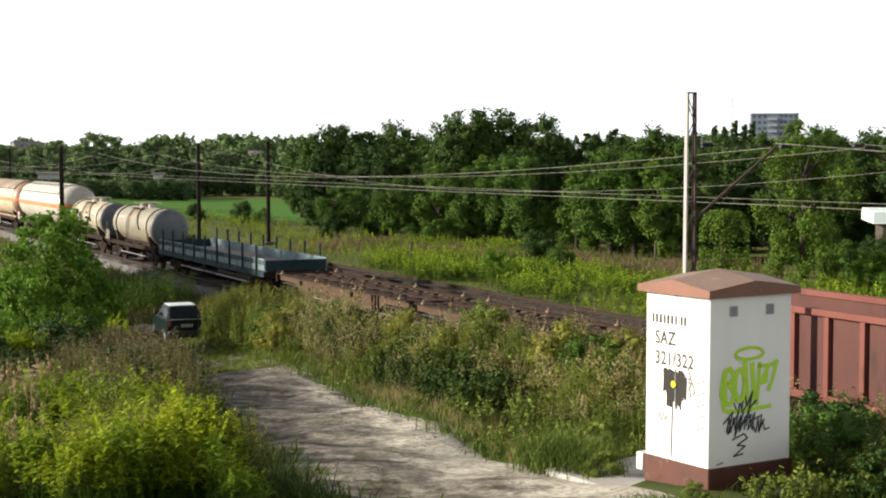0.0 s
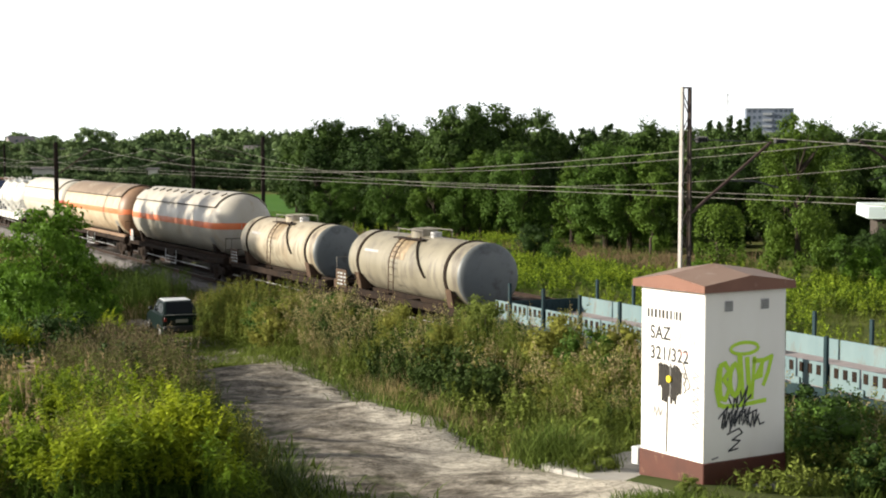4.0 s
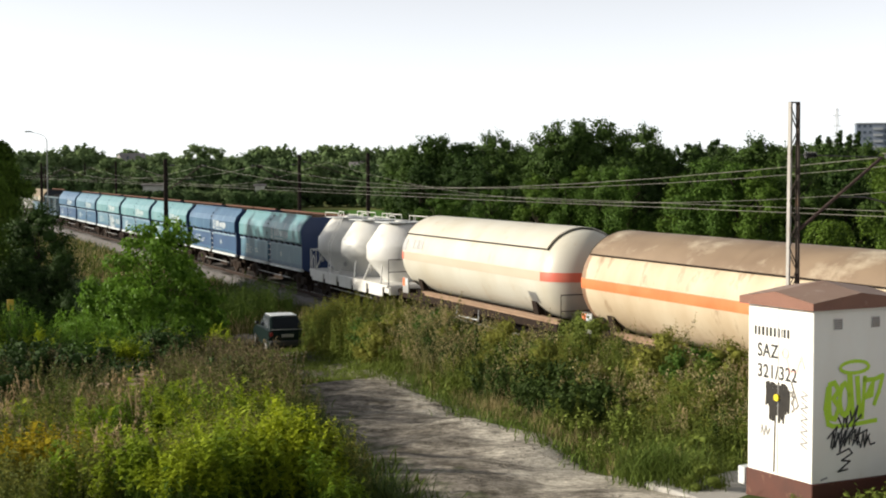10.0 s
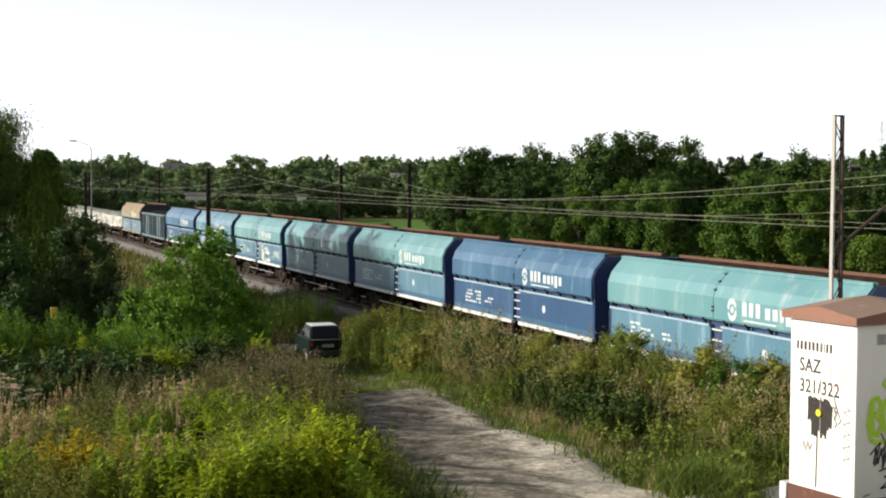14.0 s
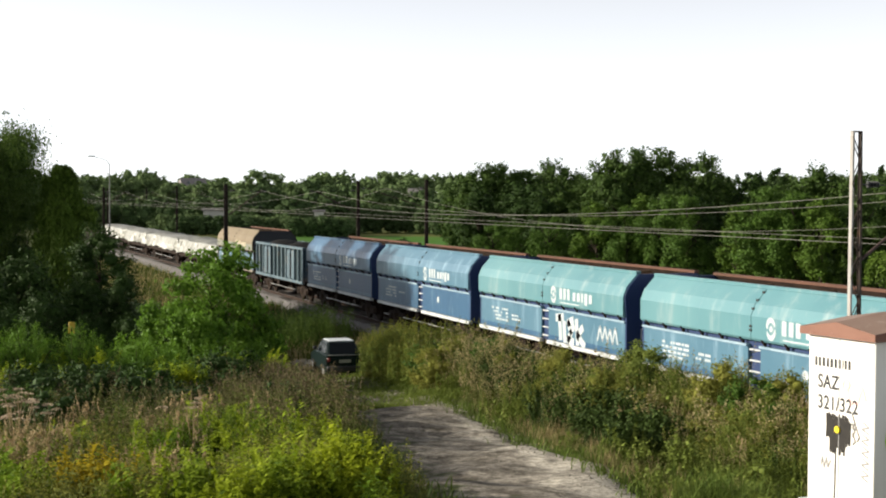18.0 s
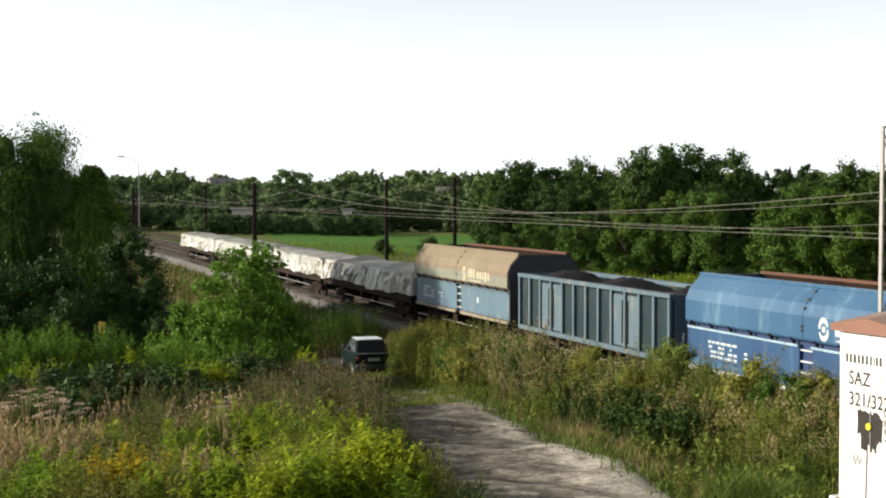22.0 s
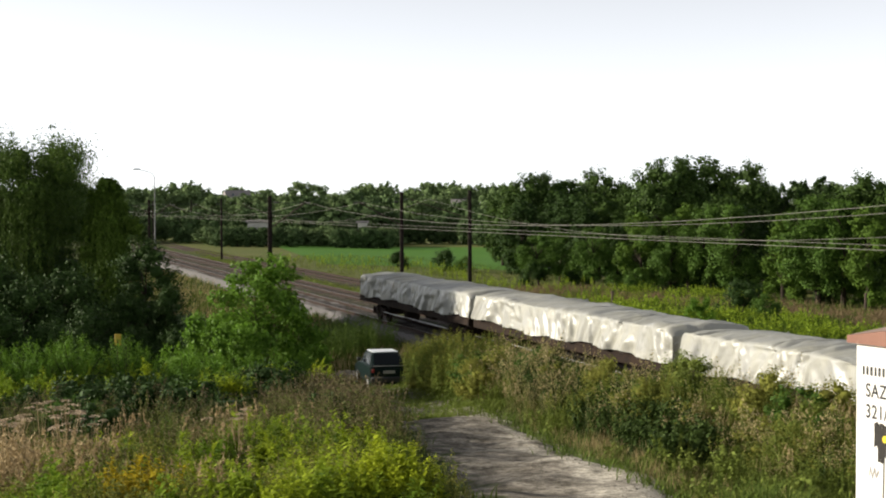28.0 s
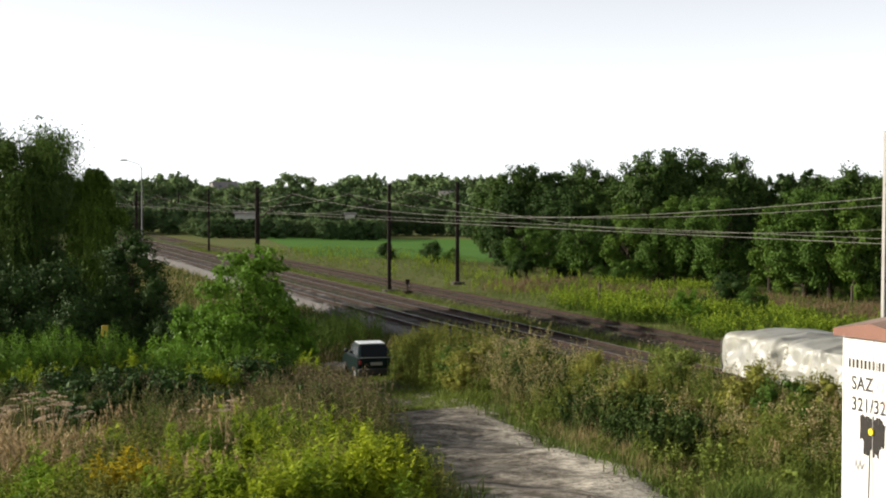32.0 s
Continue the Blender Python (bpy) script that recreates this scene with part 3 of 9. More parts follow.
def wire(name, a, b, sag, r, label):
    bm = bm_()
    a, b = Vector(a), Vector(b)
    n = 14
    pts = [a.lerp(b, k / n) - Vector((0, 0, sag * 4 * (k / n) * (1 - k / n))) for k in range(n + 1)]
    pipe(bm, pts, r, 5)
    return single(name, bm, M_WIRE, label, "wire", "overhead wires")


M_WIRE = mat("weathered_copper_wire", (0.30, 0.28, 0.24), 0.5, 0.6, other=(0.2, 0.19, 0.16), size=0.5)
for masts, dx, z_top, z_low, sag in ((near_masts, 2.15, 6.2, 4.97, 1.0), (far_masts, -3.0, 6.22, 4.83, 1.13)):
    ys = sorted((y, x + dx) for x, y, top in masts)
    for (ya, xa), (yb, xb) in zip(ys, ys[1:]):
        wire("messenger_wire", (xa, ya, z_top), (xb, yb, z_top + 0.08), sag, 0.0075, "thin messenger wire sagging between masts")
        wire("contact_wire", (xa + 0.2, ya, z_low), (xb + 0.2, yb, z_low), 0.04, 0.007, "thin straight contact wire above the track")
for (ya, za), (yb, zb) in (((25, 6.4), (101.6, 6.5)), ((101.6, 6.5), (180, 6.5))):
    wire("messenger_wire", (31.0, ya, za), (31.0, yb, zb), 2.0, 0.0075, "slack messenger wire above the disused track")

# ---- the relay cabinet beside the track ----
CAB = (11.03, 15.47)
CAB_TURN = 6.5
CAB_W, CAB_D = 1.42, 1.25
CAB_Z = 1.66


def cabinet():
    t = thing("relay_cabinet", pose(CAB[0], CAB[1], CAB_Z, 0, 0, CAB_TURN), "white metal relay cabinet with brown plinth, brown hipped roof and graffiti", "cabinet")
    w, d, hp, he = CAB_W, CAB_D, 0.36, 2.56
    bm = bm_()
    box(bm, -0.015, w + 0.015, -0.015, d + 0.015, -0.35, hp, 0.012)
    part("plinth", bm, M_CABBROWN, t, "chipped brown plinth")
    bm = bm_()
    box(bm, 0, w, 0, d, hp - 0.01, he, 0.012)
    body = part("body", bm, M_CABWHITE, t)
    bm = bm_()
    for y in (d * 0.52,):
        box(bm, -0.006, 0.002, y - 0.004, y + 0.004, hp + 0.02, he - 0.03)
    part("door_seam", bm, M_STEEL, body)
    # hipped roof: low gable brow on each side
    o = 0.085
    bm = bm_()
    x0, x1, y0, y1 = -o, w + o, -o, d + o
    z0, z1, zp, zb = he - 0.01, he + 0.085, he + 0.30, he + 0.19
    rim = [bm.verts.new((x, y, z1)) for x, y in ((x0, y0), (x1, y0), (x1, y1), (x0, y1))]
    brow = [bm.verts.new(c) for c in ((w / 2, y0, zb), (x1, d / 2, zb), (w / 2, y1, zb), (x0, d / 2, zb))]
    peak = bm.verts.new((w / 2, d / 2, zp))
    for k in range(4):
        j = (k + 1) % 4
        bm.faces.new((rim[k], brow[k], peak))
        bm.faces.new((brow[k], rim[j], peak))
    roof = part("roof", finish(bm, "roof", False), M_ROOF, t, "weathered brown sheet metal roof with four brows")
    bm = bm_()
    low = [bm.verts.new((x, y, z0)) for x, y in ((x0, y0), (x1, y0), (x1, y1), (x0, y1))]
    high = [bm.verts.new((x, y, z1 - 0.002)) for x, y in ((x0, y0), (x1, y0), (x1, y1), (x0, y1))]
    mid = [bm.verts.new((*c[:2], zb - 0.002)) for c in ((w / 2, y0), (x1, d / 2), (w / 2, y1), (x0, d / 2))]
    bm.faces.new(low[::-1])
    for k in range(4):
        j = (k + 1) % 4
        bm.faces.new((low[k], low[j], high[j], mid[k], high[k]))
    part("fascia", finish(bm, "fascia", False), M_FASCIA, roof, "red-brown roof fascia")
    for x in (0.40, 1.03):
        bm = bm_()
        box(bm, x - 0.07, x + 0.07, -0.012, 0.0, he - 0.27, he - 0.13, 0.004)
        v = part("vent", bm, M_STEEL, body, "small grey louvred vent")
        for k in range(5):
            bm = bm_()
            box(bm, x - 0.058, x + 0.058, -0.020, -0.010, he - 0.255 + k * 0.024, he - 0.245 + k * 0.024)
            part("louvre", bm, M_BLACK, v)
    # writing on the door face (x = 0), reading from far to near
    face = Matrix(((0, 0, -1, 0), (-1, 0, 0, 0), (0, 1, 0, 0), (0, 0, 0, 1)))

    def words(text, y, z, size, material):
        cu = bpy.data.curves.new("lettering", "FONT")
        cu.body = text
        cu.size = size
        cu.extrude = 0.002
        cu.offset = 0.004
        cu.space_character = 1.08
        cu.materials.append(material)
        ob = new("lettering", cu)
        ob.parent = body
        ob.matrix_basis = Matrix.Translation((-0.004, y, z)) @ face @ Matrix.Diagonal((0.87, 1, 1, 1))
        return tagged(ob, "black painted lettering")

    words("SAZ", 1.06, 1.875, 0.25, M_BLACK)
    words("321/322", 1.06, 1.605, 0.25, M_BLACK)
    rng = random.Random(4)
    y = 1.12
    for wd in (0.055, 0.058, 0.066, 0.055, 0.062, 0.058, 0.060, 0.024, 0.052, 0.056):
        bm = bm_()
        box(bm, -0.005, -0.001, y - wd * 0.72, y, 2.15, 2.265)
        part("maker_name_bar", bm, M_BLACK, body)
        y -= wd + 0.016

    def stroke(points, r, material, name, label=""):
        bm = bm_()
        pts = [Vector(p) for p in points]
        nrm = Vector((-1, 0, 0)) if all(abs(p.x) < 0.05 for p in pts) else Vector((0, -1, 0))
        # a drawn line never folds over itself: each bend lies a hair further out than the last
        rows = []
        for k in range(len(pts) - 1):
            dr = (pts[k + 1] - pts[k]).normalized()
            sd = dr.cross(nrm) * r
            out = nrm * 0.0006 * k
            for q, e in ((pts[k], -dr * r * 0.6), (pts[k + 1], dr * r * 0.6)):
                rows.append((bm.verts.new(q - sd + e + out), bm.verts.new(q + sd + e + out)))
        for a, b in zip(rows, rows[1:]):
            bm.faces.new((a[0], a[1], b[1], b[0]))
        return part(name, bm, material, body, label)

    lime = mat("lime_spray_paint", (0.46, 0.70, 0.03), 0.6, other=(0.40, 0.63, 0.03), size=0.1)
    ink = mat("black_spray_paint", (0.02, 0.022, 0.028), 0.5)
    faint = mat("faint_grey_marker", (0.24, 0.235, 0.23), 0.7)
    pink = mat("faded_red_spray", (0.80, 0.47, 0.42), 0.7)
    F = -0.005

    def on_side(pts, r, m, n, lab="", dy=0.0):
        return stroke([(x, F - dy, z) for x, z in pts], r, m, n, lab)

    def on_door(pts, r, m, n, lab="", lift=0.0):
        return stroke([(F - lift, yy, z) for yy, z in pts], r, m, n, lab)

    # big lime letters: ring, four fat letters, underline
    ring = [(0.68 + 0.24 * math.cos(a), 1.80 + 0.075 * math.sin(a)) for a in [k * math.pi / 8 for k in range(17)]]
    on_side(ring, 0.022, lime, "lime_graffiti", "lime green spray graffiti")
    on_side([(0.24, 1.56), (0.20, 1.30), (0.25, 1.10), (0.33, 1.07)], 0.03, lime, "lime_graffiti")
    on_side([(0.27, 1.60), (0.35, 1.62), (0.42, 1.52), (0.33, 1.42), (0.43, 1.30), (0.36, 1.16), (0.28, 1.18), (0.26, 1.35), (0.27, 1.60)], 0.034, lime, "lime_graffiti")
    on_side([(0.52 + 0.085 * math.cos(k * math.pi / 6), 1.40 + 0.20 * math.sin(k * math.pi / 6)) for k in range(13)], 0.036, lime, "lime_graffiti")
    on_side([(0.60, 1.72), (0.66, 1.12)], 0.045, lime, "lime_graffiti")
    on_side([(0.73, 1.66), (0.78, 1.14)], 0.04, lime, "lime_graffiti")
    on_side([(0.86, 1.66), (0.82, 1.14)], 0.03, lime, "lime_graffiti")
    on_side([(0.84, 1.62), (1.00, 1.62), (0.98, 1.42), (0.88, 1.40), (1.02, 1.62), (1.16, 1.66), (1.10, 1.46), (1.02, 1.30)], 0.03, lime, "lime_graffiti")
    on_side([(0.32, 1.07), (0.60, 1.06), (1.06, 1.09)], 0.028, lime, "lime_graffiti")
    # black tag below it
    rng = random.Random(11)
    on_side([(0.42, 1.17), (0.50, 1.02), (0.52, 1.24), (0.56, 1.04), (0.70, 1.20)], 0.012, ink, "black_tag", "black spray tag")
    on_side([(0.30, 0.80), (0.34, 1.0), (0.37, 0.80), (0.42, 0.98), (0.45, 0.82), (0.54, 1.0), (0.52, 0.80), (0.62, 0.98), (0.60, 0.82)], 0.012, ink, "black_tag")
    on_side([(0.60, 0.90), (0.72, 1.0), (0.66, 0.80), (0.74, 0.90), (0.80, 0.76), (0.84, 0.94), (0.86, 0.76), (0.92, 0.90), (0.96, 0.78), (1.04, 0.80)], 0.010, ink, "black_tag")
    on_side([(0.56, 1.10), (0.60, 1.34), (0.64, 1.12), (0.74, 1.30), (0.68, 1.08), (0.80, 1.18)], 0.013, ink, "black_tag", "", 0.002)
    on_side([(0.24, 0.92), (0.40, 1.06), (0.32, 0.78), (0.48, 1.02), (0.44, 0.74), (0.58, 1.04), (0.50, 0.84), (0.70, 1.06)], 0.011, ink, "black_tag", "", 0.004)
    on_side([(0.64, 0.86), (0.66, 1.06), (0.74, 0.80), (0.78, 1.02), (0.72, 0.92), (0.90, 0.98), (0.86, 0.78), (0.94, 0.92)], 0.010, ink, "black_tag", "", 0.006)
    on_side([(0.40, 0.70), (0.60, 0.76), (0.66, 0.70), (0.48, 0.62), (0.62, 0.60), (0.42, 0.48), (0.58, 0.50)], 0.011, ink, "black_tag")
    on_side([(0.14, 0.40), (0.24, 0.42)], 0.012, faint, "maker_plate")
    # door face: burnt patch with a yellow handle, run of soot, faint tags
    burn = mat("soot_patch", (0.009, 0.008, 0.007), 0.85, other=(0.025, 0.02, 0.015), size=0.07)
    rng = random.Random(5)
    smear = mat("grey_soot_smear", (0.30, 0.28, 0.25), 0.85, other=(0.05, 0.045, 0.04), size=0.05)
    for k in range(20):
        yy = 0.87 - k * 0.0225
        hi = 1.545 + rng.uniform(-0.03, 0.02) - (0.07 if k > 17 else 0.0)
        lo = 1.10 + rng.uniform(-0.05, 0.05) + (0.13 if k < 3 else 0.0) + (0.07 if k > 15 else 0.0)
        on_door([(yy + rng.uniform(-0.01, 0.01), hi), (yy, (hi + lo) / 2), (yy + rng.uniform(-0.01, 0.01), lo)], 0.017, burn, "soot_patch", "sooty burnt patch" if k == 0 else "", 0.001 * (k % 2))
    for k in range(5):
        yy = 0.40 - 0.03 * rng.random() * k
        on_door([(yy, 1.60 - 0.06 * k), (yy - 0.05, 1.50 - 0.06 * k), (yy - 0.01, 1.42 - 0.05 * k)], 0.012, smear, "soot_smear")
    on_door([(0.70, 1.16), (0.72, 0.40)], 0.012, burn, "soot_run")
    bm = bm_()
    rod(bm, (-0.03, 0.66, 1.37), (0, 0.66, 1.37), 0.045, n=14)
    part("door_knob", bm, mat("yellow_plastic", (0.75, 0.58, 0.02), 0.4), body, "round yellow door knob")
    on_door([(0.98, 0.86), (0.96, 0.98), (0.92, 0.84), (0.88, 0.98), (0.85, 0.86), (0.80, 0.95)], 0.009, faint, "faint_tag")
    for k in range(5):
        z = 1.52 - k * 0.15
        on_door([(0.20, z), (0.09, z - 0.05), (0.22, z - 0.08), (0.10, z - 0.13)], 0.010, faint, "faint_tag")
    on_door([(0.52 + 0.06 * math.cos(a), 1.96 + 0.06 * math.sin(a)) for a in [k * math.pi / 5 for k in range(11)]], 0.016, pink, "faded_scrawl")
    on_door([(0.50, 1.90), (0.42, 1.72), (0.30, 1.75), (0.22, 1.95), (0.16, 1.80)], 0.016, pink, "faded_scrawl")
    # small meter box on the far flank and concrete apron
    bm = bm_()
    box(bm, -0.03, 0.16, d + 0.02, d + 0.16, 0.12, 0.36, 0.01)
    part("cable_box", bm, M_SILL, t, "small grey cable box")
    ap = bm_()
    box(ap, -0.75, w + 0.35, -0.35, d + 1.3, -0.5, 0.0, 0.03)
    single("concrete_apron", ap, M_CONCRETE, "cracked pale concrete slab under the cabinet", "slab", kind="structure", m=pose(CAB[0], CAB[1], CAB_Z, 0, 0, CAB_TURN))
    return t


cabinet()


# ---- parked car ----
def car():
    paint = mat("dark_green_car_paint", (0.004, 0.011, 0.010), 0.35, 0.0, other=(0.005, 0.013, 0.012), size=0.6, spec=0.12)
    # pale roof colour stands in for the sky's sheen on dark paint
    roofp = mat("car_roof_painted_sheen", (0.55, 0.57, 0.58), 0.3)
    glass = mat("car_glass", (0.006, 0.008, 0.010), 0.08, 0.0, spec=0.12)
    chrome = mat("car_pale_trim", (0.30, 0.30, 0.30), 0.4, 0.5)
    tail = mat("tail_lamp_red", (0.16, 0.008, 0.007), 0.3)
    t = thing("hatchback_car", pose(14.15, 52.6, land_at(14.15, 52.6) + 0.0, 0, 0, -4) @ Matrix.Diagonal((0.83, 0.87, 1.0, 1.0)), "small dark green hatchback parked on the grassy track", "car")
    bm = bm_()
    # side outline (y forward, z up), drawn across the width; tail towards -y
    out = [(-1.86, 0.42), (-1.88, 0.62), (-1.84, 0.88), (-1.70, 0.95), (1.0, 0.90), (1.75, 0.78), (1.88, 0.60), (1.86, 0.34), (-1.70, 0.26)]
    for s in (0,):
        va = [bm.verts.new((-0.80, y, z)) for y, z in out]
        vb = [bm.verts.new((0.80, y, z)) for y, z in out]
        n = len(out)
        for k in range(n):
            bm.faces.new((va[k], va[(k + 1) % n], vb[(k + 1) % n], vb[k]))
        bm.faces.new(va[::-1])
        bm.faces.new(vb)
    bmesh.ops.bevel(bm, geom=list(bm.edges), offset=0.05, segments=2, affect="EDGES")
    body = part("body", bm, paint, t)
    bm = bm_()
    low = [(-0.74, -1.79, 0.93), (0.74, -1.79, 0.93), (0.74, 0.85, 0.90), (-0.74, 0.85, 0.90)]
    top = [(-0.60, -1.14, 1.36), (0.60, -1.14, 1.36), (0.60, 0.15, 1.38), (-0.60, 0.15, 1.38)]
    v = [bm.verts.new(c) for c in low + top]
    for f in ((0, 1, 5, 4), (1, 2, 6, 5), (2, 3, 7, 6), (3, 0, 4, 7), (4, 5, 6, 7), (3, 2, 1, 0)):
        bm.faces.new([v[i] for i in f])
    bmesh.ops.bevel(bm, geom=list(bm.edges), offset=0.04, segments=2, affect="EDGES")
    part("cabin", bm, paint, t)
    bm = bm_()
    box(bm, -0.57, 0.57, -1.10, 0.12, 1.365, 1.40, 0.015)
    part("roof_panel", bm, roofp, t, "roof panel painted pale for sky sheen")
    bm = bm_()
    vs = [bm.verts.new(c) for c in ((-0.62, -1.722, 0.993), (0.62, -1.722, 0.993), (0.53, -1.209, 1.333), (-0.53, -1.209, 1.333))]
    bm.faces.new(vs)
    part("rear_window", bm, glass, t, "dark rear window")
    for s in (-1, 1):
        bm = bm_()
        bm.faces.new([bm.verts.new(c) for c in ((s * 0.742, -1.45, 0.97), (s * 0.742, 0.55, 0.95), (s * 0.627, 0.10, 1.31), (s * 0.627, -1.08, 1.30))])
        part("side_window", bm, glass, t)
        bm = bm_()
        box(bm, s * 0.70 - 0.055, s * 0.70 + 0.055, -1.90, -1.84, 0.72, 0.86, 0.01)
        part("tail_lamp", bm, tail, body, "red tail lamp")
        bm = bm_()
        box(bm, s * 0.86 - 0.08, s * 0.86 + 0.08, 0.52, 0.62, 0.96, 1.08, 0.02)
        part("wing_mirror", bm, M_BLACK, t)
        for y in (-1.25, 1.25):
            bm = bm_()
            rod(bm, (s * 0.64, y, 0.28), (s * 0.82, y, 0.28), 0.28, n=20)
            w = part("wheel", bm, M_BLACK, t)
            bm = bm_()
            rod(bm, (s * 0.81, y, 0.28), (s * 0.83, y, 0.28), 0.17, n=14)
            part("wheel_rim", bm, M_STEEL, w)
    bm = bm_()
    box(bm, -0.80, 0.80, -1.96, -1.84, 0.36, 0.56, 0.03)
    part("bumper", bm, M_BLACK, t)
    bm = bm_()
    box(bm, -0.26, 0.26, -1.915, -1.87, 0.68, 0.79)
    part("number_plate", bm, chrome, body, "pale blank number plate")
    bm = bm_()
    box(bm, -0.70, 0.70, -1.80, -1.76, 0.93, 0.955, 0.008)
    part("tailgate_lip", bm, chrome, body, "pale tailgate lip")
    return t


car()


# ---- the goods train ----
SPEED = 10.374
LAG = [(0, 3.2), (1, 2.4), (2, 1.7), (3, 1.15), (4, 0.7), (5, 0.4), (6, 0.2), (8, 0.05), (10, 0.0), (12, 0.0), (14, 0.0), (16, 0.0), (20, 0.0), (24, 0.0), (28, 0.0), (30, 0.0), (32, 0.0)]
WAGONS = []
M_END = mat("wagon_end_dark", (0.014, 0.017, 0.025), 0.8, other=(0.025, 0.026, 0.03), size=0.7)


def cached(key, make):
    if key not in MESHES:
        MESHES[key] = make()
    return MESHES[key]


MESHES = {}


def wheelset_mesh():
    bm = bm_()
    rod(bm, (-0.95, 0, 0.46), (0.95, 0, 0.46), 0.08, n=10)
    for s in (-1, 1):
        rod(bm, (s * 0.68, 0, 0.46), (s * 0.715, 0, 0.46), 0.485, n=24)
        rod(bm, (s * 0.715, 0, 0.46), (s * 0.80, 0, 0.46), 0.46, n=24)
        rod(bm, (s * 0.80, 0, 0.46), (s * 0.84, 0, 0.46), 0.16, 0.12, n=12)
    return finish(bm, "wheelset")


def bogie_mesh():
    bm = bm_()
    for s in (-1, 1):
        x = s * 0.98
        pts = [(-1.25, 0.62), (-1.15, 0.72), (-0.5, 0.72), (-0.35, 0.80), (0.35, 0.80), (0.5, 0.72), (1.15, 0.72), (1.25, 0.62), (1.2, 0.40), (0.6, 0.40), (0.42, 0.28), (-0.42, 0.28), (-0.6, 0.40), (-1.2, 0.40)]
        va = [bm.verts.new((x - 0.06, y, z)) for y, z in pts]
        vb = [bm.verts.new((x + 0.06, y, z)) for y, z in pts]
        n = len(pts)
        for k in range(n):
            bm.faces.new((va[k], va[(k + 1) % n], vb[(k + 1) % n], vb[k]))
        bm.faces.new(va[::-1])
        bm.faces.new(vb)
        for y in (-0.9, 0.9):
            box(bm, x + s * 0.06 - 0.05, x + s * 0.06 + 0.07, y - 0.15, y + 0.15, 0.34, 0.60)
        for y in (-0.16, 0, 0.16):
            rod(bm, (x + s * 0.03, y, 0.36), (x + s * 0.03, y, 0.68), 0.07, n=8)
    box(bm, -0.98, 0.98, -0.2, 0.2, 0.55, 0.85)
    for y in (-1.2, 1.2):
        box(bm, -0.98, 0.98, y - 0.06, y + 0.06, 0.5, 0.62)
    return finish(bm, "bogie")


def gear(t, half, bogie_at, frame_mat=None, sill=True, z_frame=1.0):
    """Bogies with wheelsets, buffers, couplings, brake gear and underframe."""
    frame_mat = frame_mat or M_DARK
    for s in (-1, 1):
        b = part("bogie", cached("bogie", bogie_mesh), M_DARK, t, loc=(0, s * bogie_at, 0))
        for y in (-0.9, 0.9):
            part("wheelset", cached("wheelset", wheelset_mesh), M_DARK, b, loc=(0, y, 0))
        for x in (-0.875, 0.875):
            bm = bm_()
            rod(bm, (x, s * (half - 0.55), 1.06), (x, s * (half - 0.06), 1.06), 0.10, n=10)
            rod(bm, (x, s * (half - 0.06), 1.06), (x, s * half, 1.06), 0.22, 0.21, n=16)
            part("buffer", bm, M_DARK, t)
        bm = bm_()
        box(bm, -1.3, 1.3, s * (half - 0.62) - 0.06, s * (half - 0.62) + 0.06, 0.88, 1.22)
        hb = part("headstock", bm, frame_mat, t)
        bm = bm_()
        pipe(bm, [(0, s * (half - 0.6), 1.0), (0, s * (half - 0.15), 0.88), (0.04, s * half, 1.0)], 0.04)
        part("coupling", bm, M_DARK, hb)
        bm = bm_()
        pipe(bm, [(0.3, s * (half - 0.6), 0.95), (0.32, s * (half - 0.2), 0.55), (0.28, s * half, 0.8)], 0.025)
        part("brake_hose", bm, M_BLACK, hb)
    bm = bm_()
    for x in (-0.55, 0.55):
        box(bm, x - 0.08, x + 0.08, -half + 0.6, half - 0.6, 0.90, 1.16)
    if sill:
        for x in (-1.28, 1.28):
            box(bm, x - 0.06, x + 0.06, -half + 0.6, half - 0.6, z_frame - 0.06, z_frame + 0.16)
    for k in range(5):
        y = (-half + 0.6) + (2 * half - 1.2) * (k + 0.5) / 5
        box(bm, -1.25, 1.25, y - 0.06, y + 0.06, 0.92, 1.10)
    part("underframe", bm, frame_mat, t)
    bm = bm_()
    rod(bm, (-0.2, -0.6, 0.72), (-0.2, 0.5, 0.72), 0.19, n=12)
    part("brake_cylinder", bm, M_DARK, t)
    bm = bm_()
    box(bm, -1.15, -0.6, 1.0, 1.5, 0.45, 0.88, 0.02)
    part("air_tank_box", bm, M_DARK, t)
    bm = bm_()
    rod(bm, (-1.15, -bogie_at + 1.3, 0.55), (-1.15, bogie_at - 1.3, 0.55), 0.02, n=5)
    part("brake_rod", bm, M_STEEL, t)


def wagon(name, y_near, y_far, label, category="wagon"):
    """A wagon between its two coupling planes, given along the line where it would be at the clip's start at steady speed."""
    t = thing(name, pose(T1, (y_near + y_far) / 2, 0), label, category, "goods train")
    WAGONS.append((t, (y_near + y_far) / 2))
    return t, (y_far - y_near) / 2


def plate(bm, side, y0, y1, z0, z1, x=1.5, th=0.004):
    """A thin plate on the flank; side -1 is the flank towards the road."""
    a, b = sorted((side * x, side * (x + th)))
    return box(bm, a, b, y0, y1, z0, z1)


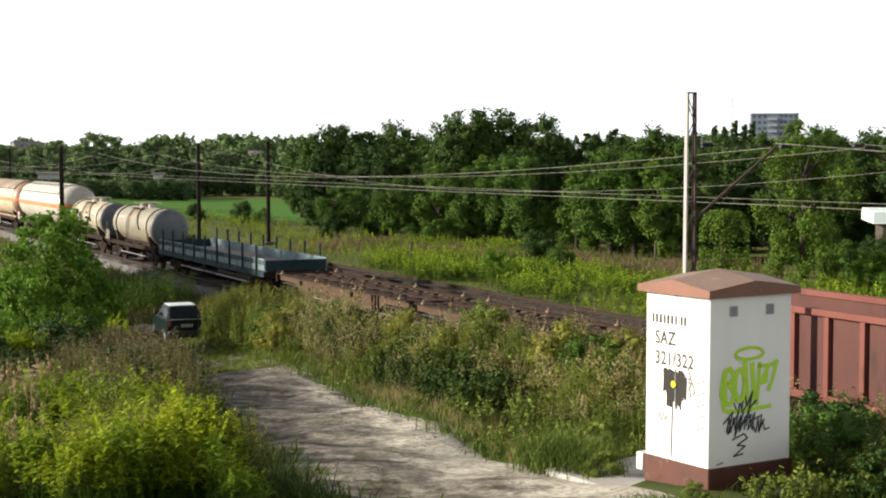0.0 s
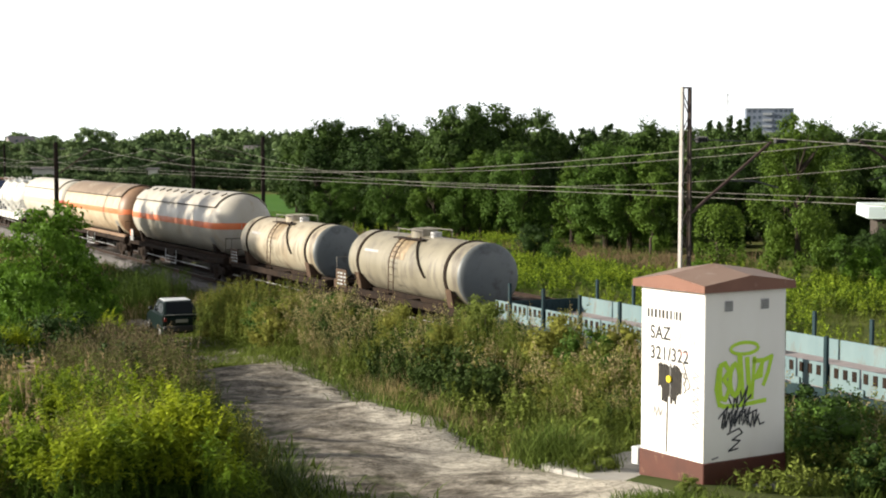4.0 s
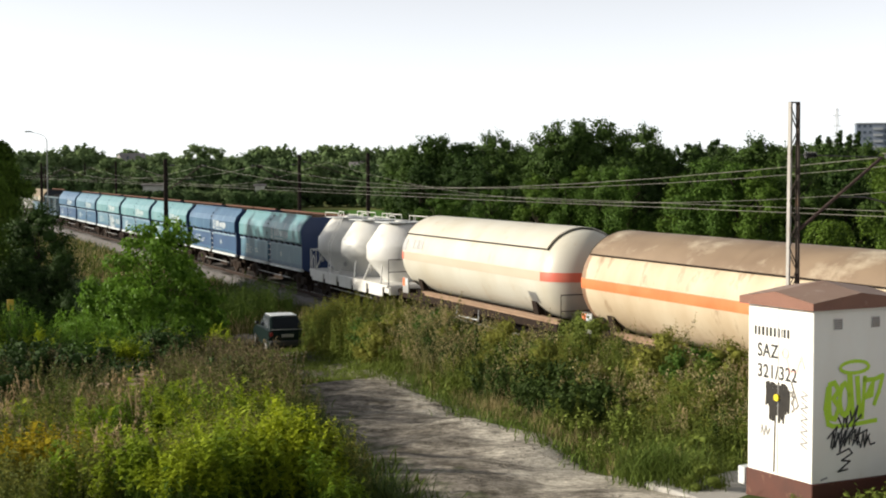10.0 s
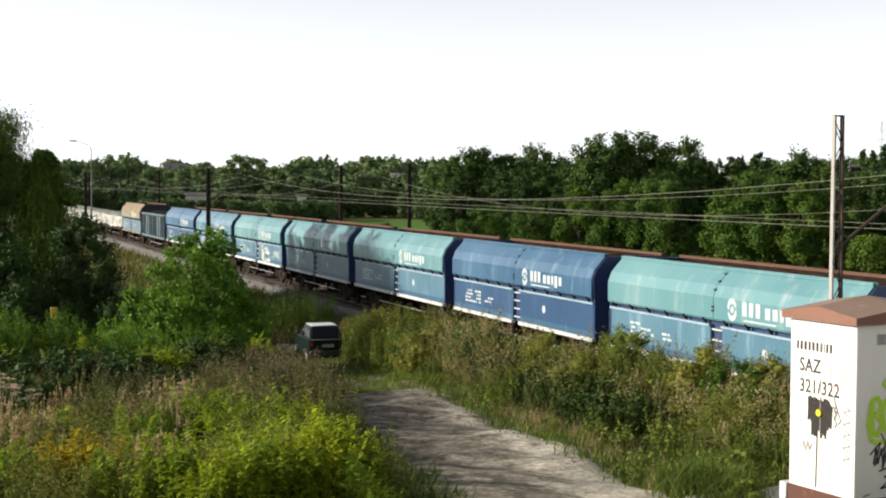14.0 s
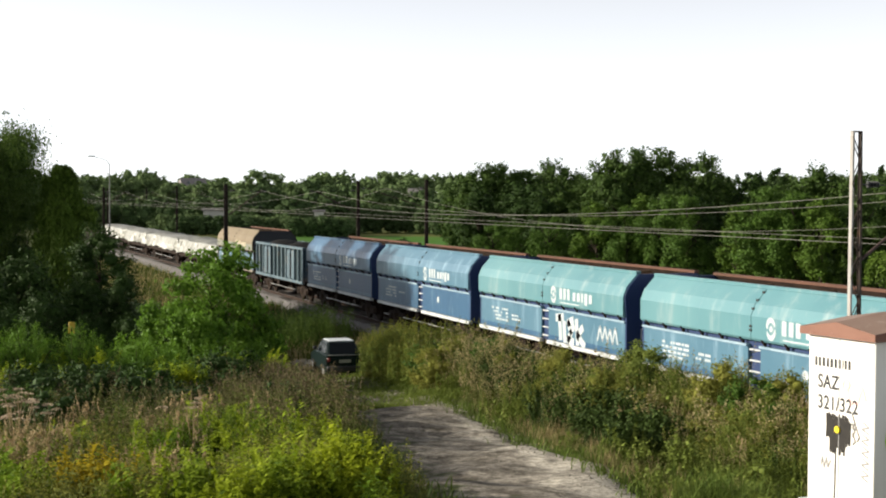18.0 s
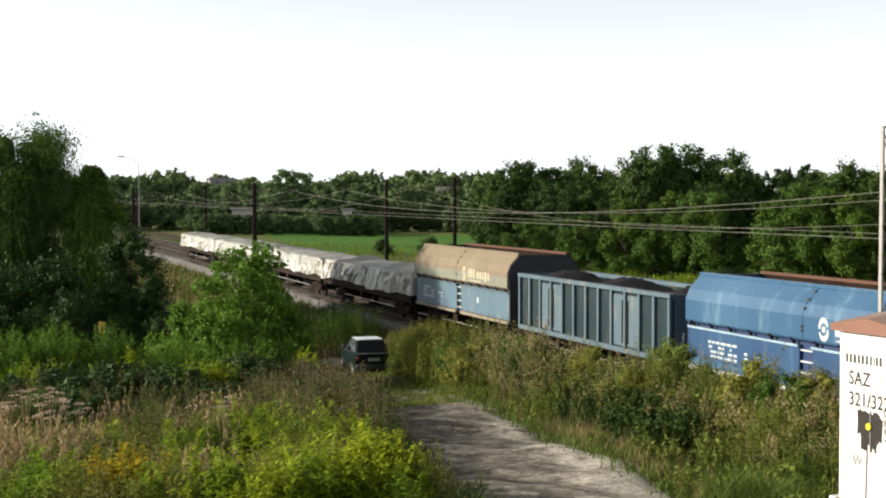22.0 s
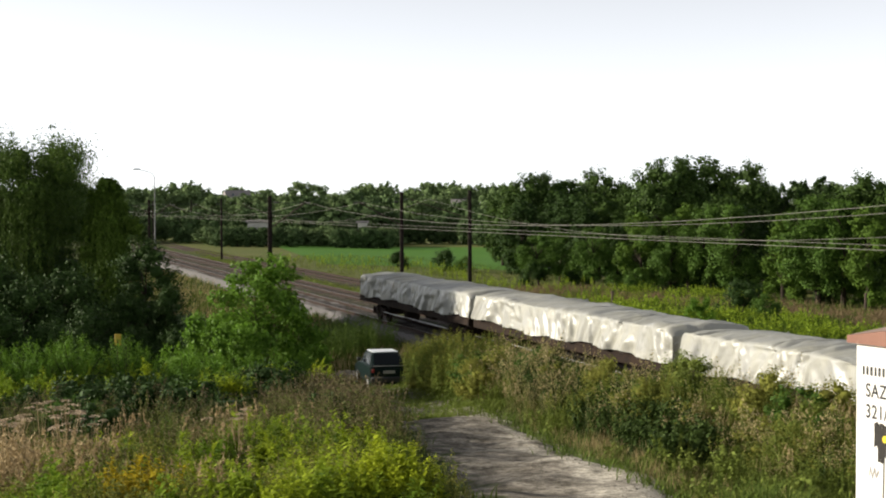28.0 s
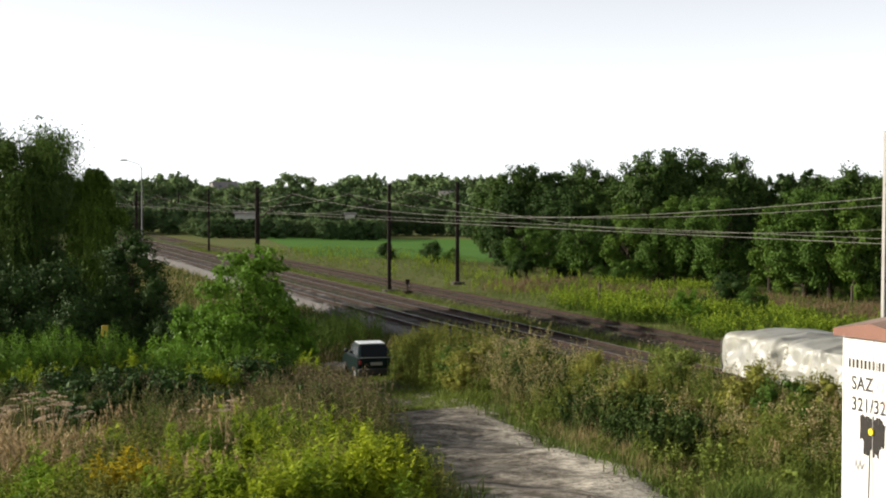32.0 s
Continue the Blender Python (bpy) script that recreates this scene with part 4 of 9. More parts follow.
def marks(t, x, y0, y1, z0, z1, n, seed, material=None, parent=None):
    """Small unreadable lettering as plain bars."""
    rng = random.Random(seed)
    bm = bm_()
    rows = max(1, int((z1 - z0) / 0.13))
    for r in range(rows):
        y = y0
        while y < y1 - 0.1:
            w = rng.uniform(0.08, 0.32)
            if rng.random() < 0.75:
                plate(bm, -1, y, min(y + w, y1), z0 + r * 0.13, z0 + r * 0.13 + 0.07, x)
            y += w + 0.06
    return part("stencilled_text", bm, material or M_MARK, parent or t, "small white stencilled markings")


def swirl(bm, y, z, s, x):
    """The round two-armed emblem as plain shapes."""
    for turn in (0, math.pi):
        prev = None
        for k in range(9):
            a = turn + k * math.pi / 9
            r0, r1 = s * (0.28 + 0.05 * k / 8), s * (0.42 + 0.14 * math.sin(k * math.pi / 8))
            pts = [(-x, y + r * math.cos(a), z + r * math.sin(a) * 1.05) for r in (r0, r1)]
            if prev:
                bm.faces.new([bm.verts.new(c) for c in (prev[0], prev[1], pts[1], pts[0])])
            prev = pts


M_RAILBLUE = mat("scuffed_pale_blue_paint", (0.30, 0.40, 0.46), 0.6, other=(0.18, 0.28, 0.36), size=0.5)
M_OLIVE = mat("dusty_olive_steel", (0.155, 0.115, 0.068), 0.8, other=(0.20, 0.16, 0.102), size=0.9, stain=(0.13, 0.085, 0.055), stain_size=0.4, stain_amount=0.3, stretch=(1, 1, 0.4))
M_RIM = mat("rusty_rim", (0.13, 0.065, 0.045), 0.85, other=(0.09, 0.05, 0.035), size=0.7, spec=0.15)
M_DARKRUST = mat("dark_rusty_deck", (0.026, 0.02, 0.017), 0.95, other=(0.06, 0.04, 0.03), size=0.6, bump=0.006, spec=0.04)


# door blues darkened by colour: the slopes above catch the sky, doors do not
M_BLUE_D = mat("darkened_door_blue", (0.016, 0.05, 0.125), 0.4, other=(0.03, 0.08, 0.165), size=1.5, stain=(0.07, 0.14, 0.22), stain_size=0.45, stain_amount=0.35, stretch=(1, 1, 0.22))
M_BLUE_WORN = mat("worn_door_paint", (0.055, 0.112, 0.16), 0.6, other=(0.085, 0.145, 0.185), size=0.8, stain=(0.17, 0.19, 0.18), stain_size=0.4, stain_amount=0.35, stretch=(1, 1, 0.3))
M_GREYBAND = mat("dusty_grey_green_band", (0.15, 0.165, 0.13), 0.75, other=(0.19, 0.185, 0.135), size=0.8, stain=(0.11, 0.13, 0.12), stain_size=0.4, stain_amount=0.35)
M_DUSTSILL = mat("dusty_tan_sill", (0.25, 0.215, 0.16), 0.85, other=(0.17, 0.14, 0.105), size=0.5)
M_CREAMMARK = mat("yellowed_lettering", (0.50, 0.43, 0.29), 0.7, other=(0.34, 0.29, 0.2), size=0.2)
DOOR_PAINT = {M_BLUE_OLD: M_BLUE_WORN, M_BLUE_A: M_BLUE_D, M_BLUE_B: M_BLUE_C, M_BLUE_C: M_BLUE_A}


def hopper(i, y_near, y_far, paint, top_paint, label, graffiti=0, old=False):
    ink = M_CREAMMARK if old else M_MARK
    t, half = wagon("hopper_wagon", y_near, y_far, label)
    b = half - 0.58
    gear(t, half, half - 2.3, M_DARK, sill=False)
    # lower hopper flanks: two door panels each side of a central recess
    bm = bm_()
    prism(bm, [(-1.30, 1.1), (1.30, 1.1), (1.30, 2.40), (-1.30, 2.40)], -b + 0.05, b - 0.05)
    part("hopper_body", bm, M_BLUE_END if not old else M_END, t)
    for s in (-1, 1):
        for lo, hi in ((-b + 0.02, -0.30), (0.30, b - 0.02)):
            bm = bm_()
            x0, x1 = sorted((s * 1.30, s * 1.40))
            box(bm, x0, x1, lo, hi, 1.16, 2.24, 0.015)
            d = part("discharge_door", bm, DOOR_PAINT.get(paint, paint), t)
            if s < 0 or True:
                bm = bm_()
                xa, xb = sorted((s * 1.39, s * 1.45))
                box(bm, xa, xb, lo, hi, 2.18, 2.24)
                part("door_top_rail", bm, M_RAILBLUE if not old else paint, d, "pale blue top rail" if not old else "")
                if s < 0 and not old:
                    bm = bm_()
                    plate(bm, s, lo + 0.02, hi - 0.02, 1.17, 1.33, 1.402)
                    part("navy_stripe", bm, M_BLUE_A, d)
                bm = bm_()
                xa, xb = sorted((s * 1.30, s * 1.47))
                box(bm, xa, xb, lo, hi, 1.02, 1.14, 0.01)
                part("door_sill", bm, M_SILL if not old else M_DUSTSILL, d, "pale scuffed sill" if not old else "dusty tan sill")
        for k in range(4):
            bm = bm_()
            xa, xb = sorted((s * 1.30, s * 1.38))
            box(bm, xa, xb, -0.26, 0.26, 1.25 + 0.28 * k, 1.285 + 0.28 * k)
            part("step_rung", bm, M_SILL, t)
    # upper flanks: upright band, then a slope inwards, with a rim; ends close the bin
    for s in (-1, 1):
        for lo, hi in ((-b, -0.012), (0.012, b)):
            bm = bm_()
            prism(bm, [(s * 1.46, 2.36), (s * 1.50, 2.42), (s * 1.50, 2.98), (s * 1.38, 3.28), (s * 1.00, 3.70), (s * 0.93, 3.66), (s * 1.30, 3.24), (s * 1.42, 2.96), (s * 1.42, 2.36)], lo, hi)
            part("upper_panel", finish(bm, "upper_panel", False), M_DARKRUST if s > 0 else paint if not old else M_OLIVE, t)
        if old:
            bm = bm_()
            plate(bm, s, -b, b, 2.42, 2.80, 1.502, 0.003)
            part("lower_band", bm, M_GREYBAND, t, "grey-green dusty band")
        bm = bm_()
        xa, xb = sorted((s * 0.90, s * 1.06))
        box(bm, xa, xb, -b, b, 3.66, 3.74)
        part("top_rim", bm, M_RIM if s > 0 else paint if not old else M_OLIVE, t, "rusty top rim" if s > 0 else "")
        for k in range(12):
            y = -b + 0.35 + (2 * b - 0.7) * k / 11
            bm = bm_()
            vs = [bm.verts.new((s * x, yy, z)) for yy in (y - 0.035, y + 0.035) for x, z in ((1.38, 2.18), (1.38, 2.40), (1.52, 2.40))]
            for f in ((0, 1, 2), (5, 4, 3), (0, 3, 4, 1), (1, 4, 5, 2), (2, 5, 3, 0)):
                bm.faces.new([vs[q] for q in f])
            part("ledge_bracket", bm, M_DARK, t)
        for x, z in ((1.50, 2.62), (1.50, 2.72), (1.43, 3.16), (1.30, 3.37), (1.12, 3.57)):
            bm = bm_()
            box(bm, s * x - 0.03, s * x + 0.03, -0.05, 0.05, z - 0.03, z + 0.03)
            part("joint_clip", bm, M_BLACK, t)
    for s in (-1, 1):
        bm = bm_()
        prism(bm, [(-1.40, 1.16), (-1.40, 2.36), (-1.46, 2.97), (-1.34, 3.26), (-0.97, 3.66), (0.97, 3.66), (1.34, 3.26), (1.46, 2.97), (1.40, 2.36), (1.40, 1.16), (0.9, 0.95), (-0.9, 0.95)], s * b - 0.05, s * b + 0.05)
        e = part("end_wall", bm, M_BLUE_END if not old else M_END, t, "dark end wall")
        for x in (-0.95, 0.55):
            bm = bm_()
            pipe(bm, [(x, s * (b + 0.06), 1.35), (x, s * (b + 0.14), 1.4), (x, s * (b + 0.14), 2.0), (x + 0.2, s * (b + 0.14), 2.1), (x + 0.4, s * (b + 0.14), 2.0), (x + 0.4, s * (b + 0.14), 1.4), (x + 0.4, s * (b + 0.06), 1.35)], 0.018, 5)
            part("hand_rail", bm, M_SILL, e)
    bm = bm_()
    prism(bm, [(-1.3, 2.5), (1.3, 2.5), (1.3, 2.56), (-1.3, 2.56)], -b + 0.1, b - 0.1)
    part("bin_floor", bm, M_DIRTTOP, t, "rusty bin floor")
    bm = bm_()
    for k in range(3):
        y = -b + 2 * b * (k + 1) / 4
        rod(bm, (-1.0, y, 3.55), (1.0, y, 3.55), 0.04, n=6)
    part("tie_bar", bm, M_DIRTTOP, t)
    # owner's emblem and name as plain shapes on the upright band of the near half
    bm = bm_()
    x = 1.506
    swirl(bm, -0.95, 2.72, 0.50, x)
    bm.faces.new([bm.verts.new((-x, -0.95 + 0.08 * math.cos(a), 2.72 + 0.08 * math.sin(a))) for a in [k * math.pi / 6 for k in range(12)]])
    tagged(part("emblem", bm, ink, t, "pale swirl emblem"), kind="stuff")
    y = -1.45
    for w, h in ((0.24, 0.36), (0.24, 0.36), (0.24, 0.36), (0.06, 0), (0.26, 0.28), (0.26, 0.28), (0.18, 0.28), (0.26, 0.38), (0.26, 0.28)):
        if h:
            z0 = 2.60 if h < 0.37 else 2.52
            bm = bm_()
            plate(bm, -1, y - w * 0.86, y, z0, z0 + h, 1.503)
            part("owner_name_bar", bm, ink, t, "plain pale bar of the owner's name")
        y -= w + 0.07
    bm = bm_()
    plate(bm, -1, -3.0, -1.5, 2.47, 2.51, 1.503)
    part("owner_name_bar", bm, ink, t)
    marks(t, 1.402, 2.2, 3.0, 1.55, 1.9, 3, i * 7 + 1)
    marks(t, 1.402, 3.4, 5.0, 1.45, 2.05, 3, i * 7 + 2)
    bm = bm_()
    rod(bm, (-1.403, -2.35, 1.72), (-1.407, -2.35, 1.72), 0.13, n=18)
    part("round_mark", bm, M_MARK, t, "round white mark")
    if graffiti:
        bm = bm_()
        zs = [[(-1.0, 1.95), (-1.5, 2.0)], [(-1.25, 2.0), (-1.35, 1.3)], [(-1.62, 1.8), (-1.7, 1.25)], [(-2.3, 1.95), (-1.95, 1.85), (-2.2, 1.55), (-1.95, 1.3), (-2.35, 1.25)], [(-2.6, 1.95), (-2.7, 1.25)], [(-3.05, 1.75), (-2.7, 1.5), (-3.2, 1.22)]]
        for st in zs:
            for (ya, za), (yb, zb) in zip(st, st[1:]):
                a, c = Vector((-1.408, ya, za)), Vector((-1.408, yb, zb))
                d = (c - a).normalized()
                sd = d.cross(Vector((1, 0, 0))) * 0.13
                bm.faces.new([bm.verts.new(q) for q in (a - sd - d * 0.08, a + sd - d * 0.08, c + sd + d * 0.08, c - sd + d * 0.08)])
        tagged(part("white_graffiti", bm, M_MARK, t, "fat white graffiti letters"), kind="stuff")
        bm = bm_()
        rng = random.Random(3)
        pts = [(-1.408, -4.2 - 0.18 * k, 1.45 + 0.45 * (k % 2) + 0.1 * rng.random()) for k in range(9)]
        for a, c in zip(pts, pts[1:]):
            a, c = Vector(a), Vector(c)
            d = (c - a).normalized()
            sd = d.cross(Vector((1, 0, 0))) * 0.045
            bm.faces.new([bm.verts.new(q) for q in (a - sd, a + sd, c + sd, c - sd)])
        tagged(part("white_graffiti", bm, M_MARK, t), kind="stuff")
    return t


def tank_ends(length, r, cap):
    pr = [(-length / 2, 0.012)]
    for k in range(1, 11):
        a = math.pi / 2 * k / 10
        pr.append((-length / 2 + cap * (1 - math.cos(a) ** 0.9), r * math.sin(a) ** 0.85))
    return pr + [(-s, q) for s, q in reversed(pr)]


M_PINKBAND = mat("bleached_band", (0.60, 0.42, 0.33), 0.5, other=(0.56, 0.33, 0.24), size=1.6, stretch=(1, 0.4, 1))


def gas_wagon(y_near, y_far, paint, shield, band, label, seed, faded=False, gap=0.5, cap=None):
    t, half = wagon("gas_tank_wagon", y_near, y_far, label)
    gear(t, half, half - 2.6, M_DARK)
    r, zc, ln = 1.46, 2.62, 2 * half - 2 * gap
    bm = bm_()
    profile = tank_ends(ln, r, 1.05)
    lathe(bm, [p for p in profile if abs(p[0]) < ln / 2 - 0.9], (0, 0, zc), n=48)
    tank = part("tank", bm, paint, t)
    for s in (-1, 1):
        bm = bm_()
        lathe(bm, [p for p in profile if p[0] * s > ln / 2 - 1.06], (0, 0, zc), n=48)
        part("tank_end", bm, cap or paint, tank, "brown tank end, darkened for shade" if cap else "")
    # sun shield over the upper third, standing off the barrel
    bm = bm_()
    arc = 56
    lathe(bm, [(-ln / 2 + 0.95, r + 0.07), (ln / 2 - 0.95, r + 0.07), (ln / 2 - 0.95, r + 0.045), (-ln / 2 + 0.95, r + 0.045), (-ln / 2 + 0.95, r + 0.07)], (0, 0, zc), n=24, arc=(-arc, arc))
    sh = part("sun_shield", bm, shield, tank, "sheet metal sun shield")
    for k in range(5):
        y = -ln / 2 + 0.96 + (ln - 1.92) * k / 4
        bm = bm_()
        lathe(bm, [(y - 0.02, r + 0.075), (y + 0.02, r + 0.075)], (0, 0, zc), n=24, arc=(-arc, arc))
        part("shield_seam", bm, M_DARK if k in (0, 4) else shield, sh)
    for s in (-1, 1):
        bm = bm_()
        a0 = radians(arc)
        rod(bm, (s * (r + 0.06) * math.sin(a0), -ln / 2 + 0.95, zc + (r + 0.06) * math.cos(a0)), (s * (r + 0.06) * math.sin(a0), ln / 2 - 0.95, zc + (r + 0.06) * math.cos(a0)), 0.022, n=5)
        part("shield_edge", bm, M_DARK, sh)
    rng = random.Random(seed)
    if seed == 1:
        for k in range(11):
            y = -ln / 2 + 1.5 + (ln - 3) * k / 10
            bm = bm_()
            a0 = radians(-24)
            p = Vector(((r + 0.1) * math.sin(a0), y, zc + (r + 0.1) * math.cos(a0)))
            rod(bm, p + Vector((-0.12, 0.12, -0.06)), p + Vector((0.1, -0.1, 0.05)), 0.03, n=5)
            part("shield_clip", bm, M_DARK, sh)
    if band:
        # a coloured band right round the barrel at mid height, following the rounded ends
        bm = bm_()
        hb = 0.145
        pr = [(s * 1.002, q + 0.007) for s, q in tank_ends(ln, r, 1.05) if q > hb + 0.01]
        for sgn in (-1, 1):
            rows = [[bm.verts.new((sgn * math.sqrt(max(q * q - (hb * k / 2) ** 2, 1e-4)), s, zc + hb * k / 2)) for k in (-2, -1, 0, 1, 2)] for s, q in pr]
            for a, c in zip(rows, rows[1:]):
                for k in range(4):
                    bm.faces.new((a[k], a[k + 1], c[k + 1], c[k]))
        for e in (0, -1):
            s, q = pr[e]
            w = math.sqrt(q * q - hb * hb)
            y = s + (-0.012 if e == 0 else 0.012)
            bm.faces.new([bm.verts.new(c) for c in ((-w, y, zc - hb), (w, y, zc - hb), (w, y, zc + hb), (-w, y, zc + hb))])
        part("band", bm, band, tank, "coloured band round the tank")
        if faded:
            bm = bm_()
            rows = [[bm.verts.new((-math.sqrt(q * q - (hb * k) ** 2) - 0.006, s, zc + hb * k * 1.05)) for k in (-1, 0, 1)] for s, q in ((-ln / 2 + 1.06, r + 0.008), (ln / 2 - 1.06, r + 0.008))]
            for k in (0, 1):
                bm.faces.new((rows[0][k], rows[0][k + 1], rows[1][k + 1], rows[1][k]))
            part("faded_band", bm, M_PINKBAND, tank, "band bleached to pale pink")
    for k in range(4):
        y = -ln / 2 + 1.2 + (ln - 2.4) * (k + 0.5) / 4
        bm = bm_()
        lathe(bm, [(y - 0.012, r + 0.004), (y + 0.012, r + 0.004)], (0, 0, zc), n=40, arc=(58, 302))
        part("weld_seam", bm, paint, tank)
    bm = bm_()
    for s in (-1, 1):
        xa, xb = sorted((s * 1.08, s * 1.16))
        box(bm, xa, xb, -half + 0.75, half - 3.0, 1.02, 1.28)
        xa, xb = sorted((s * 1.02, s * 1.26))
        box(bm, xa, xb, -half + 0.75, half - 3.0, 1.26, 1.31)
    part("side_sill", bm, M_DARKRUST if seed == 1 else M_TANSILL, t, "rusty side sill")
    for y in (-half + 2.6, half - 2.6):
        bm = bm_()
        prism(bm, [(-1.05, 1.1), (1.05, 1.1), (1.2, 1.75), (0.85, 1.35), (-0.85, 1.35), (-1.2, 1.75)], y - 0.18, y + 0.18)
        part("saddle", bm, M_DARK, t)
    bm = bm_()
    for y in (-1.0, 1.0):
        pipe(bm, [(-1.35, y, 1.1), (-1.38, y, 0.45), (-1.38, y + 0.001, 0.42)], 0.02, 5)
    rod(bm, (-1.38, -1.0, 0.45), (-1.38, 1.0, 0.45), 0.02, n=5)
    rod(bm, (-1.38, -1.0, 0.75), (-1.38, 1.0, 0.75), 0.02, n=5)
    part("valve_step", bm, M_SILL, t)
    bm = bm_()
    box(bm, -1.35, -1.05, -0.5, 0.5, 0.62, 0.98, 0.02)
    part("valve_box", bm, M_DARK, t)
    # boards at the far end and an end platform rail
    bm = bm_()
    box(bm, -1.42, -1.38, half - 1.9, half - 1.25, 1.15, 1.75)
    bd = part("data_board", bm, M_STEEL, t, "grey data board")
    bm = bm_()
    plate(bm, -1, half - 1.85, half - 1.55, 1.45, 1.7, 1.421)
    part("notice", bm, M_MARK, bd)
    bm = bm_()
    plate(bm, -1, half - 1.52, half - 1.28, 1.42, 1.72, 1.421)
    part("hazard_panel", bm, M_ORANGE, bd, "orange hazard panel")
    bm = bm_()
    pipe(bm, [(-1.25, -half + 0.5, 1.15), (-1.25, -half + 0.5, 2.1), (0.2, -half + 0.5, 2.1), (0.2, -half + 0.5, 1.15)], 0.02, 5)
    pipe(bm, [(-1.25, -half + 0.5, 1.6), (0.2, -half + 0.5, 1.6)], 0.016, 5)
    part("platform_rail", bm, M_DARK, t)
    if faded:
        bm = bm_()
        p = math.radians(-62)
        for k, (y, w) in enumerate(((half - 1.55, 0.42), (half - 2.35, 0.36), (half - 2.8, 0.34), (half - 3.25, 0.40))):
            lathe(bm, [(y - w / 2, r + 0.012), (y + w / 2, r + 0.012)], (0, 0, zc), n=3, arc=(-78 if k else -82, -64))
        part("owner_name_bar", bm, M_STEEL, tank, "grey owner lettering")
    bm = bm_()
    lathe(bm, [(-half + 2.1, r + 0.006), (-half + 2.7, r + 0.006)], (0, 0, zc), n=4, arc=(-128, -112))
    part("stencil", bm, M_STEEL, tank)
    return t


OIL_R, OIL_ZC = 1.06, 2.1
M_WORNRAIL = mat("worn_grey_rail", (0.20, 0.19, 0.17), 0.7, other=(0.11, 0.095, 0.08), size=0.3)
# dirty grey tank ends, their shade painted in with a dark bluish colour
M_OILEND = mat("shaded_grey_tank_end", (0.085, 0.098, 0.105), 0.5, other=(0.13, 0.14, 0.14), size=0.9, stain=(0.05, 0.05, 0.05), stain_size=0.4, stain_amount=0.4)


def oil_wagon(y_near, y_far, label, seed, paint=M_TANKOLD):
    t, half = wagon("tank_wagon", y_near, y_far, label)
    gear(t, half, half - 2.1, M_DARK)
    r, zc, ln = OIL_R, OIL_ZC, 2 * half - 3.2
    bm = bm_()
    lathe(bm, tank_ends(ln, r, 0.28), (0, 0, zc), n=44)
    tank = part("tank", bm, paint, t, loc=(0, 0.75, 0))
    # skin over each end that carries the painted shade
    for s in (-1, 1):
        bm = bm_()
        rim = [(-s * (y - 0.008), q + 0.006) for y, q in tank_ends(ln, r, 0.28)[:11]]
        lathe(bm, rim, (0, 0, zc), n=44)
        part("tank_end", bm, M_OILEND, tank, "dirty grey tank end, darkened for shade")
    for k, y in enumerate((-ln / 2 + 1.15, ln / 2 - 1.15)):
        bm = bm_()
        lathe(bm, [(y - 0.09, r), (y - 0.09, r + 0.035), (y + 0.09, r + 0.035), (y + 0.09, r)], (0, 0, zc), n=44)
        part("strap", bm, M_DARK, tank, "dark tank strap")
    bm = bm_()
    lathe(bm, [(0, 0.45), (0.30, 0.45), (0.30, 0.47), (0.35, 0.47), (0.38, 0.3), (0.38, 0.015)], (0, 0.2, zc + r - 0.12), axis="z", n=24)
    dome = part("dome", bm, paint, tank, "round dome with a lid")
    bm = bm_()
    lathe(bm, [(0, 0.2), (0.22, 0.2), (0.24, 0.015)], (0, -0.75, zc + r - 0.06), axis="z", n=16)
    part("valve_dome", bm, M_STEEL, tank)
    for s in (-1, 1):
        bm = bm_()
        pipe(bm, [(s * 0.55, -0.9, zc + r + 0.22), (s * 0.55, 1.2, zc + r + 0.22)], 0.018, 5)
        for y in (-0.85, 1.15):
            pipe(bm, [(s * 0.55, y, zc + r - 0.16), (s * 0.55, y, zc + r + 0.22)], 0.016, 5)
        part("walkway_rail", bm, M_WORNRAIL, tank)
        bm = bm_()
        box(bm, s * 0.52 - 0.16, s * 0.52 + 0.16, -1.0, 1.3, zc + r - 0.11, zc + r - 0.07)
        part("walkway", bm, M_DARK, tank)
        # ladder curving over the flank
        bm = bm_()
        for y in (-0.72, -0.30):
            pts = [(s * (r + 0.12) * math.sin(a), y + 0.9, zc + (r + 0.12) * math.cos(a)) for a in [radians(32 + 9 * k) for k in range(8)]]
            pts.append((s * (r + 0.14), y + 0.9, 1.0))
            pipe(bm, pts, 0.02, 5)
        for k in range(9):
            a = radians(36 + 9 * k)
            p = (s * (r + 0.12) * math.sin(a), zc + (r + 0.12) * math.cos(a)) if a < radians(95) else (s * (r + 0.14), zc - 0.25 * (k - 6))
            rod(bm, (p[0], 0.18, p[1]), (p[0], 0.60, p[1]), 0.013, n=5)
        part("ladder", bm, M_RUST, tank)
        # spill streak and diagonal handrail
        bm = bm_()
        pts = [(s * (r + 0.05) * math.sin(a), -0.4 - 1.5 * q, zc + (r + 0.05) * math.cos(a)) for q, a in [(k / 6, radians(22 + 11 * k)) for k in range(8)]]
        pipe(bm, pts, 0.035, 5)
        part("drain_pipe", bm, M_DARK, tank)
    spill = mat("spill_stain", (0.16, 0.11, 0.065), 0.5, other=(0.36, 0.28, 0.17), size=0.25)
    bm = bm_()
    lathe(bm, [(-0.35, r + 0.006), (0.9, r + 0.006)], (0, 0, zc), n=10, arc=(-75, -12))
    part("spill_streak", bm, spill, tank, "dark spill streak below the dome")
    for y in (-half + 3.2, half - 2.0):
        bm = bm_()
        prism(bm, [(-1.0, 1.1), (1.0, 1.1), (1.12, 1.7), (0.8, 1.4), (-0.8, 1.4), (-1.12, 1.7)], y - 0.2, y + 0.2)
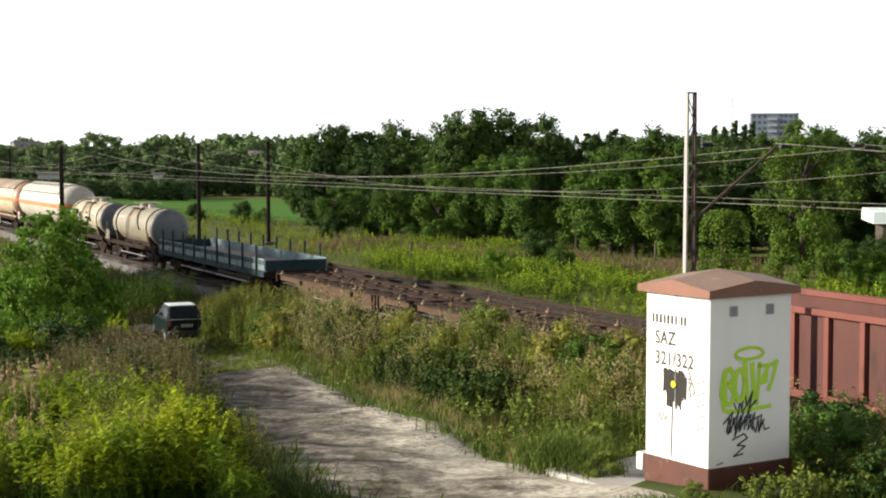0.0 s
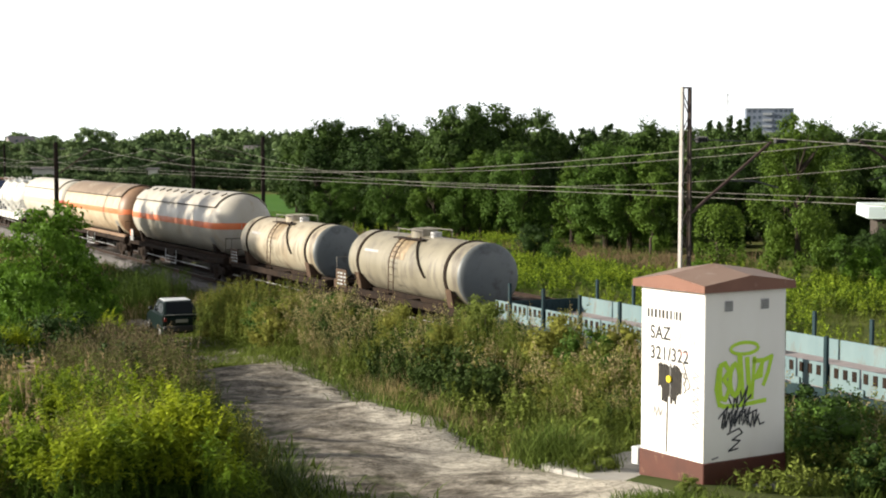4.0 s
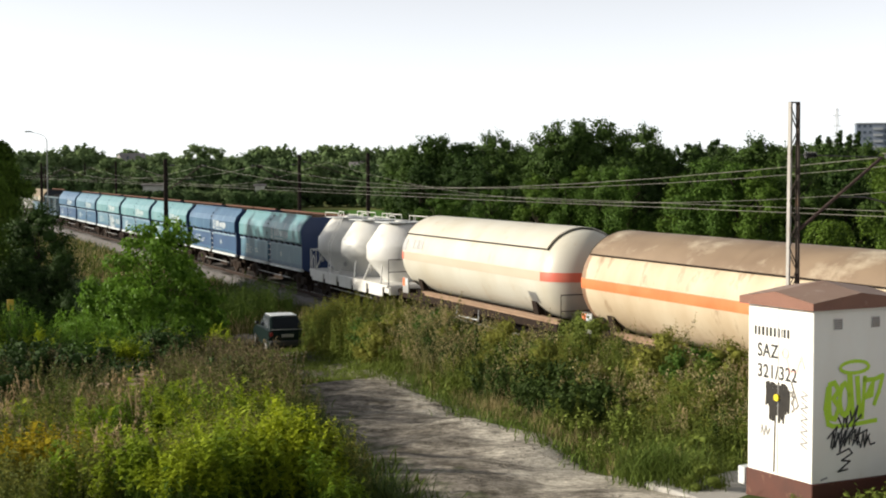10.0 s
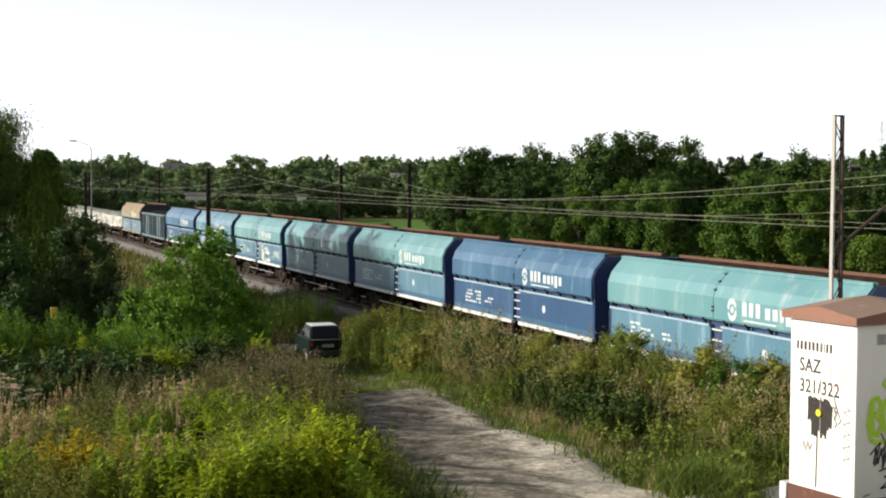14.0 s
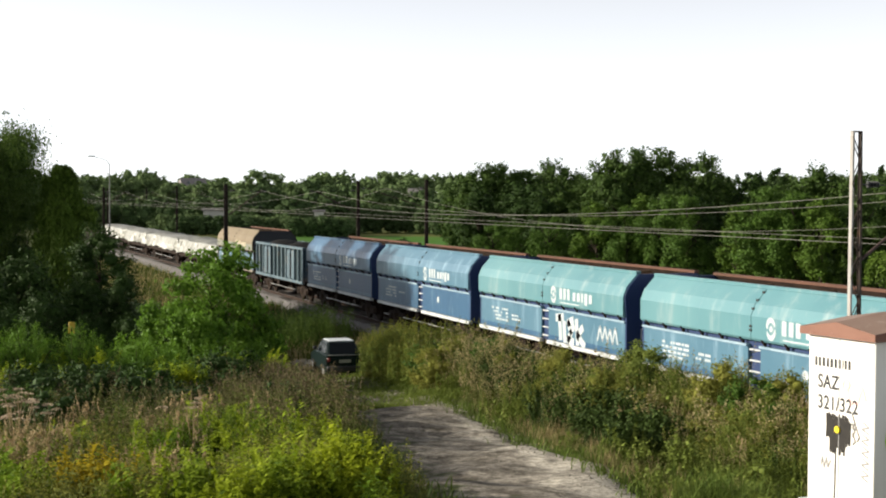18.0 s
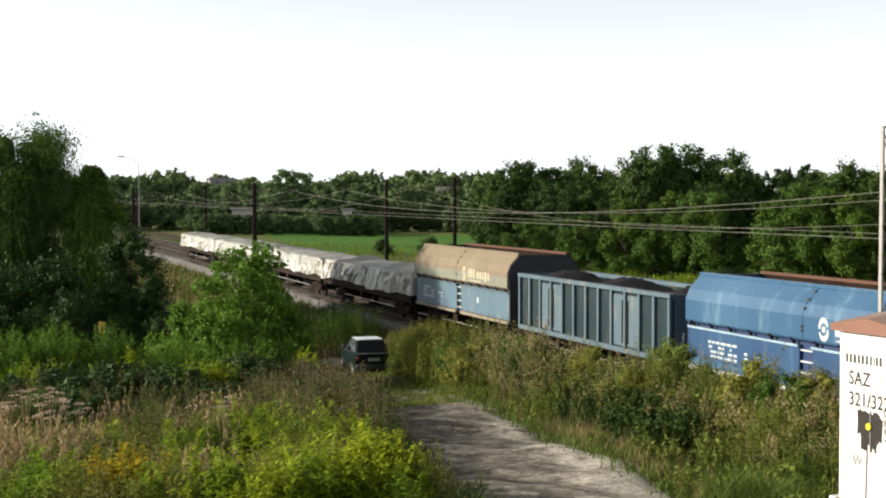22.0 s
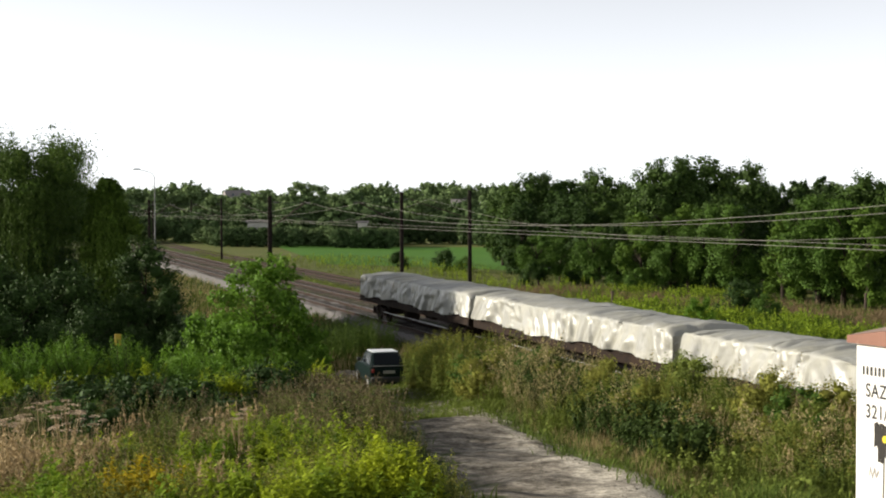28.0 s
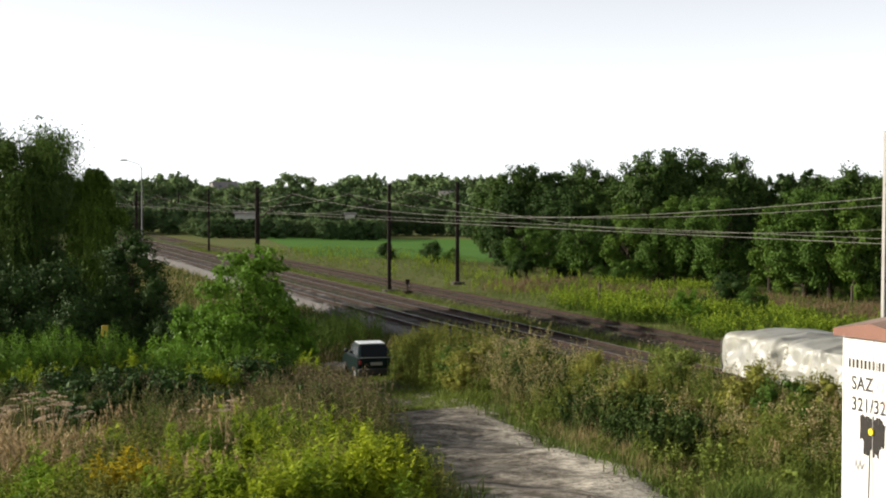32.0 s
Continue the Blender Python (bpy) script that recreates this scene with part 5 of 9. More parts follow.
        part("saddle", bm, M_RUST, t)
    bm = bm_()
    box(bm, -1.42, -1.38, half - 1.75, half - 0.75, 1.12, 1.75)
    bd = part("data_board", bm, M_RUST, t, "large dark data board")
    bm = bm_()
    rng = random.Random(seed)
    for k in range(4):
        for j in range(3):
            plate(bm, -1, half - 1.7 + 0.3 * j, half - 1.7 + 0.3 * j + rng.uniform(0.1, 0.25), 1.2 + 0.13 * k, 1.25 + 0.13 * k, 1.421)
    part("stencilled_text", bm, M_MARK, bd)
    bm = bm_()
    plate(bm, -1, half - 0.72, half - 0.5, 1.05, 1.35, 1.40)
    part("hazard_panel", bm, M_RUST, t)
    bm = bm_()
    pipe(bm, [(-1.3, half - 0.55, 1.15), (-1.3, half - 0.55, 2.15), (-0.5, half - 0.55, 2.15), (-0.5, half - 0.55, 1.15)], 0.02, 5)
    part("platform_rail", bm, M_WORNRAIL, t)
    bm = bm_()
    lathe(bm, [(ln / 2 - 2.8, r + 0.005), (ln / 2 - 1.6, r + 0.005)], (0, 0, zc), n=3, arc=(-68, -63))
    part("stencil", bm, M_STEEL, tank)
    return t


def silo_wagon(y_near, y_far, label):
    t, half = wagon("silo_wagon", y_near, y_far, label)
    gear(t, half, half - 2.0, M_WHITE)
    bm = bm_()
    box(bm, -1.40, 1.40, -half + 0.7, half - 0.7, 1.15, 1.28, 0.02)
    part("deck", bm, M_WHITE, t)
    for k in (-1, 0, 1):
        y = k * 3.55
        bm = bm_()
        lathe(bm, [(1.28, 0.75), (1.42, 0.85), (2.15, 1.46), (2.25, 1.5), (2.75, 1.5), (2.85, 1.47), (3.62, 0.95), (3.72, 0.8), (3.74, 0.015)], (0, y, 0), axis="z", n=36)
        silo = part("silo", bm, M_WHITE, t, "faceted white pressure silo")
        bm = bm_()
        lathe(bm, [(0, 0.32), (0.10, 0.32), (0.14, 0.1), (0.14, 0.015)], (0, y, 3.72), axis="z", n=16)
        part("hatch", bm, M_WHITE, silo)
        bm = bm_()
        box(bm, -0.9, 0.9, y - 0.9, y + 0.9, 3.74, 3.77)
        part("walkway_plate", bm, M_SILL, silo)
        for s in (-1, 1):
            bm = bm_()
            pipe(bm, [(s * 0.9, y - 1.0, 3.78), (s * 0.9, y - 1.0, 3.98), (s * 0.9, y + 1.0, 3.98), (s * 0.9, y + 1.0, 3.78)], 0.018, 5)
            pipe(bm, [(s * 0.45, y - 0.4, 3.78), (s * 0.45, y - 0.4, 4.02), (s * 0.45, y + 0.3, 4.02), (s * 0.45, y + 0.3, 3.78)], 0.018, 5)
            part("walkway_rail", bm, M_WHITE, silo)
            for q in (-1, 1):
                bm = bm_()
                pipe(bm, [(s * 1.35, y + q * 1.1, 1.28), (s * 1.15, y + q * 0.75, 2.0)], 0.035, 6)
                part("brace", bm, M_WHITE, silo)
        bm = bm_()
        rod(bm, (-1.22, y + 0.35, 1.80), (-1.32, y + 0.35, 1.76), 0.10, n=12)
        part("side_port", bm, M_STEEL, silo, "round side port")
        bm = bm_()
        rod(bm, (0, y, 0.7), (0, y, 1.3), 0.2, 0.5, n=14)
        part("outlet", bm, M_STEEL, silo)
    bm = bm_()
    for y in (0.9, 1.3):
        pipe(bm, [(-1.52, y + 0.8, 1.0), (-1.52, y + 0.8, 2.6), (-1.0, y + 0.8, 3.6), (-0.9, y + 0.8, 3.98)], 0.02, 5)
    for k in range(9):
        z = 1.15 + 0.2 * k
        rod(bm, (-1.52, 1.7, z), (-1.52, 2.1, z), 0.014, n=5)
    for k in range(4):
        f = (k + 0.5) / 4
        rod(bm, (-1.52 + 0.52 * f, 1.7, 2.6 + f), (-1.52 + 0.52 * f, 2.1, 2.6 + f), 0.014, n=5)
    part("ladder", bm, M_WHITE, t)
    bm = bm_()
    y = half - 0.75
    pipe(bm, [(-1.35, y - 0.9, 1.28), (-1.35, y - 0.9, 2.2), (-1.35, y, 2.2), (-1.35, y, 1.28)], 0.022, 5)
    pipe(bm, [(-1.35, y, 2.2), (1.3, y, 2.2), (1.3, y, 1.28)], 0.022, 5)
    pipe(bm, [(-1.35, y - 0.65, 1.28), (-1.35, y - 0.62, 1.8), (-1.35, y - 0.45, 1.95), (-1.35, y - 0.28, 1.8), (-1.35, y - 0.25, 1.28)], 0.022, 5)
    part("platform_rail", bm, M_WHITE, t)
    bm = bm_()
    y = -half + 0.75
    pipe(bm, [(-1.3, y, 1.28), (-1.3, y, 2.3), (0.3, y, 2.3), (0.3, y, 1.28)], 0.022, 5)
    pipe(bm, [(-1.3, y, 1.8), (0.3, y, 1.8)], 0.018, 5)
    part("platform_rail", bm, M_DARK, t)
    # skirt plates below the deck
    bm = bm_()
    for k in range(5):
        yy = -half + 1.2 + k * 2.1
        prism(bm, [(-1.42, 0.78), (-1.38, 0.78), (-1.38, 1.18), (-1.42, 1.18)], yy, yy + 1.75)
    part("skirt_plate", bm, M_WHITE, t)
    return t


def gondola(y_near, y_far, paint, rim, label, top=3.05, coal=True, extra=False, wall=None):
    t, half = wagon("open_wagon", y_near, y_far, label)
    gear(t, half, half - 2.2, M_DARK)
    b = half - 0.5
    for s in (-1, 1):
        bm = bm_()
        x0, x1 = sorted((s * 1.30, s * 1.36))
        box(bm, x0, x1, -b, b, 1.16, top - 0.1)
        # the inset wall takes a darker colour, painted shade between the ribs
        part("side_wall", bm, wall or paint, t)
        bm = bm_()
        x0, x1 = sorted((s * 1.26, s * 1.48))
        box(bm, x0, x1, -b - 0.03, b + 0.03, top - 0.14, top, 0.015)
        part("top_rail", bm, rim, t, "pale top rail")
        n = 12
        for k in range(n + 1):
            y = -b + 0.08 + (2 * b - 0.16) * k / n
            bm = bm_()
            x0, x1 = sorted((s * 1.355, s * 1.46))
            box(bm, x0, x1, y - 0.07, y + 0.07, 1.0, top - 0.14)
            part("stanchion", bm, paint, t)
        for k in (2, 3, 8, 9):
            y = -b + 0.08 + (2 * b - 0.16) * (k + 0.5) / n
            bm = bm_()
            x0, x1 = sorted((s * 1.355, s * 1.41))
            box(bm, x0, x1, y - 0.38, y + 0.38, 1.2, top - 0.24, 0.012)
            d = part("door", bm, paint, t)
            bm = bm_()
            x0, x1 = sorted((s * 1.41, s * 1.45))
            box(bm, x0, x1, y + (0.3 if k in (2, 8) else -0.36), y + (0.36 if k in (2, 8) else -0.3), 1.3, top - 0.4)
            part("latch", bm, M_DARK, d)
        bm = bm_()
        x0, x1 = sorted((s * 1.33, s * 1.47))
        box(bm, x0, x1, -b, b, 1.0, 1.16, 0.01)
        part("sole_bar", bm, rim, t)
    for s in (-1, 1):
        bm = bm_()
        box(bm, -1.30, 1.30, s * b - 0.04, s * b + 0.04, 1.16, top - 0.02)
        for x in (-0.9, -0.3, 0.3, 0.9):
            box(bm, x - 0.06, x + 0.06, s * b - 0.1, s * b + 0.1, 1.1, top - 0.05)
        part("end_wall", bm, paint, t)
        bm = bm_()
        pipe(bm, [(-1.1, s * (b + 0.12), 1.2), (-1.1, s * (b + 0.2), 1.9), (-0.75, s * (b + 0.2), 1.9), (-0.75, s * (b + 0.12), 1.2)], 0.018, 5)
        part("hand_rail", bm, rim, t)
    bm = bm_()
    box(bm, -1.3, 1.3, -b, b, 1.12, 1.2)
    part("floor", bm, M_DARK, t)
    if coal:
        bm = bm_()
        nx_, ny_ = 14, 70
        rng = np.random.default_rng(8)
        rows = []
        for j in range(ny_ + 1):
            y = -b + 0.1 + (2 * b - 0.2) * j / ny_
            ridge = 0.34 * max(0, math.sin(j / ny_ * math.pi * 5 + 0.4)) ** 1.3
            row = []
            for i in range(nx_ + 1):
                x = -1.29 + 2.58 * i / nx_
                z = top - 0.28 + ridge * (1 - (x / 1.3) ** 2) * 1.25 + rng.normal(0, 0.03)
                row.append(bm.verts.new((x, y, z)))
            rows.append(row)
        for p, q in zip(rows, rows[1:]):
            for i in range(nx_):
                bm.faces.new((p[i], p[i + 1], q[i + 1], q[i]))
        single_c = part("coal_load", bm, M_COAL, t, "heaped black coal")
    else:
        bm = bm_()
        box(bm, -1.28, 1.28, -b + 0.06, b - 0.06, top - 0.75, top - 0.6)
        part("scrap_load", bm, M_RUST, t)
    if extra:
        bm = bm_()
        for y, w in ((4.2, 0.30), (3.7, 0.24)):
            plate(bm, -1, y - w, y, 2.1, 2.32, 1.362)
        part("label_card", bm, M_MARK, t, "white label cards")
        bm = bm_()
        plate(bm, -1, 3.52, 3.64, 2.18, 2.28, 1.368)
        part("red_stamp", bm, M_REDBAND, t)
    return t


def stake_wagon(y_near, y_far, label):
    t, half = wagon("stake_wagon", y_near, y_far, label)
    gear(t, half, half - 2.6, M_DARK)
    b = half - 0.62
    bm = bm_()
    box(bm, -1.38, 1.38, -b, b, 1.16, 1.26)
    part("deck", bm, mat("grey_plank_deck", (0.22, 0.19, 0.19), 0.85, other=(0.32, 0.27, 0.27), size=0.4, stretch=(6, 1, 1)), t, "worn grey plank deck")
    n = 9
    for s in (-1, 1):
        for k in range(n):
            y0, y1 = -b + 2 * b * k / n + 0.03, -b + 2 * b * (k + 1) / n - 0.03
            bm = bm_()
            x0, x1 = sorted((s * 1.36, s * 1.41))
            box(bm, x0, x1, y0, y1, 1.22, 1.72, 0.01)
            p = part("drop_side", bm, M_TEALPALE, t)
            for j in range(7):
                yy = y0 + (y1 - y0) * (j + 0.5) / 7
                bm = bm_()
                x0, x1 = sorted((s * 1.405, s * 1.425))
                box(bm, x0, x1, yy - 0.06, yy + 0.06, 1.46, 1.66)
                part("panel_slot", bm, M_DARK, p)
            bm = bm_()
            x0, x1 = sorted((s * 1.41, s * 1.49))
            yy = (y0 + y1) / 2
            box(bm, x0, x1, yy - 0.05, yy + 0.05, 0.98, 2.28, 0.012)
            part("stake", bm, M_TEAL, t)
        bm = bm_()
        x0, x1 = sorted((s * 1.36, s * 1.46))
        box(bm, x0, x1, -b, b, 0.94, 1.2, 0.01)
        part("sole_bar", bm, M_TEAL, t)
        for k in range(n - 1):
            yy = -b + 2 * b * (k + 1) / n
            bm = bm_()
            box(bm, *sorted((s * 1.41, s * 1.455)), yy - 0.14, yy + 0.14, 1.10, 1.34, 0.01)
            part("latch", bm, M_TEALPALE, t, "scuffed pale side latch")
        bm = bm_()
        rod(bm, (s * 1.44, -b + 3.8, 0.72), (s * 1.44, b - 3.8, 0.72), 0.03, n=6)
        part("truss_rod", bm, M_DARK, t)
    for s in (-1, 1):
        bm = bm_()
        box(bm, -1.36, 1.36, s * b - 0.03, s * b + 0.03, 1.22, 1.66, 0.01)
        for j in range(12):
            x = -1.2 + 2.4 * j / 11
            box(bm, x - 0.05, x + 0.05, s * b - 0.05, s * b + 0.05, 1.35, 1.58)
        part("end_board", bm, M_TEAL, t)
    bm = bm_()
    box(bm, -0.9, 0.9, -1.4, 1.4, 1.26, 1.42, 0.02)
    part("dunnage", bm, mat("timber_dunnage", (0.20, 0.15, 0.10), 0.9, other=(0.28, 0.21, 0.14), size=0.3), t)
    return t


M_DECKRUST = mat("deck_rust", (0.058, 0.032, 0.022), 0.85, other=(0.038, 0.024, 0.018), size=0.6, stain=(0.10, 0.062, 0.042), stain_size=0.4, stain_amount=0.3, spec=0.1)


def container_flat(y_near, y_far, label):
    """A skeletal articulated container carrier: deep side sills, cross members, twist locks."""
    t, half = wagon("container_flat_wagon", y_near, y_far, label)
    gear(t, half, half - 2.3, M_DARK, sill=False)
    b = part("bogie", cached("bogie", bogie_mesh), M_DARK, t)
    for y in (-0.9, 0.9):
        part("wheelset", cached("wheelset", wheelset_mesh), M_DARK, b, loc=(0, y, 0))
    for lo, hi in ((-half + 0.5, -0.35), (0.35, half - 0.5)):
        mid = (lo + hi) / 2
        for s in (-1, 1):
            bm = bm_()
            x0, x1 = s * 1.08, s * 1.16
            pts = [(lo, 1.18), (hi, 1.18), (hi, 0.95), (hi - 2.0, 0.92), (hi - 3.2, 0.48), (lo + 3.2, 0.48), (lo + 2.0, 0.92), (lo, 0.95)]
            va = [bm.verts.new((x0, y, z)) for y, z in pts]
            vb = [bm.verts.new((x1, y, z)) for y, z in pts]
            n = len(pts)
            for k in range(n):
                bm.faces.new((va[k], va[(k + 1) % n], vb[(k + 1) % n], vb[k]))
            bm.faces.new(va[::-1])
            bm.faces.new(vb)
            part("side_sill", bm, M_FLATSILL, t, "deep rusty side sill")
            bm = bm_()
            xa, xb = sorted((s * 1.0, s * 1.28))
            box(bm, xa, xb, lo, hi, 1.17, 1.21)
            part("sill_flange", bm, M_DARKRUST, t)
            for k in range(4):
                y = lo + 0.6 + (hi - lo - 1.2) * k / 3
                bm = bm_()
                box(bm, s * 1.2 - 0.07, s * 1.2 + 0.07, y - 0.09, y + 0.09, 1.2, 1.26)
                rod(bm, (s * 1.2, y, 1.26), (s * 1.2, y, 1.36), 0.05, 0.03, n=8)
                part("twist_lock", bm, M_TWIST, t, "small brown container lock")
            for k in range(3):
                y = lo + 2.6 + 0.28 * k
                bm = bm_()
                box(bm, s * 1.18 - 0.03, s * 1.18 + 0.03, y - 0.05, y + 0.05, 0.55, 1.18)
                part("web_rib", bm, M_DARK, t)
        # added black sheet: makes the openings read as shaded underframe
        bm = bm_()
        box(bm, -1.06, 1.06, lo + 0.1, hi - 0.1, 0.80, 0.84)
        part("floor_pan", bm, M_BLACK, t, "black sheet standing in for shade below the deck")
        n = 11
        for k in range(n):
            y = lo + 0.15 + (hi - lo - 0.3) * k / (n - 1)
            bm = bm_()
            wide = 0.09 if k % 2 else 0.16
            box(bm, -1.1, 1.1, y - wide, y + wide, 1.145, 1.165)
            part("cross_member", bm, M_DECKRUST, t)
        for sx, k in itertools.product((-1, 1), range(n - 1)):
            # corner gussets round off each opening
            y0, y1 = [lo + 0.15 + (hi - lo - 0.3) * q / (n - 1) for q in (k, k + 1)]
            for (y, e), (xc, xd) in itertools.product(((y0, 1), (y1, -1)), ((sx * 1.06, -sx), (sx * 0.2, sx))):
                bm = bm_()
                vs = [bm.verts.new(c) for c in ((xc, y, 1.168), (xc + xd * 0.30, y, 1.168), (xc, y + e * 0.40, 1.168), (xc, y, 1.15), (xc + xd * 0.30, y, 1.15), (xc, y + e * 0.40, 1.15))]
                for f in ((0, 1, 2), (5, 4, 3), (0, 3, 4, 1), (1, 4, 5, 2), (2, 5, 3, 0)):
                    bm.faces.new([vs[q] for q in f])
                part("gusset", bm, M_DECKRUST, t)
        bm = bm_()
        box(bm, -0.16, 0.16, lo, hi, 1.12, 1.172)
        part("centre_beam", bm, M_DECKRUST, t)
    return t


M_TANSILL = mat("tan_rusty_steel", (0.30, 0.20, 0.13), 0.85, other=(0.22, 0.135, 0.085), size=0.7, stain=(0.1, 0.06, 0.04), stain_size=0.4, stain_amount=0.3)
M_FLATSILL = mat("brown_rusty_steel", (0.085, 0.050, 0.033), 0.85, other=(0.07, 0.045, 0.032), size=0.7, stain=(0.05, 0.035, 0.028), stain_size=0.4, stain_amount=0.35, spec=0.15)
M_TWIST = mat("lock_casting", (0.20, 0.135, 0.085), 0.75, other=(0.11, 0.075, 0.05), size=0.1)


def tarp_wagon(y_near, y_far, label, seed):
    t, half = wagon("sheeted_wagon", y_near, y_far, label)
    gear(t, half, half - 3.0, M_DARK)
    b = half - 0.35
    bm = bm_()
    box(bm, -1.36, 1.36, -b, b, 1.14, 1.3)
    part("deck", bm, M_DARK, t)
    rng = np.random.default_rng(seed)
    # one draped sheet: cross-section from hem to hem, folds running down the flanks
    ny_ = 380
    us = np.r_[np.linspace(0, 1, 17), np.linspace(1, 2, 22)[1:], np.linspace(2, 3, 9)[1:]]
    ys = np.linspace(-b - 0.12, b + 0.12, ny_)
    k1 = rng.uniform(0, 6.28, 8)
    verts = np.zeros((ny_, len(us), 3))
    fold = np.zeros(ny_)
    for q, (w, a) in enumerate(((0.9, 0.06), (1.7, 0.065), (2.9, 0.055), (5.3, 0.04), (0.37, 0.06))):
        fold += a * np.sin(ys * w * 2.2 + k1[q] + 0.8 * np.sin(ys * 0.7 + k1[q + 1]))
    fine = np.convolve(rng.normal(0, 1, ny_), np.ones(3) / 3, "same") * 0.012
    for j, u in enumerate(us):
        if u <= 1:
            x, z, d = -1.47 + 0.10 * u, 1.28 + 0.99 * u, 1 - 0.75 * u
        elif u <= 2:
            v = (u - 1) * 2 - 1
            x, z, d = 1.37 * v, 2.27 + 0.12 * (1 - v * v), 0.12
        else:
            v = 3 - u
            x, z, d = 1.47 - 0.10 * v, 1.28 + 0.99 * v, 1 - 0.75 * v
        side = -1 if x < 0 else 1
        skew = 0.9 * (1 - min(u, 3 - u) if u <= 1 or u >= 2 else 0)
        shift = np.interp(ys + skew * np.sin(ys * 0.5 + k1[0]), ys, fold) + fine * d
        hem = 0.06 * np.sin(ys * 0.5 + k1[3]) + 0.045 * np.sin(ys * 1.9 + k1[4])
        zz = z + (hem * (1 - u) if u <= 1 else hem * (u - 2) if u >= 2 else 0.035 * np.sin(ys * 0.8 + k1[5]) + 0.02 * np.sin(ys * 2.1 + 3 * u + k1[6]) + 0.010 * np.sin(ys * 5.1 - 4 * u + k1[4]) + rng.normal(0, 0.005, ny_))
        crease = np.abs(((ys + 0.6 * u) * 0.75 + 0.7 * np.sin(ys * 0.9 + k1[2]) + k1[7]) % 1.0 - 0.5) ** 1.3 * 0.34 * (0.4 + 0.6 * np.sin(ys * 0.45 + k1[1]) ** 2)
        verts[:, j, 0] = x + side * (shift * 0.7 + crease * 0.45) * d
        verts[:, j, 1] = ys
        verts[:, j, 2] = zz
    # sharp creases: straight ridges and valleys running across the sheet at all angles
    uu, yy = np.meshgrid(us, ys)
    relief = np.zeros_like(uu)
    for k in range(150):
        y0, u0, a = rng.uniform(-b, b), rng.uniform(0, 3), rng.normal(0, 0.9)
        along = (uu - u0) * math.cos(a) + (yy - y0) * math.sin(a)
        off = (yy - y0) * math.cos(a) - (uu - u0) * math.sin(a)
        amp, wd, ln = rng.uniform(0.045, 0.12) * rng.choice([-1, 1, 1]), rng.uniform(0.09, 0.26), rng.uniform(0.35, 0.9)
        relief += amp * np.clip(1 - np.abs(off) / wd, 0, 1) * np.clip(1 - np.abs(along) / ln, 0, 1) ** 0.6
    flank = (uu < 1) | (uu > 2)
    verts[:, :, 0] += np.where(flank, np.sign(verts[:, :, 0]) * relief, 0)
    verts[:, :, 2] += np.where(flank, 0, relief * 0.7)
    # tuck the ends in
    endw = np.clip((b + 0.12 - np.abs(ys)) / 0.35, 0, 1) ** 0.5
    verts[:, :, 2] = np.where(verts[:, :, 2] > 1.5, 1.5 + (verts[:, :, 2] - 1.5) * (0.45 + 0.55 * endw[:, None]), verts[:, :, 2])
    verts[:, :, 0] *= (0.93 + 0.07 * endw[:, None])
    i = np.arange(ny_ * len(us)).reshape(ny_, -1)
    me = quads("tarpaulin", verts.reshape(-1, 3), np.stack([i[:-1, :-1], i[:-1, 1:], i[1:, 1:], i[1:, :-1]], -1).reshape(-1, 4))
    me.polygons.foreach_set("use_smooth", [True] * len(me.polygons))
    part("tarpaulin", me, M_TARP, t, "creased silver tarpaulin")
    for s in (-1, 1):
        bm = bm_()
        y = s * (b + 0.02)
        rows = []
        for zi in range(7):
            z = 1.3 + 0.9 * zi / 6
            rows.append([bm.verts.new((-1.36 + 2.72 * xi / 14, y + s * (0.10 + 0.05 * math.sin(xi * 1.9 + seed) * (1 - zi / 8)), min(z, 2.1))) for xi in range(15)])
        for p, q in zip(rows, rows[1:]):
            for xi in range(14):
                bm.faces.new((p[xi], p[xi + 1], q[xi + 1], q[xi]))
        part("tarpaulin_end", bm, M_TARP, t)
    for k in range(14):
        y = -b + 0.6 + (2 * b - 1.2) * k / 13
        bm = bm_()
        pipe(bm, [(-1.42, y, 1.36), (-1.3, y + 0.05, 1.08)], 0.012, 4)
        part("lashing", bm, M_BLACK, t)
    bm = bm_()
    for x in (-1.36, 1.36):
        box(bm, x - 0.05, x + 0.05, -b, b, 0.95, 1.2)
    part("sole_bar", bm, M_DARK, t)
    return t


# blue side darkened for the shade of the inset panels, with rusty stains
M_GONDWALL = mat("shaded_blue_side", (0.014, 0.026, 0.032), 0.7, other=(0.026, 0.043, 0.048), size=0.7, stain=(0.10, 0.075, 0.055), stain_size=0.35, stain_amount=0.35, stretch=(1, 1, 0.3), spec=0.1)
# oxide red likewise darkened by colour for shade between the ribs
M_REDWALL = mat("shaded_oxide_side", (0.06, 0.018, 0.014), 0.85, other=(0.09, 0.03, 0.021), size=0.7, stain=(0.03, 0.015, 0.012), stain_size=0.4, stain_amount=0.4, stretch=(1, 1, 0.3))
gondola(19.9, 33.9, M_REDWAGON, M_REDWAGON, "rust-red open goods wagon with ribbed steel sides", 2.9, False, True, M_REDWALL)
container_flat(33.9, 62.2, "empty rusty skeletal container flat wagon")
stake_wagon(62.2, 80.9, "teal flat wagon with low drop sides and stakes")
M_TANKGREY = mat("greyed_tank_paint", (0.275, 0.248, 0.182), 0.5, other=(0.17, 0.15, 0.108), size=0.8, stain=(0.11, 0.095, 0.075), stain_size=0.5, stain_amount=0.5, stretch=(1, 1, 0.3))
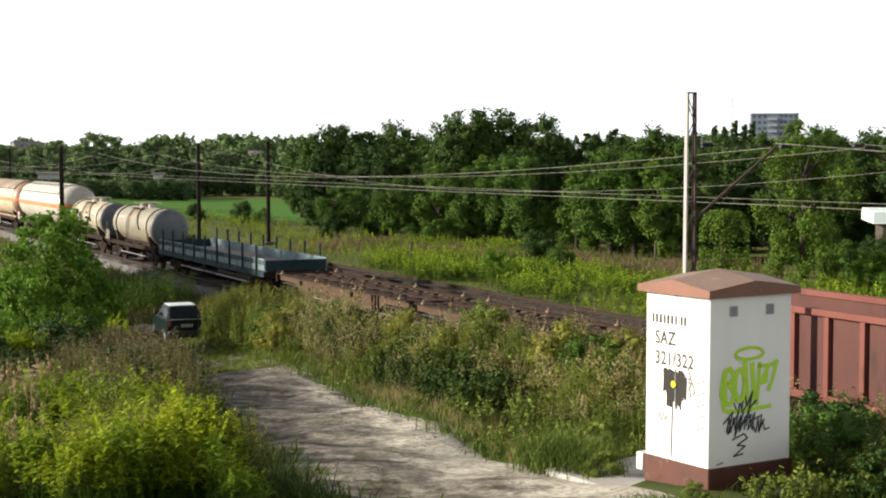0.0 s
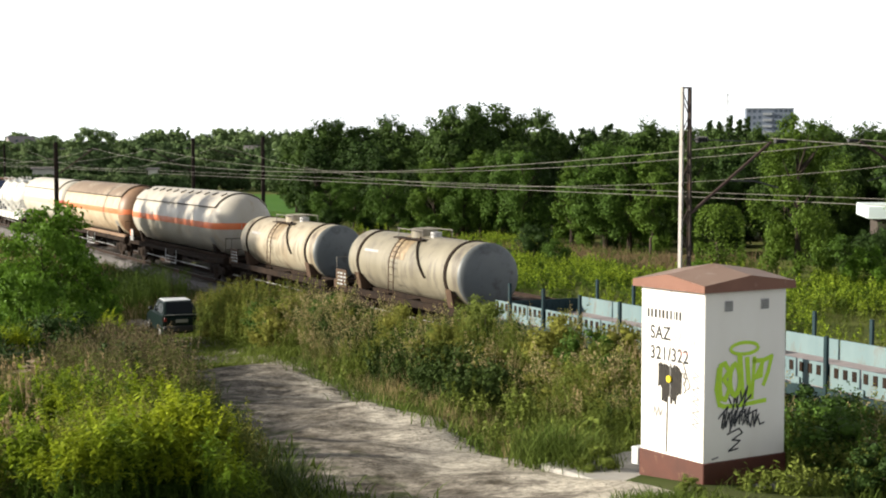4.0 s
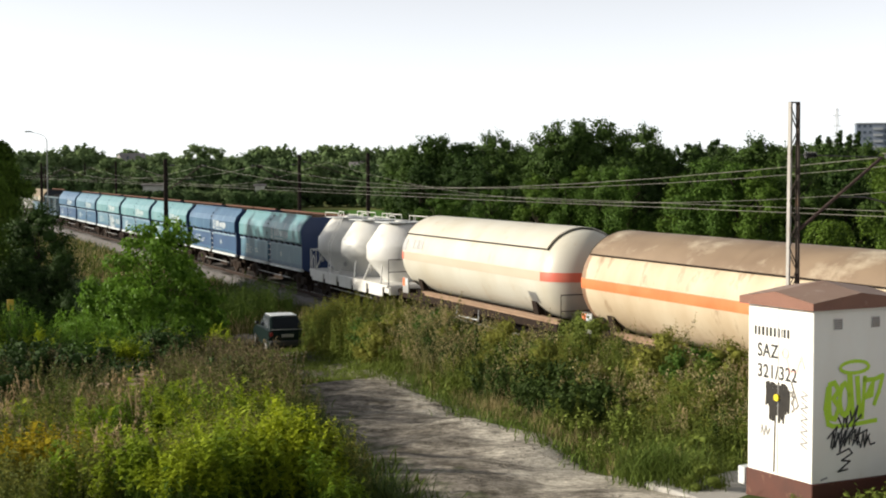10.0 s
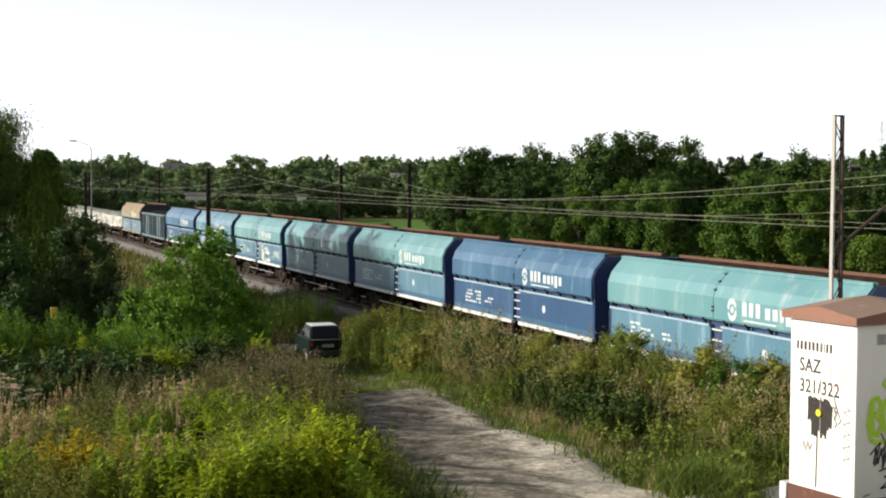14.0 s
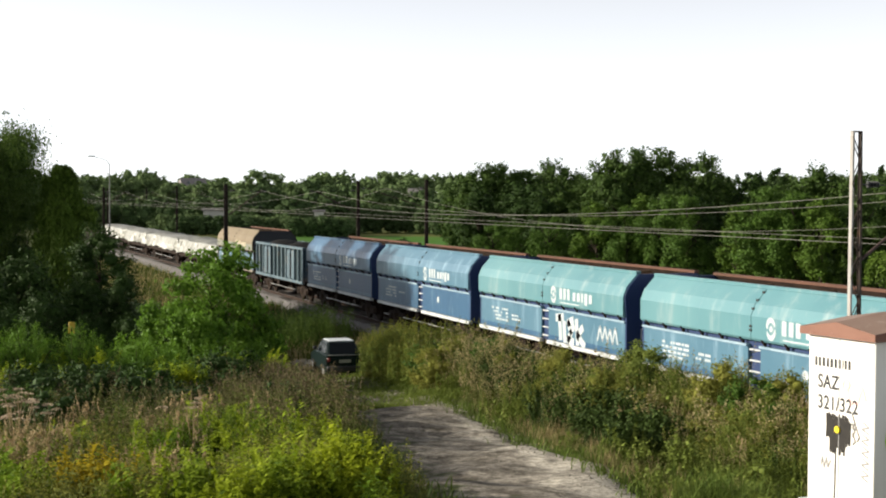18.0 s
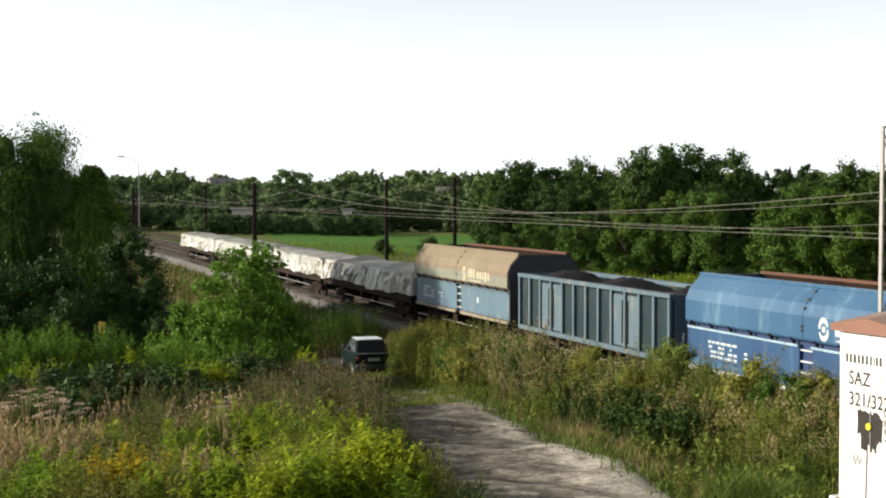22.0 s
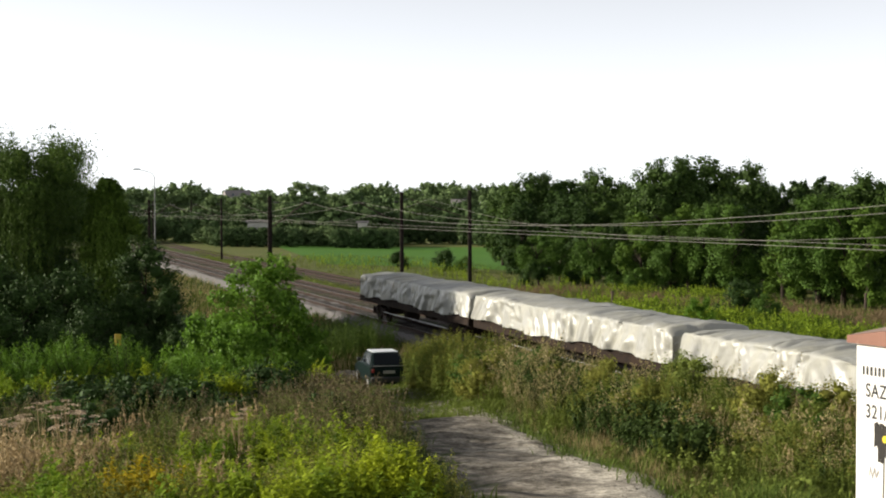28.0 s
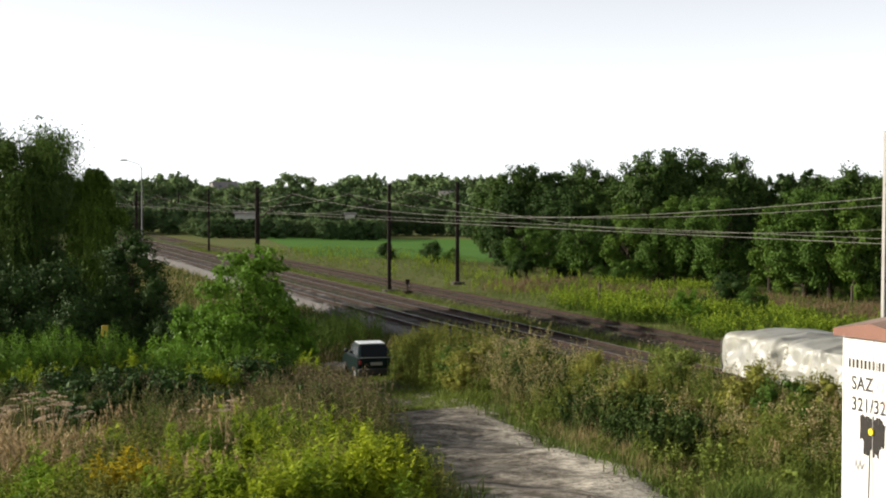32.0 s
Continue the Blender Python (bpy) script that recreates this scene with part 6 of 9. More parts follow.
oil_wagon(80.9, 93.7, "greyed and stained old tank wagon with a dome", 1, M_TANKGREY)
oil_wagon(93.7, 106.6, "stained cream old tank wagon with a dome", 2)
gas_wagon(106.6, 125.75, M_WHITETANK, M_WHITETANK, M_ORANGE, "white gas tank wagon with an orange band", 1, gap=1.12)
gas_wagon(125.75, 144.2, M_TANKBROWN, M_SHIELD, M_ORANGE, "weathered brownish gas tank wagon with an orange band", 2, cap=M_CAPBROWN)
gas_wagon(144.2, 159.8, M_TANKCREAM, M_TANKCREAM, M_REDBAND, "cream gas tank wagon with a faded red band", 3, True)
silo_wagon(159.8, 172.35, "white silo wagon with three pressure vessels")
HOPPERS = [("faded blue coal hopper wagon with streaked panels", M_BLUE_B, 0), ("deep blue coal hopper wagon", M_BLUE_A, 0), ("pale teal-blue coal hopper wagon", M_BLUE_B, 0),
           ("pale teal-blue coal hopper wagon", M_BLUE_B, 0), ("pale teal-blue coal hopper wagon with white graffiti", M_BLUE_B, 1), ("bright mid-blue coal hopper wagon", M_BLUE_C, 0), ("deep blue coal hopper wagon", M_BLUE_A, 0)]
for k, (lab, paint, gr) in enumerate(HOPPERS):
    hopper(k, 172.35 + 13.5 * k, 185.85 + 13.5 * k, paint, M_DIRTTOP, lab, gr)
gondola(266.85, 280.2, M_BLUE_OLD, M_BLUE_OLD, "weathered blue open wagon heaped with coal", 3.05, True, False, M_GONDWALL)
hopper(9, 280.2, 293.3, M_BLUE_OLD, M_DIRTTOP, "old blue coal hopper wagon with rust-brown upper panels", 0, True)
for k, (a, b_) in enumerate(((293.3, 311.2), (311.2, 330.4), (330.4, 349.4), (349.4, 368.6))):
    tarp_wagon(a, b_, "low wagon covered with a creased silver tarpaulin", k + 1)


# ---- trees ----
def leaf_quads(p, d, leaf, rng, droop=0.0, aspect=0.55, loose=0.7):
    n = len(p)
    nrm = d + rng.normal(0, loose, (n, 3)) + np.array([0, 0, 0.35])
    nrm /= np.linalg.norm(nrm, axis=1)[:, None]
    a = rng.normal(size=(n, 3))
    a[:, 2] -= droop
    a -= nrm * (a * nrm).sum(1)[:, None]
    a /= np.linalg.norm(a, axis=1)[:, None]
    b = np.cross(nrm, a)
    s = leaf * rng.uniform(0.6, 1.4, n)[:, None]
    v = np.stack([p - a * s, p + b * s * aspect - a * s * 0.1 + nrm * s * 0.15, p + a * s, p - b * s * aspect - a * s * 0.1 + nrm * s * 0.15], 1)
    return v.reshape(-1, 3)


def faces_for(n):
    return np.arange(n * 4).reshape(n, 4)


def unit(v):
    return v / np.linalg.norm(v, axis=1)[:, None]


def round_cube(n=4):
    """A ball of six grids, the dense heart of a bough."""
    g = np.linspace(-1, 1, n)
    V, Q = [], []
    for axis in range(3):
        for s in (-1, 1):
            u, w = np.meshgrid(g, g)
            p = np.zeros((n, n, 3))
            p[..., axis], p[..., (axis + 1) % 3], p[..., (axis + 2) % 3] = s, u * s, w
            i = np.arange(n * n).reshape(n, n) + len(V) * n * n
            V.append(unit(p.reshape(-1, 3)))
            Q.append(np.stack([i[:-1, :-1], i[:-1, 1:], i[1:, 1:], i[1:, :-1]], -1).reshape(-1, 4))
    return np.concatenate(V), np.concatenate(Q)


BALL = round_cube()


def limb_mesh(height, r, rng, limbs, spread):
    bm = bm_()
    lean = rng.normal(0, 0.03, 2)
    top = Vector((lean[0] * height, lean[1] * height, height * 0.8))
    pts = [Vector((0, 0, -0.3)), Vector((lean[0], lean[1], height * 0.25)), top * 0.6 + Vector((0, 0, height * 0.06)), top]
    for k, (a, b) in enumerate(zip(pts, pts[1:])):
        rod(bm, a, b, r * (1 - 0.3 * k), r * (1 - 0.3 * (k + 1)), n=8, caps=False)
    for k in range(limbs):
        h = height * rng.uniform(0.22, 0.7)
        a = rng.uniform(0, 6.28)
        base = Vector((lean[0] * h, lean[1] * h, h))
        out = Vector((math.cos(a), math.sin(a), 0)) * spread * rng.uniform(0.45, 0.8)
        mid = base + out * 0.5 + Vector((0, 0, height * 0.09))
        tip = base + out + Vector((0, 0, height * 0.2))
        rod(bm, base, mid, r * 0.38, r * 0.24, n=6, caps=False)
        rod(bm, mid, tip, r * 0.24, r * 0.06, n=6, caps=False)
    return finish(bm, "trunk")


TREE_MESHES = {}


def boughs_of(rng, n, radius, height, base, shape, size, top=0.93):
    """Places and sizes of the boughs, wound up round the trunk."""
    u = (np.arange(n) + rng.uniform(0, 1, n)) / n
    prof = np.sin(np.pi * np.clip(0.10 + 0.84 * u, 0, 1) ** shape) ** 0.6
    a = np.arange(n) * 2.4 + rng.normal(0, 0.45, n)
    rb = radius * size * rng.uniform(0.7, 1.35, n) * (0.5 + 0.5 * prof)
    rr = np.maximum(radius * prof * rng.uniform(0.55, 1.05, n) - rb * 0.75, 0)
    zz = np.maximum(height * (base + (top - base) * u), rb * 0.7)
    zz = np.minimum(zz, height - rb * 0.85)
    return np.stack([rr * np.cos(a), rr * np.sin(a), zz], 1), rb


def crown_of(rng, c, rb, leaves, leaf, core, twigs=6, droop=0.0, aspect=0.55, flat=0.85):
    """Leaves on the twig tufts that stand round each bough, over a dense heart; tufts leave gaps between them."""
    n = len(c)
    d = rng.normal(size=(n * twigs, 3))
    axis = np.repeat(unit(np.stack([c[:, 0], c[:, 1], np.full(n, 0.001)], 1)), twigs, 0)
    d = unit(unit(d) + 0.5 * axis + np.array([0, 0, 0.35]))
    big = np.repeat(rb, twigs)
    cs = np.repeat(c, twigs, 0) + d * (big * rng.uniform(0.35, 0.95, n * twigs))[:, None] * np.array([1, 1, flat])
    rs = big * rng.uniform(0.34, 0.66, n * twigs)
    w = rs ** 2 / (rs ** 2).sum()
    pick = rng.choice(n * twigs, int(leaves * 1.6), p=w)
    spread = rng.uniform(0.45, 1.25, (n * twigs, 3)) * np.array([1, 1, 0.85])
    along = rng.uniform(-0.9, 0.9, len(pick))
    p = cs[pick] + d[pick] * (rs[pick] * along)[:, None] + rng.normal(0, 0.46, (len(pick), 3)) * rs[pick][:, None] * spread[pick] * (1.15 - 0.6 * along)[:, None]
    e = unit(p - np.repeat(c, twigs, 0)[pick])
    if core:
        hid = np.zeros(len(p), bool)
        for q, r in zip(c, rb):
            hid |= ((p - q) ** 2).sum(1) < (r * core * 0.8) ** 2
        p, e = p[~hid], e[~hid]
    p, e = p[:leaves], e[:leaves]
    low = p[:, 2] < 0.05
    p[low, 2] = rng.uniform(0.05, 0.4, low.sum())
    v = [leaf_quads(p, e * 1.1, leaf, rng, droop, aspect, 0.75)]
    f = [faces_for(len(p))]
    k = len(p) * 4
    if core:
        for q, r in zip(c, rb):
            b = q + BALL[0] * r * core * rng.uniform(0.75, 1.05, (len(BALL[0]), 1)) * np.array([1, 1, flat])
            b[:, 2] = np.maximum(b[:, 2], 0.02)
            v.append(b)
            f.append(BALL[1] + k)
            k += len(b)
    return quads("crown", np.concatenate(v), np.concatenate(f))


def tree_kind(key, height, radius, boughs, leaves, leaf, leafmat, seed, base=0.15, shape=0.9, size=0.36, core=0.7, limbs=9, twigs=9, stem=1.0):
    rng = np.random.default_rng(seed)
    t_me = limb_mesh(height, 0.05 * stem * height ** 0.75, rng, limbs, radius * 0.8)
    t_me.materials.append(M_BARK)
    c, rb = boughs_of(rng, boughs, radius, height, base, shape, size)
    c_me = crown_of(rng, c, rb, leaves, leaf, core, twigs)
    c_me.materials.append(leafmat)
    TREE_MESHES[key] = (t_me, c_me, height)


def spray_kind(key, height, radius, stems, per, leaf, leafmat, seed, aspect=0.4, round_=0.5):
    """A shrub of many arching stems set with leaves along their upper two thirds."""
    rng = np.random.default_rng(seed)
    t_me = bm_()
    P, D = [], []
    for k in range(stems):
        a, q = rng.uniform(0, 6.28), math.sqrt(rng.uniform(0.0, 1))
        hh = height * (1 - round_ * q * q) * rng.uniform(0.72, 1.05)
        reach = radius * q * rng.uniform(0.8, 1.15)
        s = rng.uniform(0.22, 1.0, per)
        path = lambda u: np.stack([reach * u ** 1.25 * math.cos(a), reach * u ** 1.25 * math.sin(a), hh * (1.12 * u - 0.12 * u ** 3)], -1)
        p = path(s) + rng.normal(0, 1, (per, 3)) * (0.02 + 0.035 * radius * (1.1 - s) + 0.012 * radius)[:, None]
        P.append(p)
        out = np.array([math.cos(a) * q, math.sin(a) * q, 0.8])
        D.append(np.tile(out, (per, 1)))
        if k % 3 == 0:
            pts = [Vector(v) for v in path(np.array([0, 0.35, 0.7, 0.95]))]
            pts[0].z = -0.2
            for i, (u, v) in enumerate(zip(pts, pts[1:])):
                rod(t_me, u, v, 0.010 * height - 0.003 * height * i, 0.007 * height - 0.003 * height * i + 0.0006, n=5, caps=False)
    t_me = finish(t_me, "trunk")
    t_me.materials.append(M_BARK)
    P, D = np.concatenate(P), np.concatenate(D)
    P[:, 2] = np.maximum(P[:, 2], 0.05)
    v = leaf_quads(P, D, leaf, rng, 0.4, aspect)
    c_me = quads("crown", v, faces_for(len(P)))
    c_me.materials.append(leafmat)
    TREE_MESHES[key] = (t_me, c_me, height)


# young trees in full light along the wood's edge
tree_kind("young_a", 7.0, 2.6, 15, 13500, 0.088, M_LEAF["mid"], 1, 0.16, 0.85, 0.34, 0.36)
tree_kind("young_b", 7.0, 2.3, 14, 13500, 0.086, M_LEAF["bright"], 2, 0.14, 0.8, 0.36, 0.36)
tree_kind("young_c", 7.0, 2.9, 17, 13500, 0.088, M_LEAF["mid"], 3, 0.18, 1.0, 0.32, 0.36)
tree_kind("olive_d", 8.0, 3.0, 24, 24000, 0.066, M_LEAF["olive"], 4, 0.14, 0.95, 0.28, 0.3)
# the dense older trees behind them
tree_kind("dense_a", 10.5, 3.9, 24, 12500, 0.135, M_LEAF["deep"], 5, 0.12, 0.95, 0.34, 0.58)
tree_kind("dense_b", 10.5, 3.4, 20, 11500, 0.135, M_LEAF["dark"], 6, 0.10, 0.9, 0.36, 0.58)
tree_kind("dense_c", 10.5, 4.4, 28, 13500, 0.135, M_LEAF["deep"], 7, 0.14, 1.1, 0.30, 0.58)
tree_kind("open_e", 10.5, 3.0, 16, 9000, 0.11, M_LEAF["dark"], 8, 0.35, 1.2, 0.28, 0.3)
tree_kind("spruce_f", 10.0, 1.4, 22, 5000, 0.10, M_LEAF["dark"], 9, 0.06, 0.45, 0.45, 0.7)
tree_kind("poplar_g", 16.0, 1.5, 22, 2600, 0.28, M_LEAF["dark"], 10, 0.08, 0.8, 0.5, 0.7)
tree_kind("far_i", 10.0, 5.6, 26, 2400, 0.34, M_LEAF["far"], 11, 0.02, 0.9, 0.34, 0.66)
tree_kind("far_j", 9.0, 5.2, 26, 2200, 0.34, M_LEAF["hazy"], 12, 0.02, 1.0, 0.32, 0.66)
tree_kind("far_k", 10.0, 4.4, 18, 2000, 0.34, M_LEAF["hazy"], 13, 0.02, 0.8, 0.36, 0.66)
# shrubs
tree_kind("shrub_e", 3.2, 2.0, 12, 8000, 0.055, M_LEAF["mid"], 14, 0.05, 0.7, 0.36, 0.5, 5, stem=0.5)
tree_kind("shrub_k", 3.4, 2.1, 13, 8000, 0.056, M_LEAF["dark"], 15, 0.05, 0.7, 0.36, 0.55, 5, stem=0.5)
tree_kind("shrub_g", 3.0, 1.7, 11, 8000, 0.045, M_LEAF["grey"], 16, 0.05, 0.75, 0.36, 0.45, 5, stem=0.5)
tree_kind("elder_l", 4.4, 2.2, 22, 11500, 0.072, M_LEAF["light"], 17, 0.03, 0.72, 0.30, 0.25, 12, 6, stem=0.25)
tree_kind("elder_m", 3.2, 1.7, 12, 7500, 0.070, M_LEAF["light"], 18, 0.03, 0.75, 0.34, 0.35, 9, 6, stem=0.25)
tree_kind("conifer_h", 4.6, 1.75, 24, 13000, 0.046, M_LEAF["dark"], 19, 0.06, 0.6, 0.34, 0.55, 6, stem=0.6)
spray_kind("tall_weed", 2.2, 0.9, 46, 130, 0.034, M_LEAF["light"], 20, 0.3, 0.45)


def tree(key, x, y, height, label, category="tree", group="", wide=1.0, turn=0.0, z=None):
    t_me, c_me, h0 = TREE_MESHES[key]
    s = height / h0
    z = land_at(x, y) if z is None else z
    t = thing(category, Matrix.Translation((x, y, z)) @ Matrix.Rotation(turn, 4, "Z") @ Matrix.Diagonal((s * wide, s * wide, s, 1)), label, category, group)
    part("trunk", t_me, M_BARK, t)
    part("crown", c_me, M_BARK, t)
    return t


def polar(az, d):
    a = radians(az)
    return d * math.sin(a), d * math.cos(a)


def wood_edge(az):
    """Distance at which the wood begins."""
    return float(np.interp(az, (20, 27, 33, 38, 50), (124, 114, 102, 95, 84)))


rng = random.Random(21)
# the wood right of the field: heading, distance, height, kind, width
WOOD = [(21.2, 122, 4.5, "young_c", 1.1), (22.0, 124, 4.6, "young_a", 1.0), (23.3, 119, 5.2, "young_c", 0.9), (24.2, 121, 5.6, "dense_b", 0.7), (25.1, 114, 6.3, "young_b", 1.0), (26.2, 113, 6.2, "young_a", 0.9),
        (26.9, 114, 7.0, "young_b", 0.9), (27.6, 112, 6.9, "young_c", 0.85), (28.5, 109, 7.1, "young_a", 0.9), (29.4, 110, 6.0, "dense_b", 0.7), (30.4, 104, 6.2, "young_b", 0.95), (31.7, 102, 7.6, "young_c", 1.0),
        (32.6, 101, 7.4, "young_a", 0.9), (33.5, 99, 6.9, "young_b", 0.9), (34.9, 100, 7.2, "dense_a", 0.8), (36.6, 104, 7.4, "dense_b", 0.9), (38.4, 99, 6.8, "dense_a", 0.8), (40.4, 104, 7.0, "dense_a", 0.8), (44.2, 104, 7.6, "dense_a", 0.8), (46.0, 88, 7.6, "young_a", 1.0), (48.2, 86, 8.0, "young_c", 1.0)]
# the skyline trees behind
WOOD += [(26.2, 127, 10.9, "dense_c", 0.85), (27.1, 129, 11.3, "dense_c", 0.95), (28.9, 136, 10.8, "dense_a", 0.95), (29.75, 139, 9.7, "spruce_f", 0.9), (30.0, 141, 9.5, "spruce_f", 0.8), (30.9, 139, 9.9, "open_e", 0.8), (31.5, 140, 10.3, "open_e", 0.9),
         (33.4, 132, 9.7, "dense_a", 1.0), (34.6, 130, 9.2, "dense_c", 0.9), (20.6, 150, 9.9, "dense_a", 0.85), (21.6, 151, 10.3, "dense_c", 0.8), (22.4, 158, 9.8, "dense_b", 1.0), (23.5, 152, 10.6, "dense_a", 0.85), (24.7, 150, 9.4, "dense_c", 0.8),
         (25.5, 146, 9.6, "dense_b", 0.9), (19.8, 170, 8.8, "dense_a", 0.9), (36.2, 124, 8.9, "dense_c", 0.9), (37.6, 122, 8.9, "dense_a", 0.9), (39.7, 112, 9.5, "dense_c", 0.8), (41.6, 114, 9.1, "dense_a", 0.9), (43.6, 112, 9.0, "dense_c", 0.9), (45.4, 106, 9.4, "dense_a", 0.9), (47.4, 104, 9.6, "dense_c", 0.9)]
# the thick middle of the wood
for az in np.arange(20.9, 49.0, 1.15):
    WOOD.append((az + rng.uniform(-0.4, 0.4), wood_edge(az) + rng.uniform(9, 17), rng.uniform(6.4, 8.0), rng.choice(["dense_a", "dense_b", "dense_c", "dense_b"]), rng.uniform(0.85, 1.1)))
for az in np.arange(20.5, 49.0, 1.3):
    WOOD.append((az + rng.uniform(-0.4, 0.4), wood_edge(az) + rng.uniform(24, 36), rng.uniform(7.4, 8.8), rng.choice(["dense_a", "dense_b", "dense_c"]), rng.uniform(0.9, 1.1)))
for az, d, h, k, w in WOOD:
    tree(k, *polar(az, d), h, "young leafy tree in the light at the wood's edge" if k.startswith("young") else "dense dark green broadleaf tree of the wood", group="wood beyond the line", wide=w, turn=rng.uniform(0, 6.28))
for az in np.arange(21.2, 46.0, 1.05):
    if 34.8 < az < 37.6 or 39.6 < az < 43.5:
        continue
    x, y = polar(az + rng.uniform(-0.4, 0.4), wood_edge(az) + rng.uniform(-2, 5))
    tree(rng.choice(["shrub_e", "shrub_k", "shrub_k"]), x, y, rng.uniform(1.4, 2.8), "dense green shrub at the wood's edge", "bush", "shrubs at the wood", wide=rng.uniform(0.9, 1.2), turn=rng.uniform(0, 6.28))
# nearer trees beside the disused track, seen early on
for az, d, h, k, w in ((38.9, 70, 8.4, "olive_d", 0.8), (44.0, 64, 7.1, "young_b", 0.95), (44.9, 66, 7.6, "olive_d", 1.0), (46.8, 62, 7.8, "young_b", 1.0)):
    tree(k, *polar(az, d), h, "bright green tree standing near the line", group="trees near the line", wide=w, turn=rng.uniform(0, 6.28))
for az, d, h, k in ((41.4, 70, 2.5, "elder_m"), (41.6, 84, 2.6, "shrub_k"), (42.3, 86, 2.9, "shrub_k"), (40.6, 84, 2.4, "shrub_e"), (43.0, 80, 2.2, "shrub_e"), (28.9, 86, 2.5, "shrub_k"), (29.8, 84, 1.8, "shrub_e"), (27.3, 78, 1.9, "elder_m"), (24.9, 112, 2.2, "shrub_e"), (35.2, 70, 1.6, "elder_m"), (34.2, 68, 1.3, "elder_m"), (17.6, 152, 2.3, "shrub_k"), (18.3, 150, 1.7, "shrub_e"), (15.8, 158, 1.9, "shrub_k")):
    tree(k, *polar(az, d), h, "leafy green bush in the meadow", "bush", "bushes in the meadow", wide=rng.uniform(0.95, 1.2), turn=rng.uniform(0, 6.28))
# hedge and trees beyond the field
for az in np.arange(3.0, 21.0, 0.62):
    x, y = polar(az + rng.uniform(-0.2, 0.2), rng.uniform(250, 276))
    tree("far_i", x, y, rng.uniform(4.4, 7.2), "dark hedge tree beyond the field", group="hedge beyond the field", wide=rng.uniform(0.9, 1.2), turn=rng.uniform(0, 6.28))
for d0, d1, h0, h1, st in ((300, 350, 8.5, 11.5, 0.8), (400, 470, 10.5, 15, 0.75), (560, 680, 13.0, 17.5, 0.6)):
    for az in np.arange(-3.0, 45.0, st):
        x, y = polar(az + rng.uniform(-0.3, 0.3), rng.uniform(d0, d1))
        tree(rng.choice(["far_i", "far_j", "far_k", "far_j"] if d0 < 400 else ["far_j", "far_k"]), x, y, rng.uniform(h0 * 0.76, h1 * 0.92), "distant leafy tree with haze painted into its leaf colour", group="distant woods", wide=rng.uniform(0.9, 1.3), turn=rng.uniform(0, 6.28))
for az in (19.45, 19.75, 20.0, 20.35, 35.6, 35.95, 36.35, 36.7, 37.0):
    x, y = polar(az, 600 if az < 30 else 420)
    tree("poplar_g", x, y, rng.uniform(12.5, 15) if az < 30 else rng.uniform(15.5, 18), "slender dark poplar on the skyline", group="poplars", turn=rng.uniform(0, 6.28))
# left of the line: the elder, the evergreen, and the scrub below the willow
SCRUB = [(10.4, 47.5, 4.5, "elder_l", 1.0, "tall bright green elder bush"), (8.5, 46.5, 2.8, "elder_m", 0.9, "young bright green elder bush"), (11.9, 48.0, 2.9, "elder_m", 0.8, "young bright green elder bush"), (9.5, 45.0, 2.6, "elder_m", 0.9, "young bright green elder bush"),
         (6.15, 61, 5.5, "conifer_h", 1.0, "dark bushy evergreen beside the line"), (6.9, 59, 3.6, "conifer_h", 0.9, "dark evergreen shrub beside the line"), (5.5, 57, 3.4, "conifer_h", 0.9, "dark evergreen shrub beside the line"),
         (7.6, 58, 2.6, "shrub_g", 0.9, "soft grey-green willow shrub beside the line"), (8.1, 63, 2.2, "shrub_g", 0.9, "soft grey-green willow shrub beside the line"),
         (3.3, 58, 4.4, "shrub_k", 1.0, "dense dark green shrub below the willow"), (1.8, 55, 4.0, "shrub_k", 1.0, "dense dark green shrub below the willow"), (0.2, 57, 4.6, "shrub_k", 1.0, "dense dark green shrub below the willow"), (-1.6, 55, 4.2, "shrub_k", 1.0, "dense dark green shrub below the willow"),
         (4.2, 51, 3.0, "shrub_k", 0.9, "dense dark green shrub below the willow"), (2.6, 49, 2.6, "shrub_k", 0.9, "dense dark green shrub below the willow"), (0.8, 49.5, 3.0, "shrub_k", 0.9, "dense dark green shrub below the willow"), (5.5, 50, 2.2, "shrub_k", 0.8, "dense dark green shrub below the willow"), (7.2, 50, 2.3, "shrub_k", 0.9, "dense dark shrub beside the elder"), (8.0, 48, 2.2, "shrub_k", 0.8, "dense dark shrub beside the elder")]
for az, d, h, k, w, lab in SCRUB:
    tree(k, *polar(az, d), h, lab, "bush", "scrub left of the line", wide=w, turn=rng.uniform(0, 6.28))
# tall weeds in the light before the scrub
for az, d, h in ((1.5, 44, 2.1), (2.1, 43.2, 2.3), (2.8, 44, 2.2), (3.5, 43.4, 2.4), (4.0, 44.2, 2.0), (5.4, 43.5, 2.2), (6.0, 43.8, 1.9), (0.6, 43.6, 2.2), (-0.2, 44, 2.2), (6.9, 43.0, 1.7), (7.5, 42.4, 1.8), (8.2, 43.0, 1.9), (10.0, 43.4, 1.9), (11.0, 43.0, 1.8), (12.0, 44.4, 1.7), (9.1, 42.2, 1.7)):
    tree("tall_weed", *polar(az, d), h, "tall leafy yellow-green weed clump on the bank", "weeds", "tall weeds on the bank", wide=rng.uniform(0.9, 1.2), turn=rng.uniform(0, 6.28))


